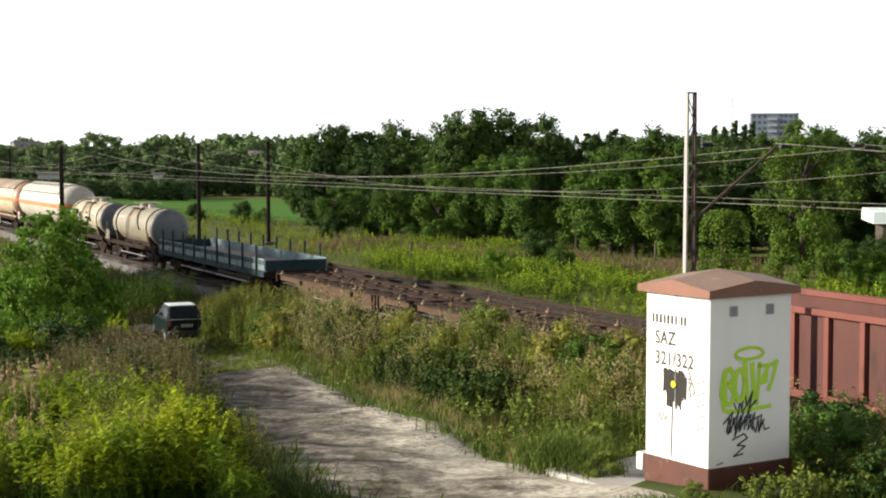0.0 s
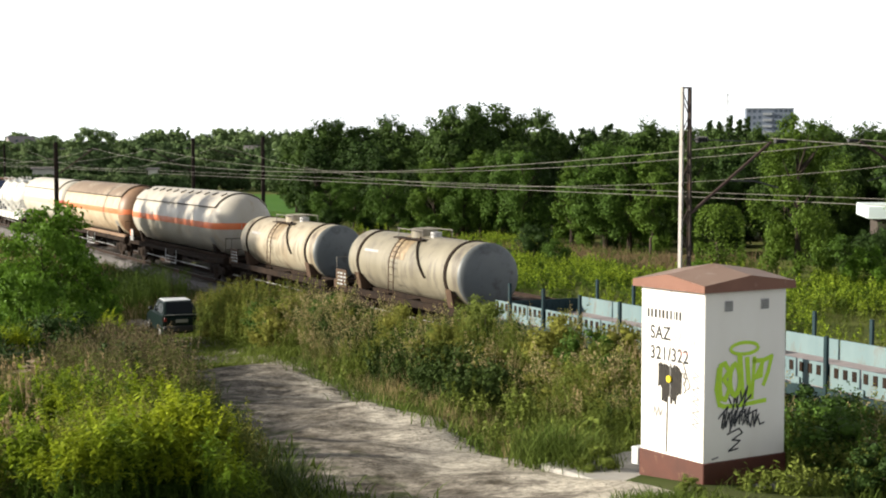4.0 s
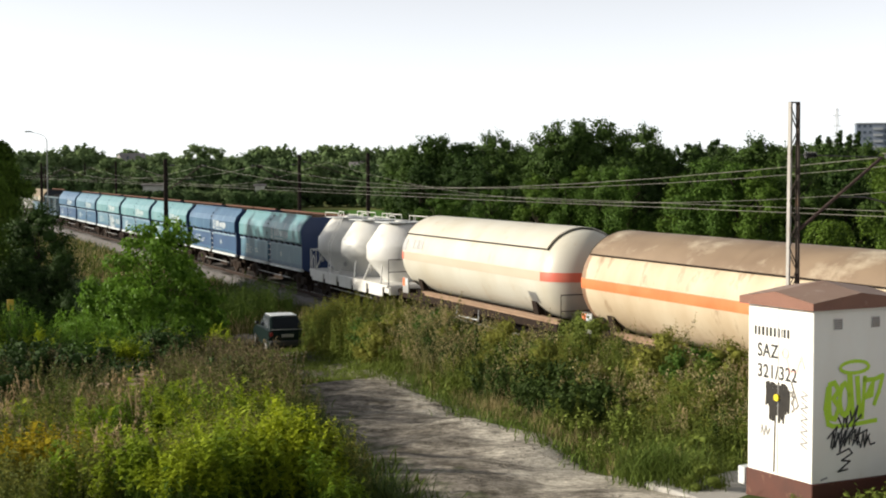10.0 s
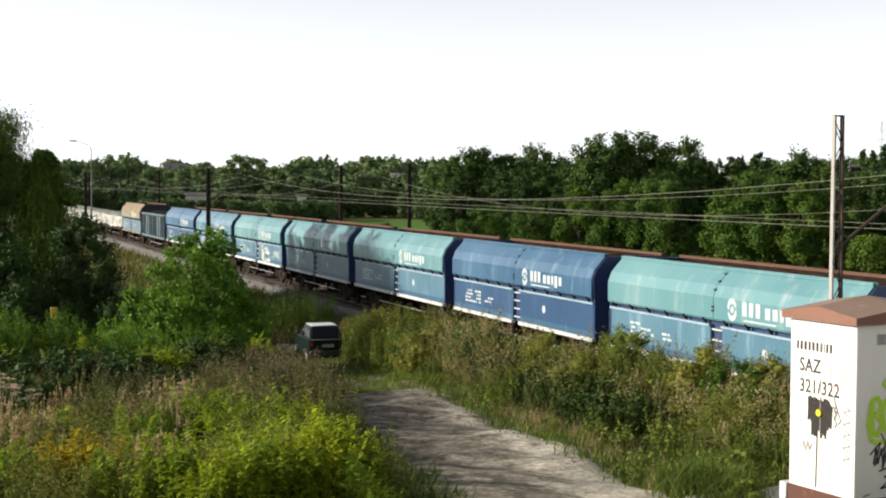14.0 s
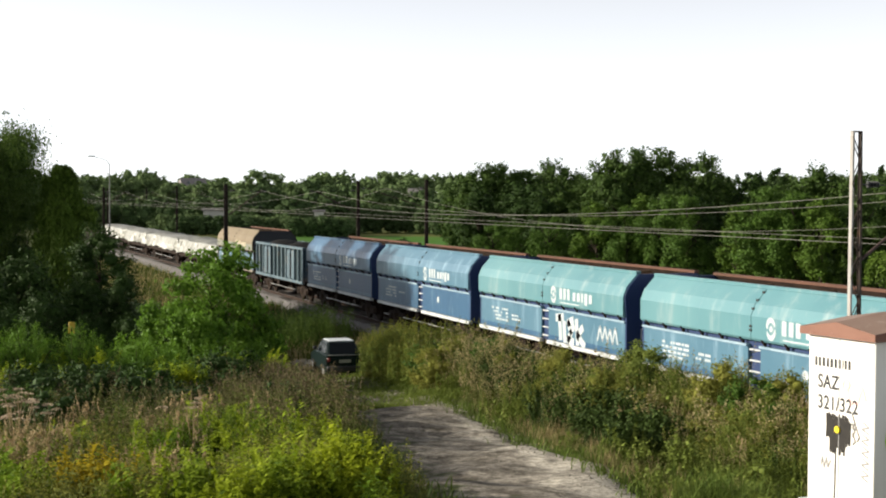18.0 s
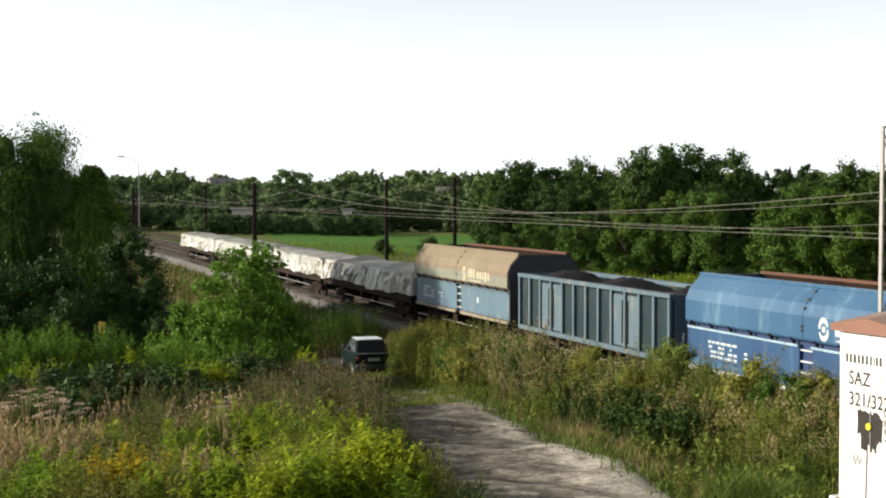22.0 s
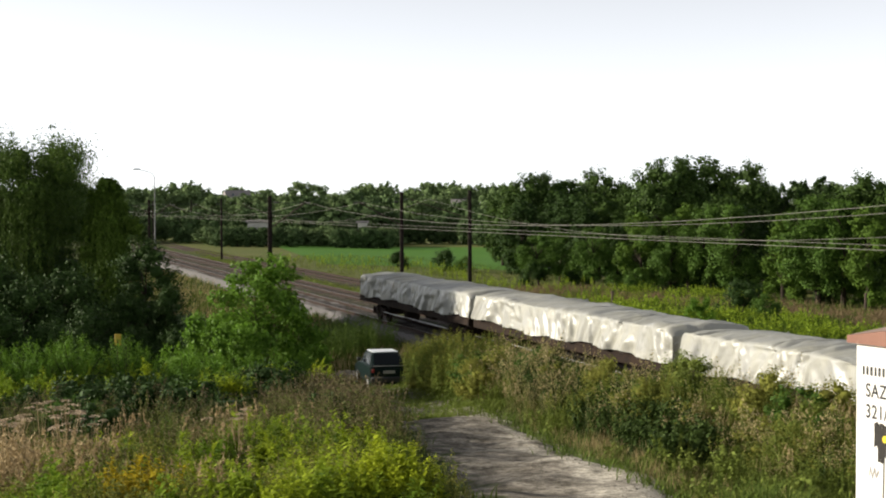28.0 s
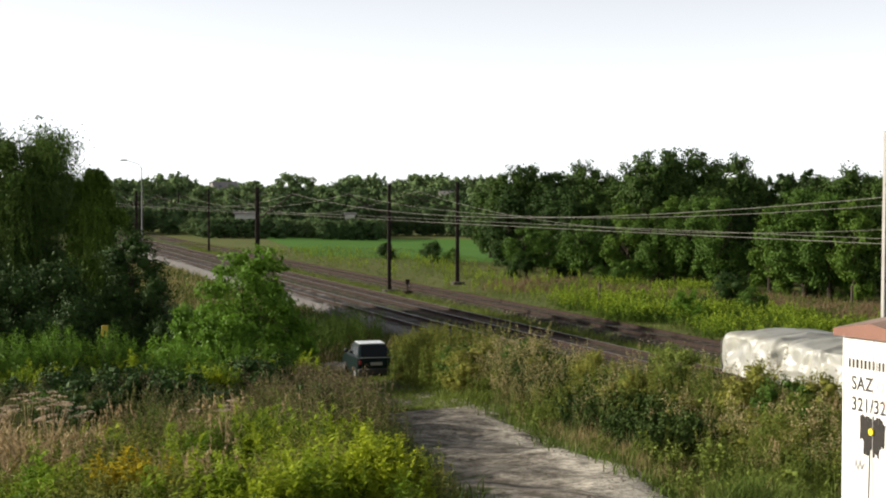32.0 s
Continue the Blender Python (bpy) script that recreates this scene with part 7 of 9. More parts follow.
def willow(x, y, height, radius, seed, leaf=M_LEAF["willow"], shape=2.0):
    r = np.random.default_rng(seed)
    t = thing("willow_tree", pose(x, y, land_at(x, y)), "large weeping willow with hanging branches", "tree")
    part("trunk", limb_mesh(height, 0.34, r, 14, radius * 0.7), M_BARK, t)
    # domed boughs, and curtains of thin branches that hang from them
    c, rb = boughs_of(r, 36, radius, height, 0.34, shape, 0.32, 0.98)
    top = crown_of(r, c, rb, 27000, 0.080, 0.42, 8, 1.5, 0.4)
    part("crown", top, leaf, t)
    strands = []
    for q, s in zip(c, rb):
        a0 = math.atan2(q[1], q[0])
        for k in range(42):
            a = r.uniform(0, 6.28) if r.random() < 0.35 else a0 + r.normal(0, 0.9)
            e = s * math.sqrt(r.uniform(0.3, 1.15))
            x0, y0, z0 = q[0] + e * math.cos(a), q[1] + e * math.sin(a), q[2] + s * r.uniform(-0.6, 0.5)
            ln = min(z0 - 0.5, r.uniform(0.9, 4.6) * (1.2 if q[2] < height * 0.7 else 0.7))
            m = max(3, int(ln / 0.085))
            u = np.linspace(0, 1, m)
            strands.append(np.stack([x0 + math.cos(a) * 0.25 * u + r.normal(0, 0.035, m), y0 + math.sin(a) * 0.25 * u + r.normal(0, 0.035, m), z0 - ln * u], 1))
    p = np.concatenate(strands)
    out = unit(np.stack([p[:, 0], p[:, 1], np.full(len(p), 0.01)], 1))
    me = quads("hanging_foliage", leaf_quads(p, out, 0.075, r, 4.0, 0.22), faces_for(len(p)))
    tagged(part("hanging_foliage", me, leaf, t, "curtain of thin hanging branches"), kind="stuff")
    # inside of the crown, its shade put in by a darker leaf colour
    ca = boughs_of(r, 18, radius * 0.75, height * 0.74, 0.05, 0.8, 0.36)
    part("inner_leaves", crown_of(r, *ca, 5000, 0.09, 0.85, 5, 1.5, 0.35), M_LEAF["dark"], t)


willow(*polar(1.75, 72), 10.0, 4.4, 8)
willow(*polar(4.75, 68.5), 8.0, 1.25, 5, M_LEAF["olive"], 1.1)
for x, y, h, k in ((-3.2, 76, 9.4, "dense_b"), (-5.5, 80, 9.9, "dense_a"), (-9, 70, 8.4, "dense_b")):
    tree(k, x, y, h, "tall dark tree beside the willow", group="trees beside the willow", turn=rng.uniform(0, 6.28))
for x, y, h in ((-12.0, 78.5, 16.0), (-13.0, 82.0, 17.2), (-12.5, 85.5, 17.2), (-12.0, 89.0, 16.8), (-12.5, 92.0, 16.0), (-10.0, 66.0, 9.5)):
    tree("dense_b", x, y, h, "tall dark leafy tree on the bank", group="trees beside the willow", wide=0.8, turn=rng.uniform(0, 6.28))

# ---- ground plants ----
M_GRASS = mat("green_grass", (0.060, 0.088, 0.015), 0.8, other=(0.098, 0.110, 0.024), spec=0.1, size=2.0, island=0.3, trans=0.3)
M_DRY = mat("dry_grass", (0.34, 0.27, 0.135), 0.85, spec=0.1, other=(0.23, 0.185, 0.085), size=1.6, island=0.3, trans=0.25)
M_WEED = mat("weed_leaf", (0.105, 0.148, 0.022), 0.7, other=(0.155, 0.185, 0.036), spec=0.15, size=1.5, island=0.3, trans=0.25)
# dark weed green, which also stands in for shade among the plants
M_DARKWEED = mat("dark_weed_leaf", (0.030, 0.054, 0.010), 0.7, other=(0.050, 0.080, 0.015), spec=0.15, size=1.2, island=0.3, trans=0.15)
M_MUGWORT = mat("mugwort_leaf", (0.088, 0.112, 0.026), 0.8, other=(0.125, 0.142, 0.036), spec=0.1, size=1.3, island=0.3, trans=0.2)
M_MUGTOP = mat("mugwort_seed", (0.17, 0.135, 0.075), 0.85, other=(0.125, 0.105, 0.05), spec=0.1, size=1.0, island=0.3, trans=0.15)
M_TANTOP = mat("tan_fluffy_seed", (0.42, 0.34, 0.185), 0.85, other=(0.25, 0.21, 0.09), spec=0.1, size=1.0, island=0.3, trans=0.2)
M_CLOVER = mat("sweet_clover_leaf", (0.155, 0.170, 0.032), 0.75, other=(0.215, 0.210, 0.042), spec=0.1, size=0.9, island=0.3, trans=0.3)
M_PURPLE = mat("brown_seeded_dock", (0.098, 0.074, 0.042), 0.85, other=(0.14, 0.115, 0.062), spec=0.1, size=0.8, island=0.3, trans=0.1)
M_YELLOW = mat("goldenrod_flower", (0.40, 0.30, 0.012), 0.8, other=(0.31, 0.26, 0.014), spec=0.1, size=0.6, island=0.2, trans=0.2)
M_LIME = mat("goldenrod_bud", (0.305, 0.36, 0.016), 0.75, other=(0.12, 0.205, 0.014), spec=0.15, size=1.3, sharp=0.16, island=0.15, trans=0.3)
M_FARLIME = mat("meadow_goldenrod_bud", (0.25, 0.33, 0.026), 0.75, other=(0.185, 0.27, 0.024), spec=0.12, size=1.5, island=0.2, trans=0.3)
M_LIMELEAF = mat("goldenrod_stem_leaf", (0.078, 0.132, 0.014), 0.7, other=(0.046, 0.086, 0.011), spec=0.1, size=0.8, island=0.3, trans=0.3)
M_LUSH = mat("lush_grass", (0.068, 0.112, 0.017), 0.75, spec=0.12, other=(0.112, 0.145, 0.030), size=1.2, island=0.3, trans=0.3)
# paler copy of lush_grass with sunlight put into its colour
M_LUSHPALE = mat("sunlit_short_grass", (0.115, 0.165, 0.026), 0.75, spec=0.12, other=(0.155, 0.19, 0.04), size=1.2, island=0.3, trans=0.3)
M_LUSHLEAF = mat("lush_weed_leaf", (0.062, 0.108, 0.015), 0.7, spec=0.12, other=(0.095, 0.145, 0.024), size=1.0, island=0.3, trans=0.25)
M_REDDRY = mat("reddish_dry_grass", (0.30, 0.20, 0.105), 0.85, spec=0.1, other=(0.22, 0.155, 0.075), size=1.5, island=0.3, trans=0.25)
M_PINKDRY = mat("pinkish_dry_grass", (0.215, 0.150, 0.088), 0.85, spec=0.1, other=(0.15, 0.125, 0.058), size=2.5, island=0.3, trans=0.25)
M_SEED = mat("seed_head", (0.42, 0.315, 0.165), 0.85, other=(0.27, 0.20, 0.10), size=0.5, island=0.3, trans=0.25)
M_UMBEL = mat("pale_umbel", (0.50, 0.40, 0.29), 0.9, other=(0.36, 0.27, 0.18), size=0.1, spec=0.1)


class Plant:
    """Collects the leaf pieces of one small plant, with a material number for each."""

    def __init__(self):
        self.v, self.f, self.m = [], [], []

    def add(self, q, k):
        b = len(self.v)
        self.v.extend(tuple(c) for c in q)
        self.f.extend(tuple(b + 4 * i + j for j in range(4)) for i in range(len(q) // 4))
        self.m.extend([k] * (len(q) // 4))

    def blade(self, r, o, a, h, bend, width, k):
        side = np.array([-math.sin(a), math.cos(a)]) * width
        b = np.array([math.cos(a), math.sin(a)]) * bend * h
        rows = []
        for s, w in ((0, 1), (0.45, 0.85), (0.8, 0.5), (1.0, 0.08)):
            c = o + b * s ** 2
            rows.append([(c[0] + side[0] * w * q, c[1] + side[1] * w * q, h * (s - 0.12 * s * s)) for q in (-1, 1)])
        for p, q in zip(rows, rows[1:]):
            self.add([p[0], p[1], q[1], q[0]], k)

    def done(self):
        return np.array(self.v), np.array(self.f), np.array(self.m)


def blade_template(r, n, h, spread, width, bend):
    """n curved blades, three quads each."""
    t = Plant()
    for k in range(n):
        t.blade(r, r.normal(0, spread, 2), r.uniform(0, 6.28), h * r.uniform(0.55, 1.1), bend * r.uniform(0.3, 1.2), width, 0)
    return t.done()


def herb_template(r, h, stems, n_leaf, leaf, aspect, tops, top, spread=0.10, taper=0.7, top_from=0.72, top_wide=0.05):
    """Upright stems with narrow leaves and a spire of small seeds or buds; 0 leaf, 1 top."""
    t = Plant()
    for s in range(stems):
        o, lean, hh = r.normal(0, spread, 2), r.normal(0, 0.13, 2), h * r.uniform(0.7, 1.08)
        t.blade(r, o, r.uniform(0, 6.28), hh, 0.05, 0.006, 0)
        u = r.uniform(0.08, 0.95, n_leaf)
        a = r.uniform(0, 6.28, n_leaf)
        rad = leaf * (1.1 - taper * u)
        p = np.stack([o[0] + lean[0] * u * u + rad * np.cos(a), o[1] + lean[1] * u * u + rad * np.sin(a), hh * u], 1)
        t.add(leaf_quads(p, np.stack([np.cos(a), np.sin(a), np.full(n_leaf, 0.8)], 1), leaf, r, -0.3, aspect, 0.4), 0)
        if tops:
            u = r.uniform(top_from, 1.04, tops)
            a = r.uniform(0, 6.28, tops)
            rad = top_wide * (1.15 - u) / (1.15 - top_from) * r.uniform(0.3, 1.2, tops)
            p = np.stack([o[0] + lean[0] * u * u + rad * np.cos(a), o[1] + lean[1] * u * u + rad * np.sin(a), hh * u], 1)
            t.add(leaf_quads(p, r.normal(size=(tops, 3)), top, r, -1.0, 0.5), 1)
    return t.done()


def plume_template(r, h, stems, twigs, bits, bit, leaves):
    """Goldenrod: leafy stems whose tops arch over in feathers of tiny flowers; 0 leaf, 1 flower."""
    t = Plant()
    for s in range(stems):
        o, hh, lean = r.normal(0, 0.09, 2), h * r.uniform(0.75, 1.08), r.normal(0, 0.12, 2)
        t.blade(r, o, r.uniform(0, 6.28), hh * 0.9, 0.03, 0.006, 0)
        u = r.uniform(0.12, 0.85, leaves)
        a = r.uniform(0, 6.28, leaves)
        p = np.stack([o[0] + lean[0] * u * u + 0.045 * np.cos(a), o[1] + lean[1] * u * u + 0.045 * np.sin(a), hh * u], 1)
        t.add(leaf_quads(p, np.stack([np.cos(a), np.sin(a), np.full(leaves, 0.7)], 1), 0.048, r, -0.3, 0.15, 0.4), 0)
        bow = r.uniform(0, 6.28)
        for k in range(twigs):
            f = k / (twigs - 1)
            a0 = bow + r.normal(0, 1.1)
            z0, ln = hh * (0.66 + 0.31 * f), 0.25 * (1.05 - 0.75 * f) * r.uniform(0.7, 1.2)
            uu = z0 / hh
            c0 = np.array([o[0] + lean[0] * uu * uu, o[1] + lean[1] * uu * uu, z0])
            out, side = np.array([math.cos(a0), math.sin(a0), 0]), np.array([-math.sin(a0), math.cos(a0), 0])
            rows = []
            for q, wd in ((0, 0.35), (0.4, 1), (0.75, 0.8), (1.0, 0.1)):
                c = c0 + out * ln * q + np.array([0, 0, ln * (1.0 * q - 0.75 * q * q)])
                rows.append([c - side * 0.024 * wd, c + side * 0.024 * wd])
            for g, h_ in zip(rows, rows[1:]):
                t.add([g[0], g[1], h_[1], h_[0]], 1)
            q = r.uniform(0.1, 1, bits)
            p = c0 + out * (ln * q)[:, None] + np.array([0, 0, 1]) * (ln * (1.0 * q - 0.75 * q * q))[:, None] + r.normal(0, 0.014, (bits, 3))
            t.add(leaf_quads(p, np.tile([0, 0, 1.0], (bits, 1)), bit, r, 0, 0.6), 1)
    return t.done()


def reed_template(r, h, stems, bits):
    """Dry feather grass: thin stalks with a pale seed spike, and fallen blades; 0 blade, 1 seed."""
    t = Plant()
    for s in range(stems):
        o, lean, hh = r.normal(0, 0.13, 2), r.normal(0, 0.10, 2), h * r.uniform(0.75, 1.1)
        a = math.atan2(lean[1], lean[0])
        t.blade(r, o, a, hh, math.hypot(*lean) / hh, 0.0045, 1)
        u = r.uniform(0.70, 1.0, bits)
        p = np.stack([o[0] + lean[0] * u * u, o[1] + lean[1] * u * u, hh * (u - 0.12 * u * u)], 1) + r.normal(0, 0.012, (bits, 3))
        t.add(leaf_quads(p, r.normal(size=(bits, 3)), 0.030, r, -4.0, 0.3), 1)
        for k in range(3):
            t.blade(r, o + r.normal(0, 0.05, 2), r.uniform(0, 6.28), hh * r.uniform(0.4, 0.75), r.uniform(0.2, 0.9), 0.006, 0)
    return t.done()


def scatter(name, templates, pts, scale, mats, label, category, seed, sink=0.03):
    """Many small plants as one object: each template turned, sized and set on the land. A third column of pts is a size of its own."""
    r = np.random.default_rng(seed)
    V, Fc, Mi, base = [], [], [], 0
    which = r.integers(0, len(templates), len(pts))
    for k, tp in enumerate(templates):
        sel = pts[which == k]
        if not len(sel):
            continue
        v, f = tp[0], tp[1]
        mi = tp[2] if len(tp) > 2 else np.zeros(len(f), int)
        n = len(sel)
        a = r.uniform(0, 6.28, n)
        s = np.interp(r.uniform(0, 1, n), (0, 1), scale)
        if sel.shape[1] > 2:
            s = s * sel[:, 2]
        c, sn = np.cos(a), np.sin(a)
        x = (v[None, :, 0] * c[:, None] - v[None, :, 1] * sn[:, None]) * s[:, None] + sel[:, 0:1]
        y = (v[None, :, 0] * sn[:, None] + v[None, :, 1] * c[:, None]) * s[:, None] + sel[:, 1:2]
        z = v[None, :, 2] * s[:, None] + land(sel[:, 0], sel[:, 1])[:, None] - sink
        V.append(np.stack([x, y, z], -1).reshape(-1, 3))
        Fc.append((f[None] + (np.arange(n) * len(v))[:, None, None] + base).reshape(-1, 4))
        Mi.append(np.tile(mi, n))
        base += n * len(v)
    me = quads(name, np.concatenate(V), np.concatenate(Fc), np.concatenate(Mi))
    for m_ in mats:
        me.materials.append(m_)
    ob = new(name, me)
    return tagged(ob, label, category, kind="stuff")


def allowed(p, road=1.55, x_max=18.0):
    """Keeps the track, the cabinet and the parked car free of plants."""
    d = np.hypot(p[:, 0], p[:, 1])
    half = np.interp(d, (20, 30, 38, 42, 48, 60), (road + 0.25, road + 0.1, road, road * 0.8, road * 0.66, road * 0.75))
    keep = (off_road(p[:, :2]) > half) & (p[:, 0] < x_max)
    lx, ly = p[:, 0] - CAB[0], p[:, 1] - CAB[1]
    keep &= ~((lx > -1.1) & (lx < 1.8) & (ly > -0.4) & (ly < 2.5))
    az = np.degrees(np.arctan2(p[:, 0], p[:, 1]))
    keep &= ~((az > 29.5) & (d < 18.5) & (p[:, 0] < CAB[0] + 1.5))
    keep &= ~((az > 13.7) & (az < 16.1) & (d > 41) & (d < 58))
    keep &= ~((np.abs(p[:, 0] - 14.35) < 1.1) & (np.abs(p[:, 1] - 52.6) < 2.3))
    return p[keep]


def spread_pts(n, az0, az1, d0, d1, seed, road=1.55, x_max=18.0, clump=0.0, power=1.0):
    r = np.random.default_rng(seed)
    d = d0 + (d1 - d0) * r.uniform(0, 1, n) ** power
    a = np.radians(r.uniform(az0, az1, n))
    p = np.stack([d * np.sin(a), d * np.cos(a)], 1)
    if clump:
        nz = np.sin(p[:, 0] * 1.1 + 2 * np.sin(p[:, 1] * 0.6 + seed)) * np.sin(p[:, 1] * 0.9 + seed)
        p = p[nz > clump - 0.6]
    return allowed(p, road, x_max)


def clumps(n, az0, az1, d0, d1, seed, each, radius, road=2.4, x_max=18.0, edge=0.55):
    """Plants gathered in domed clumps: the middle of a clump stands tallest."""
    r = np.random.default_rng(seed)
    d = r.uniform(d0, d1, n)
    a = np.radians(r.uniform(az0, az1, n))
    size = r.uniform(0.65, 1.25, n)
    out = []
    for x, y, s in zip(d * np.sin(a), d * np.cos(a), size):
        k = int(each * s * s)
        q = np.sqrt(r.uniform(0, 1, k))
        b = r.uniform(0, 6.28, k)
        out.append(np.stack([x + radius * s * q * np.cos(b), y + radius * s * q * np.sin(b), (0.6 + 0.4 * s) * (1 - (1 - edge) * q * q)], 1))
    return allowed(np.concatenate(out), road, x_max)


r0 = np.random.default_rng(77)
GR = [blade_template(r0, 11, 0.62, 0.17, 0.008, 0.85) for k in range(5)]
FARGR = [blade_template(r0, 6, 0.62, 0.20, 0.017, 0.7) for k in range(4)]
LOW = [blade_template(r0, 8, 0.26, 0.17, 0.012, 0.7) for k in range(4)]
DR = [blade_template(r0, 8, 0.95, 0.14, 0.0065, 0.35) for k in range(4)]
GOLD = [plume_template(r0, 1.15, 2, 10, 5, 0.018, 24) for k in range(6)]
MUG = [herb_template(r0, 1.15, 3, 30, 0.038, 0.22, 20, 0.016) for k in range(5)]
FLUFF = [herb_template(r0, 1.15, 3, 26, 0.040, 0.24, 34, 0.018, top_from=0.62, top_wide=0.10) for k in range(5)]
DOCK = [herb_template(r0, 1.05, 3, 18, 0.040, 0.25, 46, 0.020, top_from=0.42, top_wide=0.09) for k in range(4)]
REED = [reed_template(r0, 1.2, 4, 22) for k in range(5)]
LEAFY = [herb_template(r0, 0.9, 4, 34, 0.052, 0.42, 0, 0.02) for k in range(4)]
LOWLEAF = [herb_template(r0, 0.42, 5, 20, 0.042, 0.36, 0, 0.02) for k in range(4)]
FARLIME = [herb_template(r0, 1.1, 3, 11, 0.09, 0.25, 13, 0.05, 0.16, 0.5, 0.6, 0.10) for k in range(4)]

# bank on the left: a floor of grass, then drifts of one plant after another
scatter("bank_grass", GR, spread_pts(4800, -3, 22, 15.5, 48, 1, road=2.3, power=0.8), (0.5, 1.0), [M_GRASS], "tall green grass on the bank", "grass", 1)
# dark blades paint the shaded gaps between the drifts
scatter("bank_shade_grass", GR, np.concatenate([spread_pts(2200, 2, 16, 27, 47, 101, road=1.7), spread_pts(1500, -1, 21, 16, 27, 102, road=1.9)]), (0.5, 1.1), [M_DARKWEED], "bank grass in green darkened for shade", "grass", 101)
scatter("goldenrod", GOLD, np.concatenate([clumps(26, 11.0, 18.0, 14.6, 20, 2, 28, 0.40, 2.9), clumps(12, -1, 11, 15.2, 21, 221, 24, 0.36, 2.1), clumps(24, 4, 17, 19.5, 26, 222, 26, 0.42, 2.6), clumps(8, 7.5, 14.5, 22, 29, 202, 30, 0.5, 2.4)]), (0.85, 1.12), [M_LIMELEAF, M_LIME], "yellow-green goldenrod clumps on the bank", "wildflowers", 2)
gold = [np.stack([polar(az, d)[0] + r0.normal(0, 0.24, 80), polar(az, d)[1] + r0.normal(0, 0.24, 80), r0.uniform(0.75, 1.0, 80)], 1) for az, d in ((5.9, 18.0),)]
scatter("golden_clump", GOLD, np.concatenate(gold), (0.9, 1.1), [M_LIMELEAF, M_YELLOW], "deep yellow goldenrod clump in full flower on the bank", "wildflowers", 3)
scatter("green_herbs", MUG, clumps(46, -1, 19, 16.5, 28, 4, 20, 0.6, 2.6), (0.8, 1.05), [M_LIMELEAF, M_WEED], "feathery green herbs on the bank", "weeds", 4)
scatter("olive_herbs", MUG, np.concatenate([clumps(64, -1.5, 13, 15.2, 23, 211, 20, 0.55, 2.2), clumps(22, 10, 20, 15.2, 21, 212, 14, 0.4, 2.6)]), (0.8, 1.1), [M_MUGWORT, M_CLOVER], "soft olive-green herbs on the bank", "weeds", 211)
scatter("mugwort", MUG, np.concatenate([clumps(60, -2, 14, 20, 34, 5, 18, 0.7, 2.2), clumps(34, 6, 14, 28, 40, 205, 18, 0.7, 1.9)]), (0.8, 1.15), [M_MUGWORT, M_MUGTOP], "grey-green mugwort going to seed on the bank", "weeds", 5)
scatter("feather_grass", REED, np.concatenate([clumps(22, -1, 4.8, 19.5, 26, 6, 18, 0.55, 2.2), clumps(16, 3, 13, 24, 30, 206, 8, 0.4, 2.2), clumps(16, -1, 15, 17.5, 23, 207, 6, 0.25, 2.6)]), (0.85, 1.25), [M_REDDRY, M_SEED], "dry straw-coloured feather grass on the bank", "grass", 6)
scatter("brown_docks", DOCK, np.concatenate([clumps(18, 10.5, 14.0, 33, 39, 7, 15, 0.7, 1.8), clumps(8, 0, 9, 30, 36, 208, 12, 0.6, 2.0)]), (0.9, 1.2), [M_DARKWEED, M_PURPLE], "brown seeded docks on the bank", "weeds", 7)
# the hollow's shade is put into the leaf colour
scatter("dark_weeds", LEAFY, clumps(60, -2, 14.5, 30, 42, 8, 14, 0.8, 1.9), (0.8, 1.2), [M_DARKWEED], "leafy weeds in the hollow, shade put into their colour", "weeds", 8)
scatter("far_goldenrod", GOLD, np.concatenate([clumps(22, 7.6, 12.8, 37, 44, 9, 24, 0.6, 1.8), clumps(12, 0.5, 6.5, 39, 44, 209, 24, 0.6)]), (1.0, 1.3), [M_LIMELEAF, M_LIME], "yellow-green goldenrod before the elder", "wildflowers", 9)

def left_verge(n, y0, y1, near, far, seed):
    r = np.random.default_rng(seed)
    y = r.uniform(y0, y1, n)
    line = np.array(ROAD, float)
    x = np.interp(y, line[:, 1], line[:, 0]) - r.uniform(near, far, n)
    return np.stack([x, y], 1)


scatter("verge_docks", DOCK, left_verge(210, 30, 38.5, 1.9, 3.6, 91), (0.9, 1.25), [M_DARKWEED, M_PURPLE], "brown seeded docks beside the gravel track", "weeds", 91)
scatter("verge_mugwort", MUG, left_verge(380, 24, 39, 2.0, 4.2, 92), (0.8, 1.2), [M_MUGWORT, M_MUGTOP], "grey-green mugwort beside the gravel track", "weeds", 92)
# blade colour darkened as painted shade beside the track
scatter("verge_dark_grass", GR, left_verge(1000, 24, 41, 1.5, 3.2, 93), (0.5, 0.95), [M_DARKWEED], "grass darkened for shade along the gravel track", "grass", 93)

# between the gravel track and the ridge: lush grass, low leaves, dry tufts at the verge
slope = spread_pts(2600, 17, 44, 16.5, 38, 61, road=1.75, power=0.8)
slope = slope[slope[:, 0] < 13.4 + 0.04 * slope[:, 1] + r0.normal(0, 0.5, len(slope))]
scatter("slope_grass", GR, slope, (0.3, 0.6), [M_LUSH], "lush green grass between the track and the ridge", "grass", 61)
scatter("slope_weeds", LOWLEAF, np.concatenate([clumps(150, 18, 36, 18, 38, 62, 18, 0.5, 1.9), clumps(18, 26, 40, 17, 22, 262, 16, 0.5, 1.8)]), (0.7, 1.35), [M_WEED], "low leafy weeds between the track and the ridge", "weeds", 62)
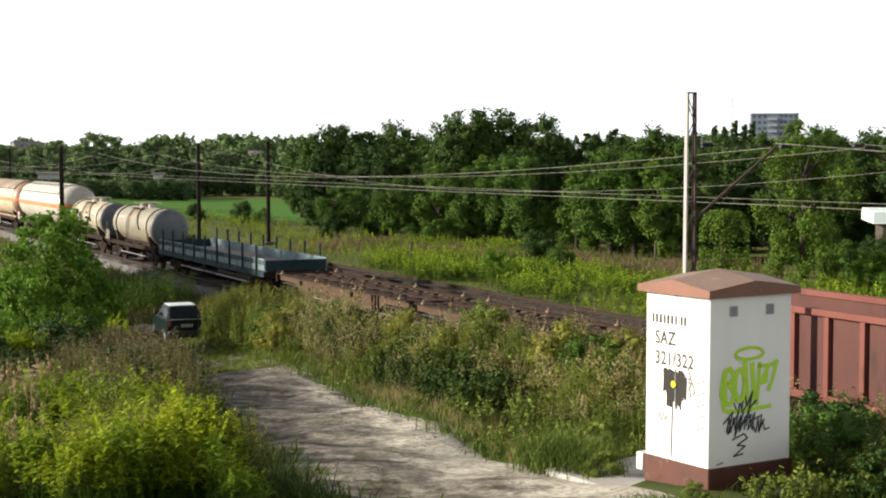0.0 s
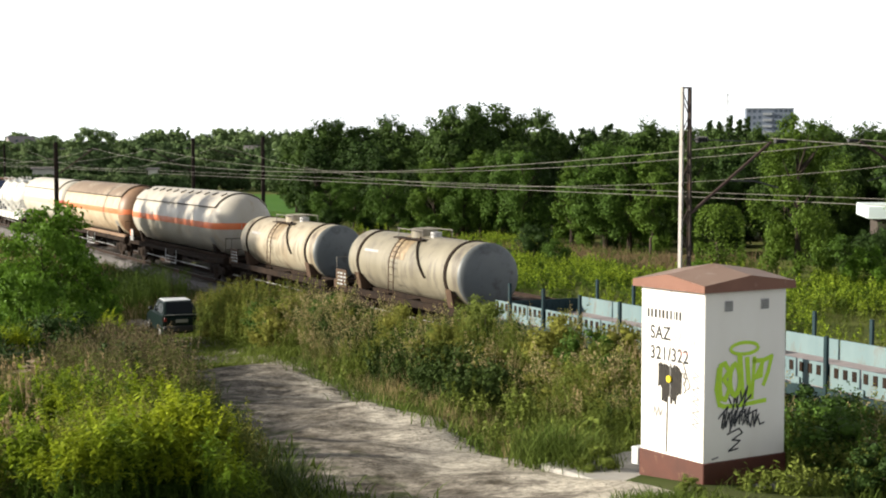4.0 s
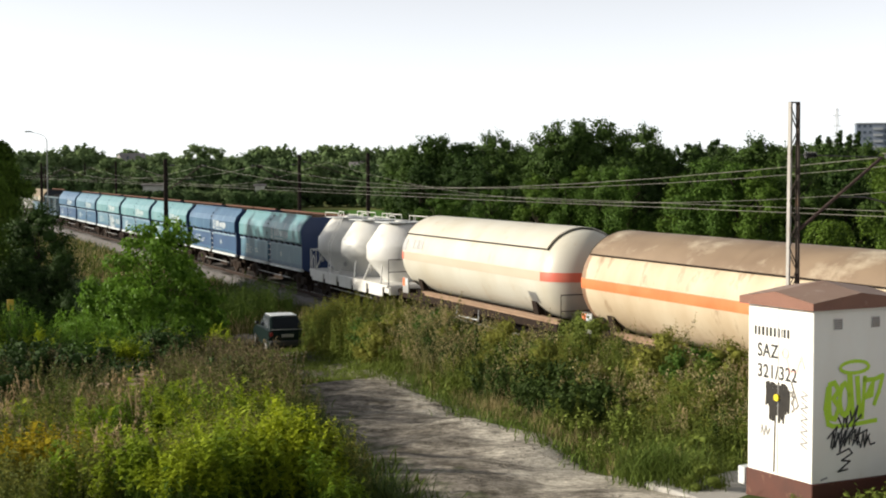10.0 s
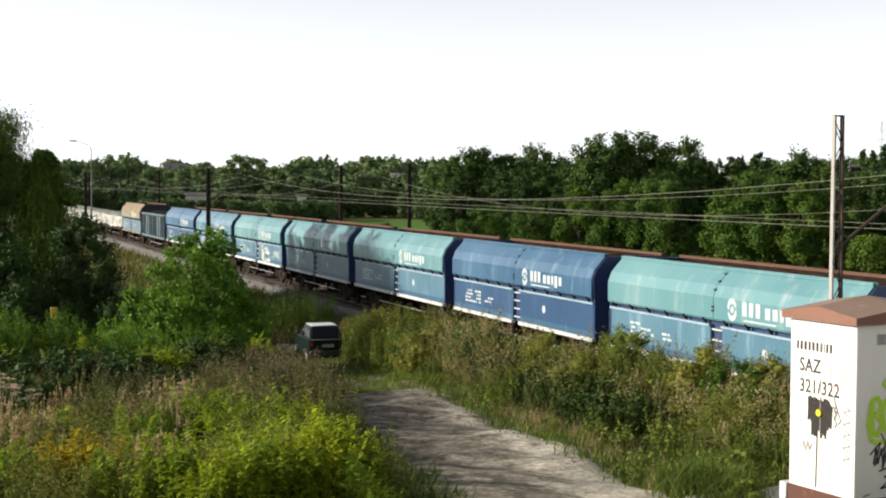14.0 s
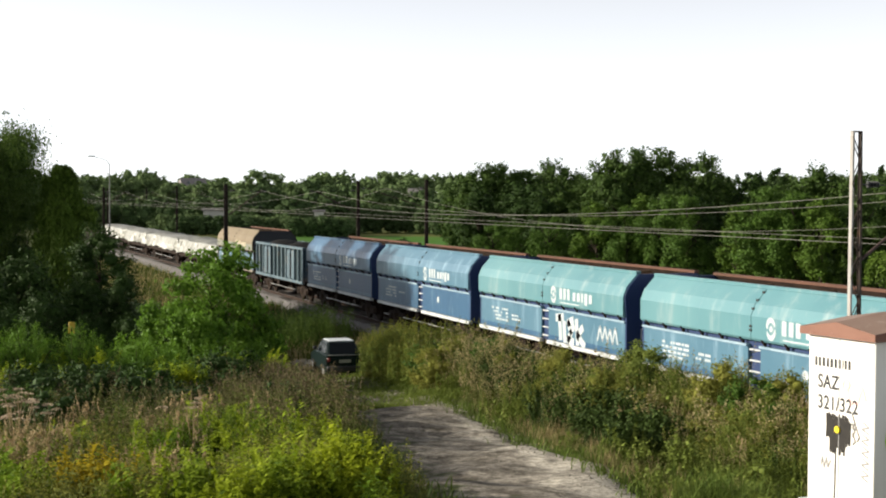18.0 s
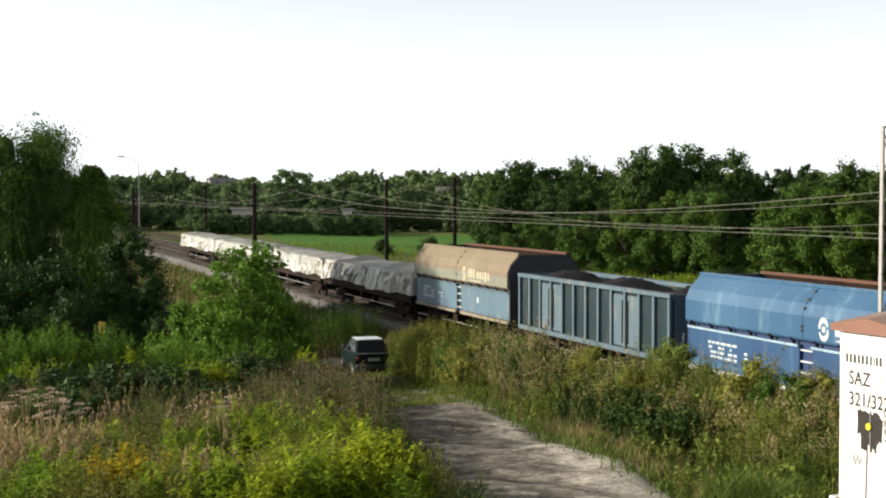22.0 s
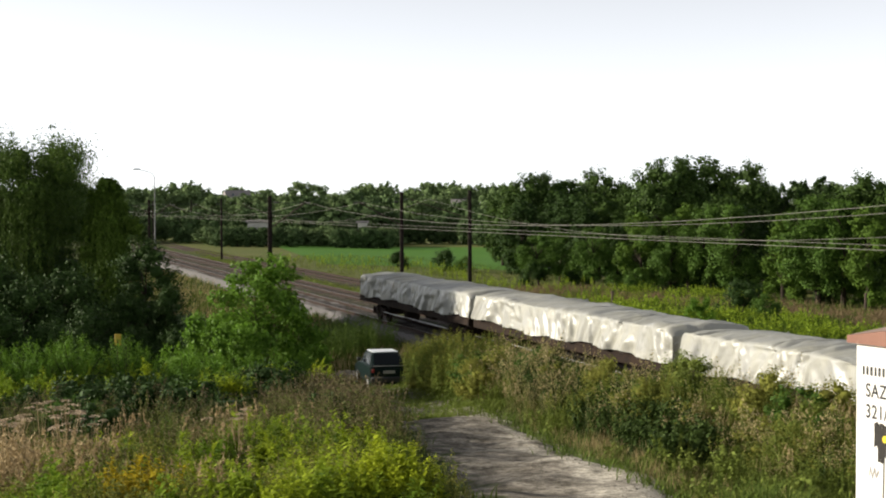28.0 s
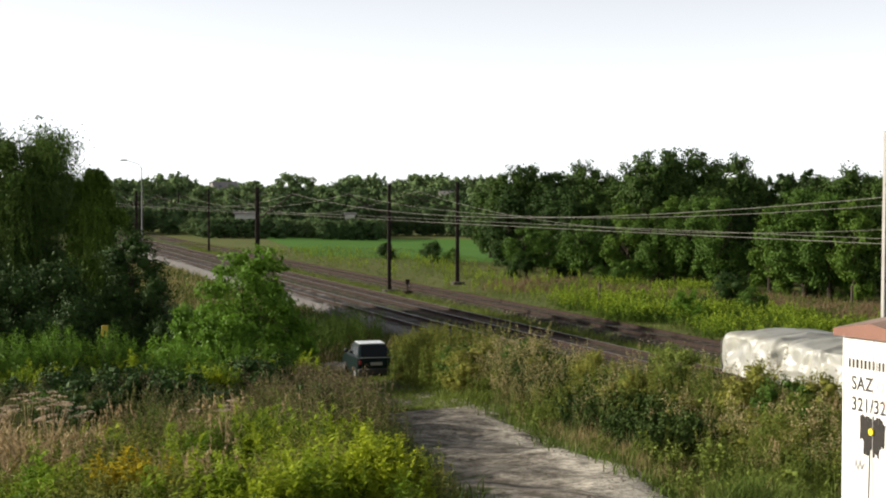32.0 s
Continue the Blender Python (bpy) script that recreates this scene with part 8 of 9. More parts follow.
scatter("verge_dry_tufts", DR, clumps(110, 16.5, 33, 19, 42, 63, 20, 0.42, 1.72), (0.35, 0.7), [M_DRY], "dry straw tufts along the gravel track", "grass", 63)
scatter("verge_grass", LOW, spread_pts(6500, 8, 32, 15, 60, 64, road=1.4), (0.6, 1.3), [M_LUSH], "short grass along the road verge", "grass", 64)
# cabinet's shade painted in with dark tops on these weeds
scatter("cabinet_shade_weeds", MUG, np.stack([r0.uniform(12.8, 17.0, 420), r0.uniform(11.5, 17.6, 420)], 1), (0.5, 0.9), [M_LIMELEAF, M_DARKWEED], "feathery weeds, tops darkened for the cabinet's shade", "weeds", 68)
scatter("cabinet_tuft", GR, np.stack([r0.normal(10.5, 0.26, 90), r0.normal(18.0, 0.36, 90)], 1), (0.7, 1.3), [M_LUSH], "tall grass tuft before the cabinet slab", "grass", 65)
scatter("slab_edge_grass", LOW, np.stack([r0.uniform(9.0, 10.4, 300), r0.uniform(13.2, 14.5, 300)], 1), (0.4, 0.8), [M_LUSH], "short grass before the cabinet slab", "grass", 66)
scatter("track_grass", LOW, np.stack([r0.uniform(10.2, 14.8, 3000), 37.4 + 14 * r0.uniform(0, 1, 3000) ** 1.3], 1), (0.5, 1.0), [M_LUSHPALE], "short grass growing over the gravel track", "grass", 67)


# ridge between the gravel track and the line
def on_ridge(p, low=13.4, high=17.2):
    az = np.degrees(np.arctan2(p[:, 0], p[:, 1]))
    return p[(p[:, 0] > low + r0.normal(0, 0.4, len(p))) & (p[:, 0] < high) & ~((az < 16.3) & (p[:, 1] > 40))]


scatter("ridge_grass", GR, on_ridge(spread_pts(900, 13, 46, 17, 62, 71, road=2.3, power=0.75), 12.8), (0.4, 0.9), [M_GRASS], "tall green grass on the ridge by the line", "grass", 71)
scatter("ridge_dry_grass", DR, on_ridge(np.concatenate([spread_pts(900, 13, 44, 24, 64, 72, road=2.6), spread_pts(900, 13, 36, 27, 60, 272, road=2.4, clump=0.5)])), (0.6, 1.05), [M_DRY], "tall dry grass on the ridge by the line", "grass", 72)
scatter("ridge_mugwort", FLUFF, on_ridge(np.concatenate([clumps(140, 16, 44, 19, 56, 73, 18, 0.7, 2.1), clumps(60, 16.5, 24, 34, 52, 273, 17, 0.8, 2.0)]), 13.0), (0.8, 1.3), [M_MUGWORT, M_TANTOP], "grey-green mugwort with tan seed tops on the ridge by the line", "weeds", 73)
scatter("ridge_green_herbs", MUG, on_ridge(clumps(180, 16, 45, 18, 50, 78, 18, 0.6, 2.0), 12.4), (0.7, 1.1), [M_WEED, M_CLOVER], "feathery green herbs on the ridge by the line", "weeds", 78)
scatter("ridge_feather_grass", REED, on_ridge(clumps(60, 16, 42, 22, 54, 74, 9, 0.6, 2.4)), (0.65, 0.95), [M_REDDRY, M_SEED], "dry feather grass on the ridge by the line", "grass", 74)
scatter("ridge_leafy_weeds", LEAFY, on_ridge(np.concatenate([clumps(130, 17, 44, 18, 50, 75, 16, 0.55, 1.95)]), 12.2), (0.6, 1.05), [M_WEED], "leafy weeds on the ridge by the line", "weeds", 75)
# shadow at the ridge's foot, put in as a row of dark leaves
scatter("ridge_foot_weeds", LEAFY, left_verge(560, 24, 40, -4.0, -2.5, 94), (0.5, 1.0), [M_DARKWEED], "leafy weeds along the ridge's foot, shade in their colour", "weeds", 94)
scatter("ridge_foot_tufts", DR, left_verge(240, 18, 37, -2.9, -1.9, 95), (0.3, 0.6), [M_DRY], "low straw tufts along the gravel track", "grass", 95)
scatter("ridge_dark_weeds", LEAFY, on_ridge(clumps(22, 19, 46, 17, 42, 76, 14, 0.65, 2.2), 12.8), (0.6, 1.05), [M_DARKWEED], "dark leafy weeds on the ridge by the line", "weeds", 76)
# tall feathery stand at the end of the ridge, and the dark thicket past the turning place
tall = [(polar(az, d), n) for az, d, n in ((16.85, 49.6, 30), (17.05, 48.5, 34), (17.2, 50.0, 40), (17.5, 48.0, 36), (17.9, 50.5, 36), (18.3, 47.0, 32), (18.9, 49.0, 30), (19.6, 46.0, 28), (17.2, 46.0, 26), (17.9, 44.5, 24))]
tall = np.concatenate([np.stack([c[0] + r0.normal(0, 0.38, n), c[1] + r0.normal(0, 0.5, n), r0.uniform(0.75, 1.05, n)], 1) for c, n in tall])
scatter("sweet_clover", MUG, tall, (1.3, 1.55), [M_WEED, M_CLOVER], "tall yellow-green feathery sweet clover by the parked car", "weeds", 79)
hump = [(polar(az, d), n) for az, d, n in ((12.3, 61, 40), (12.9, 62.5, 40), (13.4, 63, 40), (13.9, 63.5, 36), (14.4, 64, 36), (14.9, 64.5, 30), (12.6, 66, 30), (13.6, 67, 30))]
hump = np.concatenate([np.stack([c[0] + r0.normal(0, 0.55, n), c[1] + r0.normal(0, 0.9, n), r0.uniform(0.6, 1.0, n)], 1) for c, n in hump])
# the willow's shade is put into the thicket with dark tops
scatter("thicket_weeds", MUG, hump, (1.35, 1.85), [M_LUSHLEAF, M_DARKWEED], "thicket of tall weeds, willow's shade in their colour", "weeds", 80)
vg = np.random.default_rng(71)
verge = np.stack([vg.uniform(15.6, 20.0, 4200), 44 + 60 * vg.uniform(0, 1, 4200) ** 1.2], 1)
verge = verge[verge[:, 0] < 18.9 + 0.4 * np.sin(verge[:, 1] * 0.4) + vg.normal(0, 0.25, len(verge))]
scatter("ballast_edge_grass", FARGR, verge, (0.5, 1.1), [M_GRASS], "patchy grass at the edge of the ballast", "grass", 77)

# bushes among them, each a thing of its own
tree_kind("ridge_bush", 1.2, 0.9, 9, 2600, 0.032, M_LEAF["mid"], 31, 0.05, 0.7, 0.38, 0.5, 4, 6, stem=0.3)
# darker copy of ridge_bush, its leaf colour standing in for shade
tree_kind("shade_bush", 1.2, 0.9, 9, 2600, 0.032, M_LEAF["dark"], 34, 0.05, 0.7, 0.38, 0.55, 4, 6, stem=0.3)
tree_kind("pale_bush", 1.2, 0.85, 9, 2600, 0.030, M_WEED, 32, 0.05, 0.7, 0.38, 0.5, 4, 6, stem=0.3)
rb = random.Random(6)
tree_kind("olive_bush", 1.2, 0.85, 9, 2200, 0.030, M_CLOVER, 33, 0.05, 0.7, 0.38, 0.5, 4, 6, stem=0.3)
for k in range(76):
    y = rb.uniform(19, 47)
    x = rb.gauss(14.7, 0.9)
    if 13.4 < x < 17 and not (math.degrees(math.atan2(x, y)) < 16.5 and y > 40):
        tree(rb.choice(["ridge_bush", "pale_bush", "olive_bush", "olive_bush"]), x, y, rb.uniform(0.5, 1.15), "small leafy bush among the grass of the ridge", "bush", "bushes on the ridge", wide=rb.uniform(0.9, 1.4), turn=rb.uniform(0, 6.28))
# most of these bushes carry the cabinet's shade in their leaf colour
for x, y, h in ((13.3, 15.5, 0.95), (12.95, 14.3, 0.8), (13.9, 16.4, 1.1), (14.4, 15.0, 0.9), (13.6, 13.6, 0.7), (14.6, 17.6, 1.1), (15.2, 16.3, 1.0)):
    tree(rb.choice(["ridge_bush", "shade_bush", "shade_bush"]), x, y, h, "leafy bush of the group darkened for the cabinet's shade", "bush", "bushes by the cabinet", wide=1.25, turn=rb.uniform(0, 6.28))
for x, y, h in ((10.2, 14.6, 0.25), (10.6, 17.2, 0.45), (11.9, 19.6, 0.6)):
    tree("pale_bush", x, y, h, "small leafy tuft at the cabinet slab", "bush", "bushes by the cabinet", wide=1.2, turn=x * 9)
# shade on the middle of the bank, painted in by dark-leaved bushes
for k in range(34):
    x, y = polar(rb.uniform(1.0, 14.0), rb.uniform(30, 42))
    if x < 6.6 + 0.1 * (y - 27):
        tree(rb.choice(["shade_bush", "shade_bush", "ridge_bush"]), x, y, rb.uniform(0.8, 1.5), "bushy weed on the bank, mostly in shade-dark green", "bush", "dark bushes on the bank", wide=rb.uniform(0.9, 1.3), turn=rb.uniform(0, 6.28))


def umbels(n, seed):
    r = random.Random(seed)
    for k in range(n):
        x, y = polar(r.uniform(0.4, 4.3), r.uniform(26.0, 28.5)) if k < n - 1 else polar(r.uniform(9.0, 10.2), r.uniform(23.5, 24.2))
        h = r.uniform(1.1, 1.4)
        t = thing("dry_umbel_plant", pose(x, y, land_at(x, y) - 0.03), "dry pale umbel plant on the bank", "weeds", "dry umbels")
        bm = bm_()
        tips = []
        for j in range(5):
            tip = Vector((r.gauss(0, 0.18), r.gauss(0, 0.18), h * r.uniform(0.85, 1.05)))
            pipe(bm, [(0, 0, 0), (tip.x * 0.3, tip.y * 0.3, h * 0.5), tip], 0.006, 4)
            tips.append(tip)
        part("stem", bm, M_SEED, t)
        for tip in tips:
            bm = bm_()
            for j in range(40):
                a, q = r.uniform(0, 6.28), 0.10 * math.sqrt(r.random())
                c = tip + Vector((q * math.cos(a), q * math.sin(a), 0.03 - q * 0.25 + r.uniform(-0.01, 0.01)))
                u, w = Vector((r.uniform(-1, 1), r.uniform(-1, 1), 0.4)) * 0.02, Vector((r.uniform(-1, 1), r.uniform(-1, 1), -0.2)) * 0.02
                bm.faces.new([bm.verts.new(c + e) for e in (-u, w, u, -w)])
            tagged(part("umbel", bm, M_UMBEL, t, "flat pale seed umbel"), kind="stuff")


umbels(12, 12)


def box_pts(n, x0, x1, y0, y1, seed, clump=0.0):
    r = np.random.default_rng(seed)
    p = np.stack([r.uniform(x0, x1, n), y0 + (y1 - y0) * r.uniform(0, 1, n) ** 1.4], 1)
    if clump:
        nz = np.sin(p[:, 0] * 0.7 + 2 * np.sin(p[:, 1] * 0.23 + seed)) * np.sin(p[:, 1] * 0.31 + seed)
        p = p[nz > clump - 0.6]
    return p


def clear(p):
    """Leave the parked car and its turning place free."""
    az, d = np.degrees(np.arctan2(p[:, 0], p[:, 1])), np.hypot(p[:, 0], p[:, 1])
    return p[~((az > 13.0) & (az < 16.1) & (d < 58))]


def before_wood(n, az0, az1, near, far, seed, each, radius):
    """Clumps along the wood's edge, given by how far before it they stand."""
    r = np.random.default_rng(seed)
    out = []
    for k in range(n):
        az = r.uniform(az0, az1)
        x, y = polar(az, wood_edge(az) - r.uniform(near, far))
        s = r.uniform(0.7, 1.3)
        m = int(each * s)
        out.append(np.stack([x + r.normal(0, radius * s, m), y + r.normal(0, radius * s, m), r.uniform(0.75, 1.05, m) * (0.6 + 0.4 * s)], 1))
    p = np.concatenate(out)
    return p[p[:, 0] > 32.4]


# between the middle and the disused track, and the meadow beyond
scatter("trackside_weeds", LOW, box_pts(4500, 26.6, 29.2, 20, 190, 11), (0.6, 1.7), [M_WEED], "low weeds between the tracks", "weeds", 11)
scatter("cess_weeds", FARGR, box_pts(1500, 26.4, 29.4, 30, 190, 21, 0.35), (0.5, 1.0), [M_WEED], "tall grass between the middle and the disused track", "grass", 21)
scatter("disused_track_weeds", LOW, box_pts(5200, 28.8, 32.0, 20, 210, 12, 0.2), (0.8, 1.9), [M_WEED], "weeds overgrowing the disused track", "weeds", 12)
scatter("meadow_grass", FARGR, box_pts(7500, 32.0, 56, 22, 190, 13), (0.3, 0.8), [M_GRASS], "tall green meadow grass beyond the line", "grass", 13)
scatter("meadow_goldenrod", FARLIME, np.concatenate([before_wood(46, 21, 38, 24, 44, 14, 30, 0.75), before_wood(7, 24.5, 30, 5, 10, 214, 34, 0.8), before_wood(22, 38, 46, 14, 34, 215, 26, 0.8)]), (0.8, 1.15), [M_LIMELEAF, M_FARLIME], "yellow-green goldenrod beyond the line", "wildflowers", 14)
scatter("meadow_tufts", FARLIME, box_pts(900, 33.0, 47, 80, 175, 19, 0.55), (0.6, 1.05), [M_WEED, M_FARLIME], "yellow-green weed tufts before the field", "weeds", 19)
scatter("near_meadow_weeds", FARLIME, box_pts(1000, 31.8, 44, 22, 55, 20, 0.3), (0.5, 0.95), [M_WEED, M_FARLIME], "tall yellow-green weeds beyond the disused track", "weeds", 20)
scatter("meadow_green_weeds", FARLIME, before_wood(40, 21, 44, 6, 44, 18, 18, 0.8), (0.5, 0.9), [M_WEED, M_LUSHLEAF], "green weeds in the meadow beyond the line", "weeds", 18)
scatter("meadow_dry_grass", FARGR, before_wood(64, 20.5, 35.5, 4, 17, 15, 60, 1.5), (0.9, 1.5), [M_PINKDRY], "pinkish dry grass before the wood", "grass", 15)
scatter("line_side_dry_grass", FARGR, clear(box_pts(1500, 9.5, 18.6, 55, 150, 16, 0.3)), (0.8, 1.5), [M_DRY], "dry grass beside the near track", "grass", 16)
scatter("line_side_green", FARGR, clear(box_pts(4200, 8.5, 18.8, 50, 150, 17)), (0.6, 1.3), [M_GRASS], "green grass beside the near track", "grass", 17)

# loose stones on the gravel track
def stone_template(r):
    v = np.array([(x, y, z) for z in (0, 1) for x, y in ((-1, -1), (1, -1), (1, 1), (-1, 1))], float)
    v[4:, :2] *= 0.6
    v = v * (0.028, 0.022, 0.026) + r.normal(0, 0.003, v.shape)
    return v, np.array([(4, 5, 6, 7), (0, 1, 5, 4), (1, 2, 6, 5), (2, 3, 7, 6), (3, 0, 4, 7)])


rs = np.random.default_rng(81)
M_STONE = mat("loose_stone", (0.24, 0.215, 0.175), 0.9, other=(0.12, 0.105, 0.085), size=0.5, island=0.5, spec=0.15)
p = np.stack([rs.uniform(7.0, 14.0, 42000), rs.uniform(14.5, 44, 42000)], 1)
p = p[off_road(p) < 1.9 * np.sqrt(rs.uniform(0, 1, len(p)))]
scatter("loose_stones", [stone_template(rs) for k in range(5)], p[:9000], (0.25, 0.75), [M_STONE], "small loose stones on the gravel track", "gravel", 82, sink=-0.02)


# ---- buildings and posts ----
def clipped_hedge(x, y):
    r = np.random.default_rng(4)
    n = 5200
    d = r.normal(size=(n, 3))
    d /= np.linalg.norm(d, axis=1)[:, None]
    p = np.sign(d) * np.abs(d) ** 0.6 * np.array([1.25, 1.25, 2.0]) * r.uniform(0.88, 1.02, n)[:, None] + np.array([0, 0, 1.85])
    v = leaf_quads(p, d, 0.07, r)
    me = quads("crown", v, faces_for(n))
    t = thing("clipped_shrub", pose(x, y, land_at(x, y)), "round clipped dense green shrub in the meadow", "bush")
    part("crown", me, M_LEAF["olive"], t)
    bm = bm_()
    rod(bm, (0, 0, -0.2), (0, 0, 1.2), 0.12, 0.05, n=8)
    part("trunk", bm, M_BARK, t)


clipped_hedge(*polar(36.0, 86))


def tower_block(az, d):
    x, y = polar(az, d)
    wall = mat("tower_grey_blue", (0.16, 0.19, 0.245), 0.8, other=(0.15, 0.18, 0.23), size=6.0)
    pale = mat("tower_pale_panel", (0.30, 0.32, 0.35), 0.8, other=(0.30, 0.32, 0.34), size=4.0)
    glass = mat("tower_window", (0.06, 0.08, 0.11), 0.2)
    t = thing("apartment_block", pose(x, y, -1, 0, 0, -az + 4), "distant grey-blue apartment tower with pale balconies", "building")
    bm = bm_()
    box(bm, -9.2, 12.5, -7, 7, 0, 27.0)
    part("wall", bm, wall, t)
    bm = bm_()
    box(bm, -9.5, 12.8, -7.3, 7.3, 27.0, 27.6)
    part("roof", bm, pale, t)
    bm = bm_()
    rod(bm, (11.5, -5, 27.6), (11.5, -5, 31.5), 0.15, n=5)
    part("aerial", bm, M_STEEL, t)
    for f in range(9):
        z = 1.4 + 2.85 * f
        bm = bm_()
        box(bm, -1.6, 2.6, -7.9, -7.0, z, z + 1.15)
        part("balcony", bm, pale, t)
        bm = bm_()
        box(bm, 3.2, 12.2, -7.12, -7.0, z + 0.2, z + 1.25)
        part("spandrel", bm, wall, t)
        for k in range(4):
            bm = bm_()
            xx = 3.7 + 2.2 * k
            box(bm, xx, xx + 1.5, -7.06, -6.98, z + 1.3, z + 2.6)
            w = part("window", bm, glass, t)
        for k in range(3):
            bm = bm_()
            xx = -8.6 + 2.5 * k
            box(bm, xx, xx + 1.3, -7.06, -6.98, z + 1.2, z + 2.5)
            part("window", bm, glass, t)


tower_block(37.65, 720)


def pavilion():
    """A low flat-roofed white building glimpsed between the trees."""
    x, y = polar(44.3, 92)
    white = mat("pale_fascia", (0.70, 0.80, 0.78), 0.6, other=(0.62, 0.72, 0.70), size=2.0)
    # dark wall colour stands in for the shade under the roof
    wall = mat("painted_shade_wall", (0.07, 0.055, 0.045), 0.8, other=(0.05, 0.04, 0.034), size=1.0)
    z = land_at(x, y)
    t = thing("flat_roofed_pavilion", pose(x, y, z, 0, 0, -35), "low white flat-roofed pavilion behind the trees", "building")
    bm = bm_()
    box(bm, -5, 5, -3, 3, 3.25, 4.0, 0.05)
    part("roof", bm, white, t)
    bm = bm_()
    box(bm, -4.2, 4.2, -1.2, 2.6, 0, 3.26)
    part("wall", bm, wall, t)
    for k in range(4):
        bm = bm_()
        box(bm, -4.4 + 2.9 * k, -4.2 + 2.9 * k, -2.7, -2.5, 0, 3.3)
        part("post", bm, wall, t)
    for k in range(3):
        bm = bm_()
        box(bm, -3.6 + 2.7 * k, -1.8 + 2.7 * k, -1.24, -1.2, 1.0, 2.4)
        part("window", bm, mat("pavilion_glass", (0.05, 0.07, 0.08), 0.15), t)


pavilion()


def cottage(az, d, w, h, z_roof, label, flat=False, turn=0):
    x, y = polar(az, d)
    wall = mat("cottage_white", (0.50, 0.48, 0.45), 0.8, other=(0.40, 0.38, 0.35), size=1.5)
    roofm = mat("cottage_roof", (0.24, 0.22, 0.21), 0.8, other=(0.17, 0.15, 0.15), size=1.0)
    z = land_at(x, y)
    t = thing("cottage", pose(x, y, z, 0, 0, -az + turn), label, "house", "far houses")
    top = z_roof - z
    bm = bm_()
    box(bm, -w / 2, w / 2, -2, 2.5, 0, top - (0.3 if flat else h * 0.4))
    part("wall", bm, wall, t)
    bm = bm_()
    if flat:
        box(bm, -w / 2 - 0.3, w / 2 + 0.3, -2.3, 2.8, top - 0.3, top)
    else:
        e = top - h * 0.4
        v = [bm.verts.new(c) for c in ((-w / 2 - 0.3, -2.3, e), (w / 2 + 0.3, -2.3, e), (w / 2 + 0.3, 2.8, e), (-w / 2 - 0.3, 2.8, e), (-w / 2 - 0.3, 0.2, top), (w / 2 + 0.3, 0.2, top))]
        for f in ((3, 2, 1, 0), (0, 1, 5, 4), (2, 3, 4, 5), (1, 2, 5), (3, 0, 4)):
            bm.faces.new([v[i] for i in f])
    part("roof", bm, roofm, t)
    for k in (-1, 1):
        bm = bm_()
        box(bm, k * w / 4 - 0.5, k * w / 4 + 0.5, -2.05, -1.98, top - 2.2, top - 1.1)
        part("window", bm, mat("cottage_glass", (0.04, 0.05, 0.06), 0.15), t)


cottage(10.42, 243, 3.6, 2.0, 3.75, "small white flat-roofed hut by the hedge", True)
cottage(14.39, 243, 1.5, 1.2, 3.6, "small white shed by the hedge", True)
cottage(18.1, 395, 3.6, 5.0, 7.9, "white cottage half hidden by trees")
cottage(9.6, 540, 9.0, 6.0, 11.9, "grey-roofed house on the skyline", turn=20)


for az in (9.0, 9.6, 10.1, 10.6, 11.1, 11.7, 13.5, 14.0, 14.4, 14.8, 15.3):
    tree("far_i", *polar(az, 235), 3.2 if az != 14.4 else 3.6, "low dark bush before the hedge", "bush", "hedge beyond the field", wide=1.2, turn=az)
M_LAMPGREY = mat("lamp_grey_paint", (0.16, 0.16, 0.16), 0.6, 0.2, other=(0.10, 0.10, 0.10), size=0.6)


def street_lamp(x, y):
    t = thing("street_lamp", pose(x, y, land_at(x, y)), "tall grey street lamp with a curved arm", "lamp")
    bm = bm_()
    rod(bm, (0, 0, -0.3), (0, 0, 9.6), 0.08, 0.04, n=10)
    part("pole", bm, M_LAMPGREY, t)
    bm = bm_()
    pipe(bm, [(0, 0, 9.5), (-0.25, 0, 9.95), (-0.8, 0, 10.15), (-1.5, 0, 10.3)], 0.03, 6)
    arm = part("arm", bm, M_LAMPGREY, t)
    bm = bm_()
    box(bm, -2.1, -1.4, -0.12, 0.12, 10.27, 10.42, 0.03)
    part("lamp_head", bm, M_SILL, arm)


street_lamp(17.0, 149.0)


def pylon(az, d):
    x, y = polar(az, d)
    t = thing("power_pylon", pose(x, y, 0), "faint distant steel lattice pylon", "pylon")
    h = 44
    for s in (-1, 1):
        for q in (-1, 1):
            bm = bm_()
            rod(bm, (s * 2.6, q * 2.6, 0), (s * 0.4, q * 0.4, h), 0.14, n=4)
            part("leg", bm, M_STEEL, t)
    for k in range(3):
        bm = bm_()
        z = 26 + 6.5 * k
        rod(bm, (-4.5 + k * 0.6, 0, z), (4.5 - k * 0.6, 0, z), 0.16, n=4)
        part("cross_arm", bm, M_STEEL, t)
    for k in range(10):
        f = k / 10
        w0, w1 = 2.6 - 2.2 * f, 2.6 - 2.2 * (f + 0.1)
        bm = bm_()
        rod(bm, ((-1) ** k * w0, -w0, f * h), (-(-1) ** k * w1, -w1, (f + 0.1) * h), 0.09, n=4)
        part("brace", bm, M_STEEL, t)


pylon(36.25, 980)


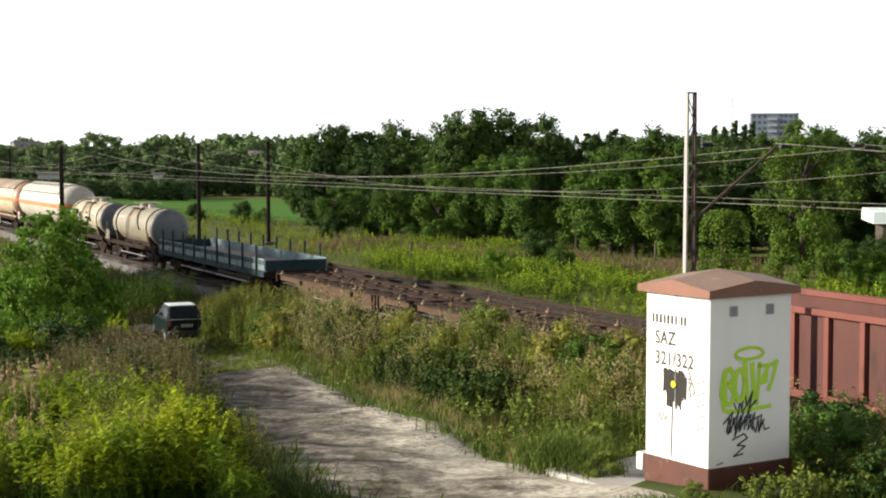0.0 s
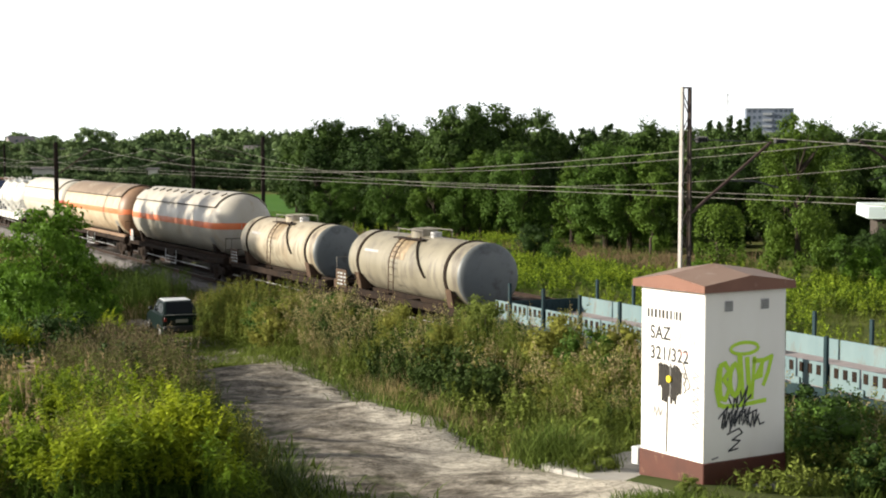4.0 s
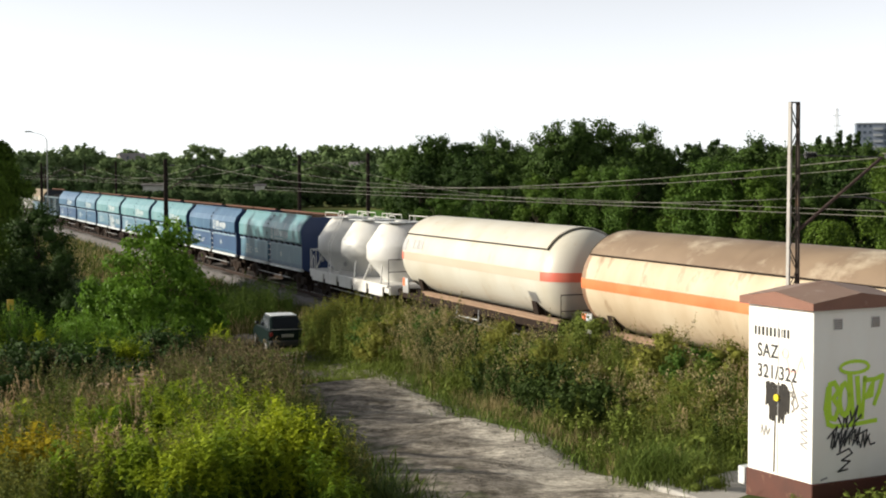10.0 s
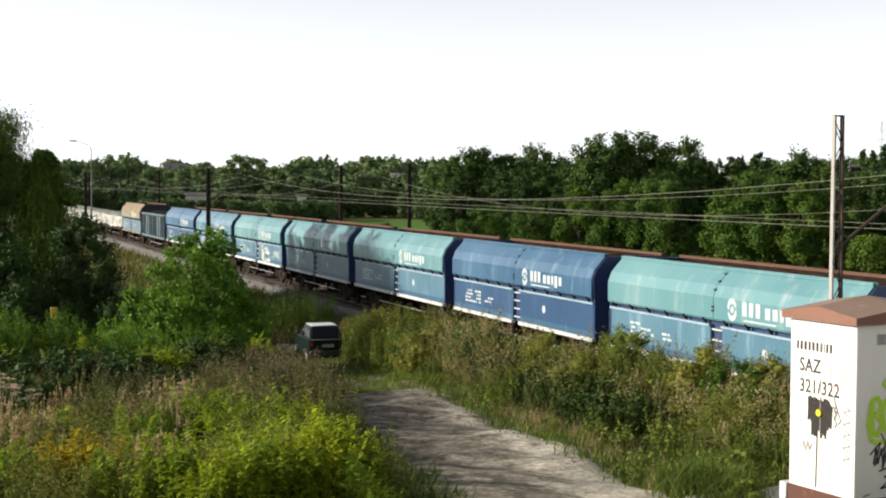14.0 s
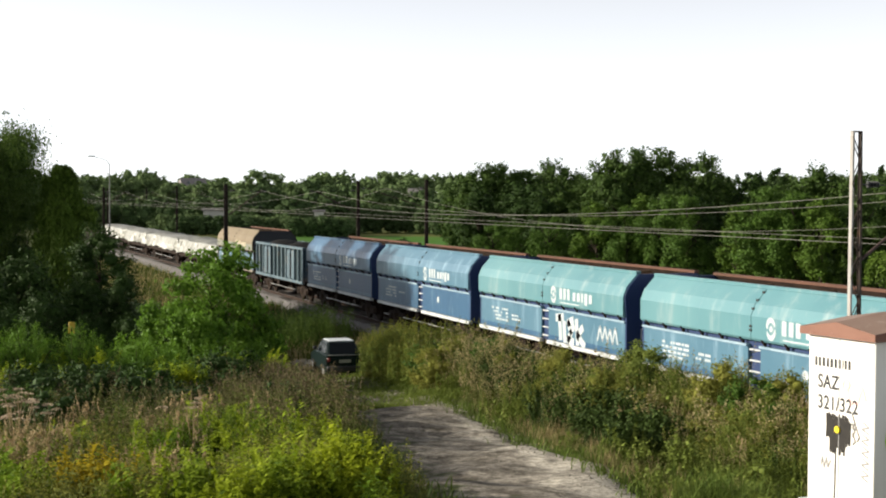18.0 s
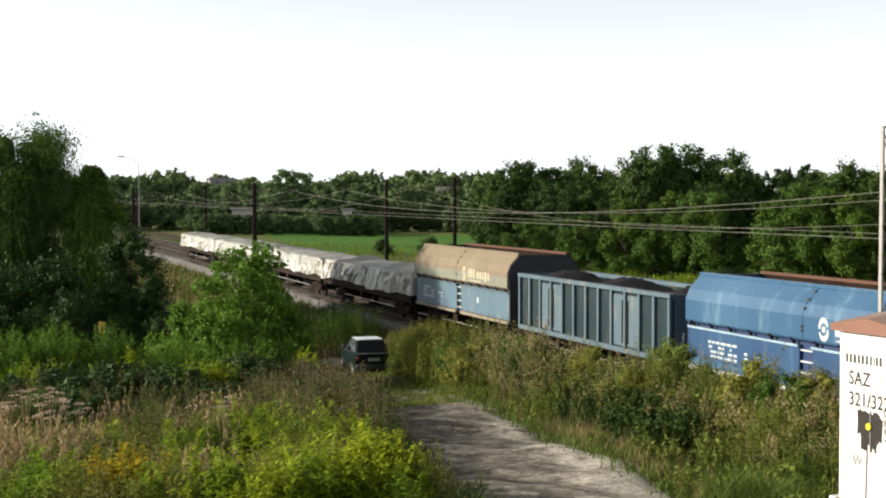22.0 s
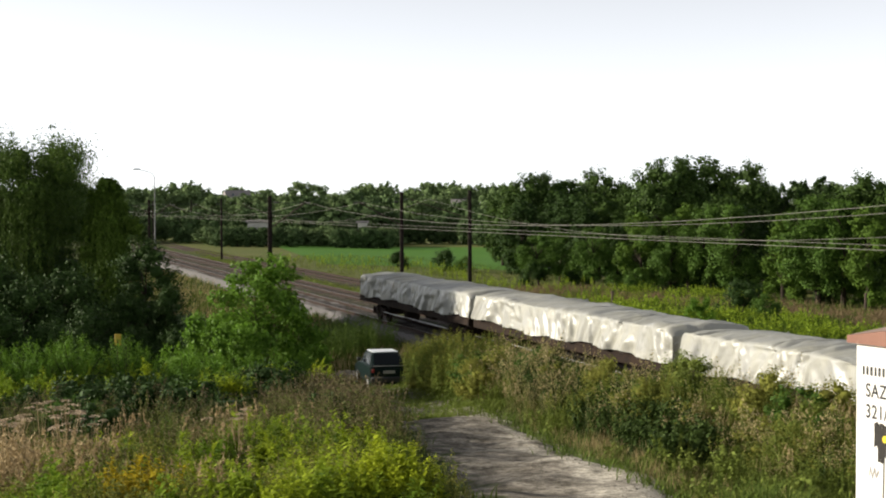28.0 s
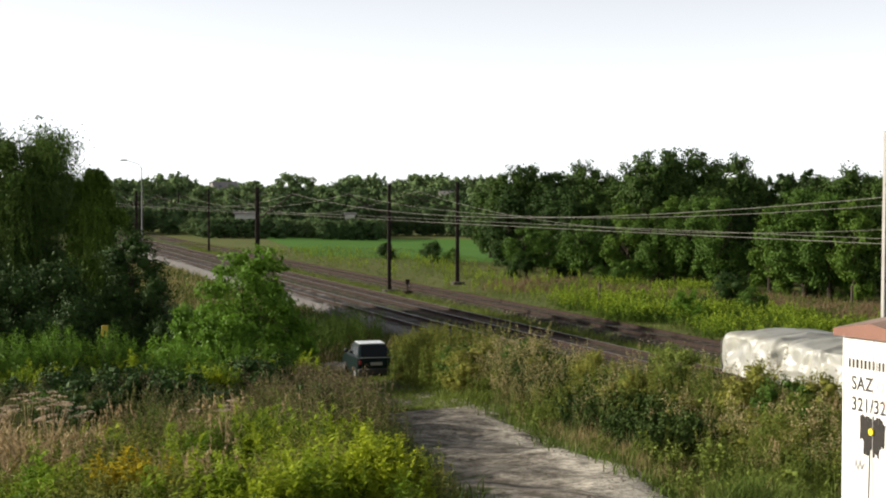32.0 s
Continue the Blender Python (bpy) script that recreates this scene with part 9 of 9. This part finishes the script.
def signal_post(x, y):
    """A line-side signal post seen from behind, with a box and small plates."""
    z = land_at(x, y)
    pale = mat("signal_post_paint", (0.62, 0.62, 0.62), 0.45, 0.2, other=(0.5, 0.5, 0.5), size=0.3)
    t = thing("signal_post", pose(x, y, z, 0, 0, -38), "pale round signal post with a dark box", "signal")
    bm = bm_()
    rod(bm, (0, 0, -0.4), (0, 0, 5.1 - z), 0.07, n=14)
    part("pole", bm, pale, t)
    bm = bm_()
    box(bm, -0.20, 0.16, -0.12, 0.16, 2.55 - z, 3.0 - z, 0.02)
    part("relay_box", bm, M_BLACK, t, "dark relay box")
    bm = bm_()
    box(bm, 0.12, 0.5, -0.03, 0.03, 4.0 - z, 4.75 - z, 0.01)
    part("signal_head", bm, pale, t)
    bm = bm_()
    for k in range(6):
        rod(bm, (0.05, 0.1, 1.8 - z + 0.45 * k), (0.35, 0.1, 1.8 - z + 0.45 * k), 0.015, n=5)
    part("rungs", bm, pale, t)


signal_post(17.3, 17.2)


def marker(x, y, top, paint, label, name, w=0.2, h=0.34):
    z = land_at(x, y)
    t = thing(name, pose(x, y, z, 0, 0, -20), label, "post")
    bm = bm_()
    rod(bm, (0, 0, -0.3), (0, 0, top - z - h * 0.5), 0.03, n=8)
    part("post", bm, M_DARK, t)
    bm = bm_()
    box(bm, -w / 2, w / 2, -0.02, 0.02, top - z - h, top - z, 0.008)
    part("plate", bm, paint, t)


marker(*polar(5.1, 47), 2.05, mat("yellow_marker", (0.42, 0.29, 0.02), 0.6), "small yellow marker plate on a post", "marker_post")


def timber_post(x, y, h):
    bm = bm_()
    rod(bm, (0, 0, -0.3), (0.03, 0, h), 0.09, 0.075, n=8)
    single("timber_post", bm, M_TIMBER, "short dark weathered timber post in the meadow", "post", "meadow posts", m=pose(x, y, land_at(x, y)))


timber_post(*polar(24.0, 88), 1.6)
timber_post(*polar(33.4, 96), 1.4)
timber_post(*polar(35.9, 92), 1.4)


def point_lantern(x, y):
    t = thing("point_lever", pose(x, y, -0.45), "small dark points lever beside the disused track", "lever")
    bm = bm_()
    box(bm, -0.25, 0.25, -0.4, 0.4, 0, 0.18, 0.02)
    part("base", bm, M_DARK, t)
    bm = bm_()
    rod(bm, (0, 0, 0.1), (0, 0, 0.85), 0.04, n=6)
    pipe(bm, [(0.1, -0.2, 0.2), (0.1, -0.7, 0.65)], 0.03, 5)
    part("lever", bm, M_DARK, t)
    bm = bm_()
    box(bm, -0.14, 0.14, -0.14, 0.14, 0.62, 0.95, 0.02)
    part("lantern", bm, M_DARK, t)


point_lantern(28.6, 96.0)

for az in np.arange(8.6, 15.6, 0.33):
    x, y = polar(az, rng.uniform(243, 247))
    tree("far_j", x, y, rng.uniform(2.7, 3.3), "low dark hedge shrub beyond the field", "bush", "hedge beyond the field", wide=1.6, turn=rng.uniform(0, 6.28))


# ---- what moves ----
def motions():
    for t, y0 in WAGONS:
        walk(t, [(s, pose(T1, y0 - SPEED * s - lag, 0)) for s, lag in LAG])


motions()
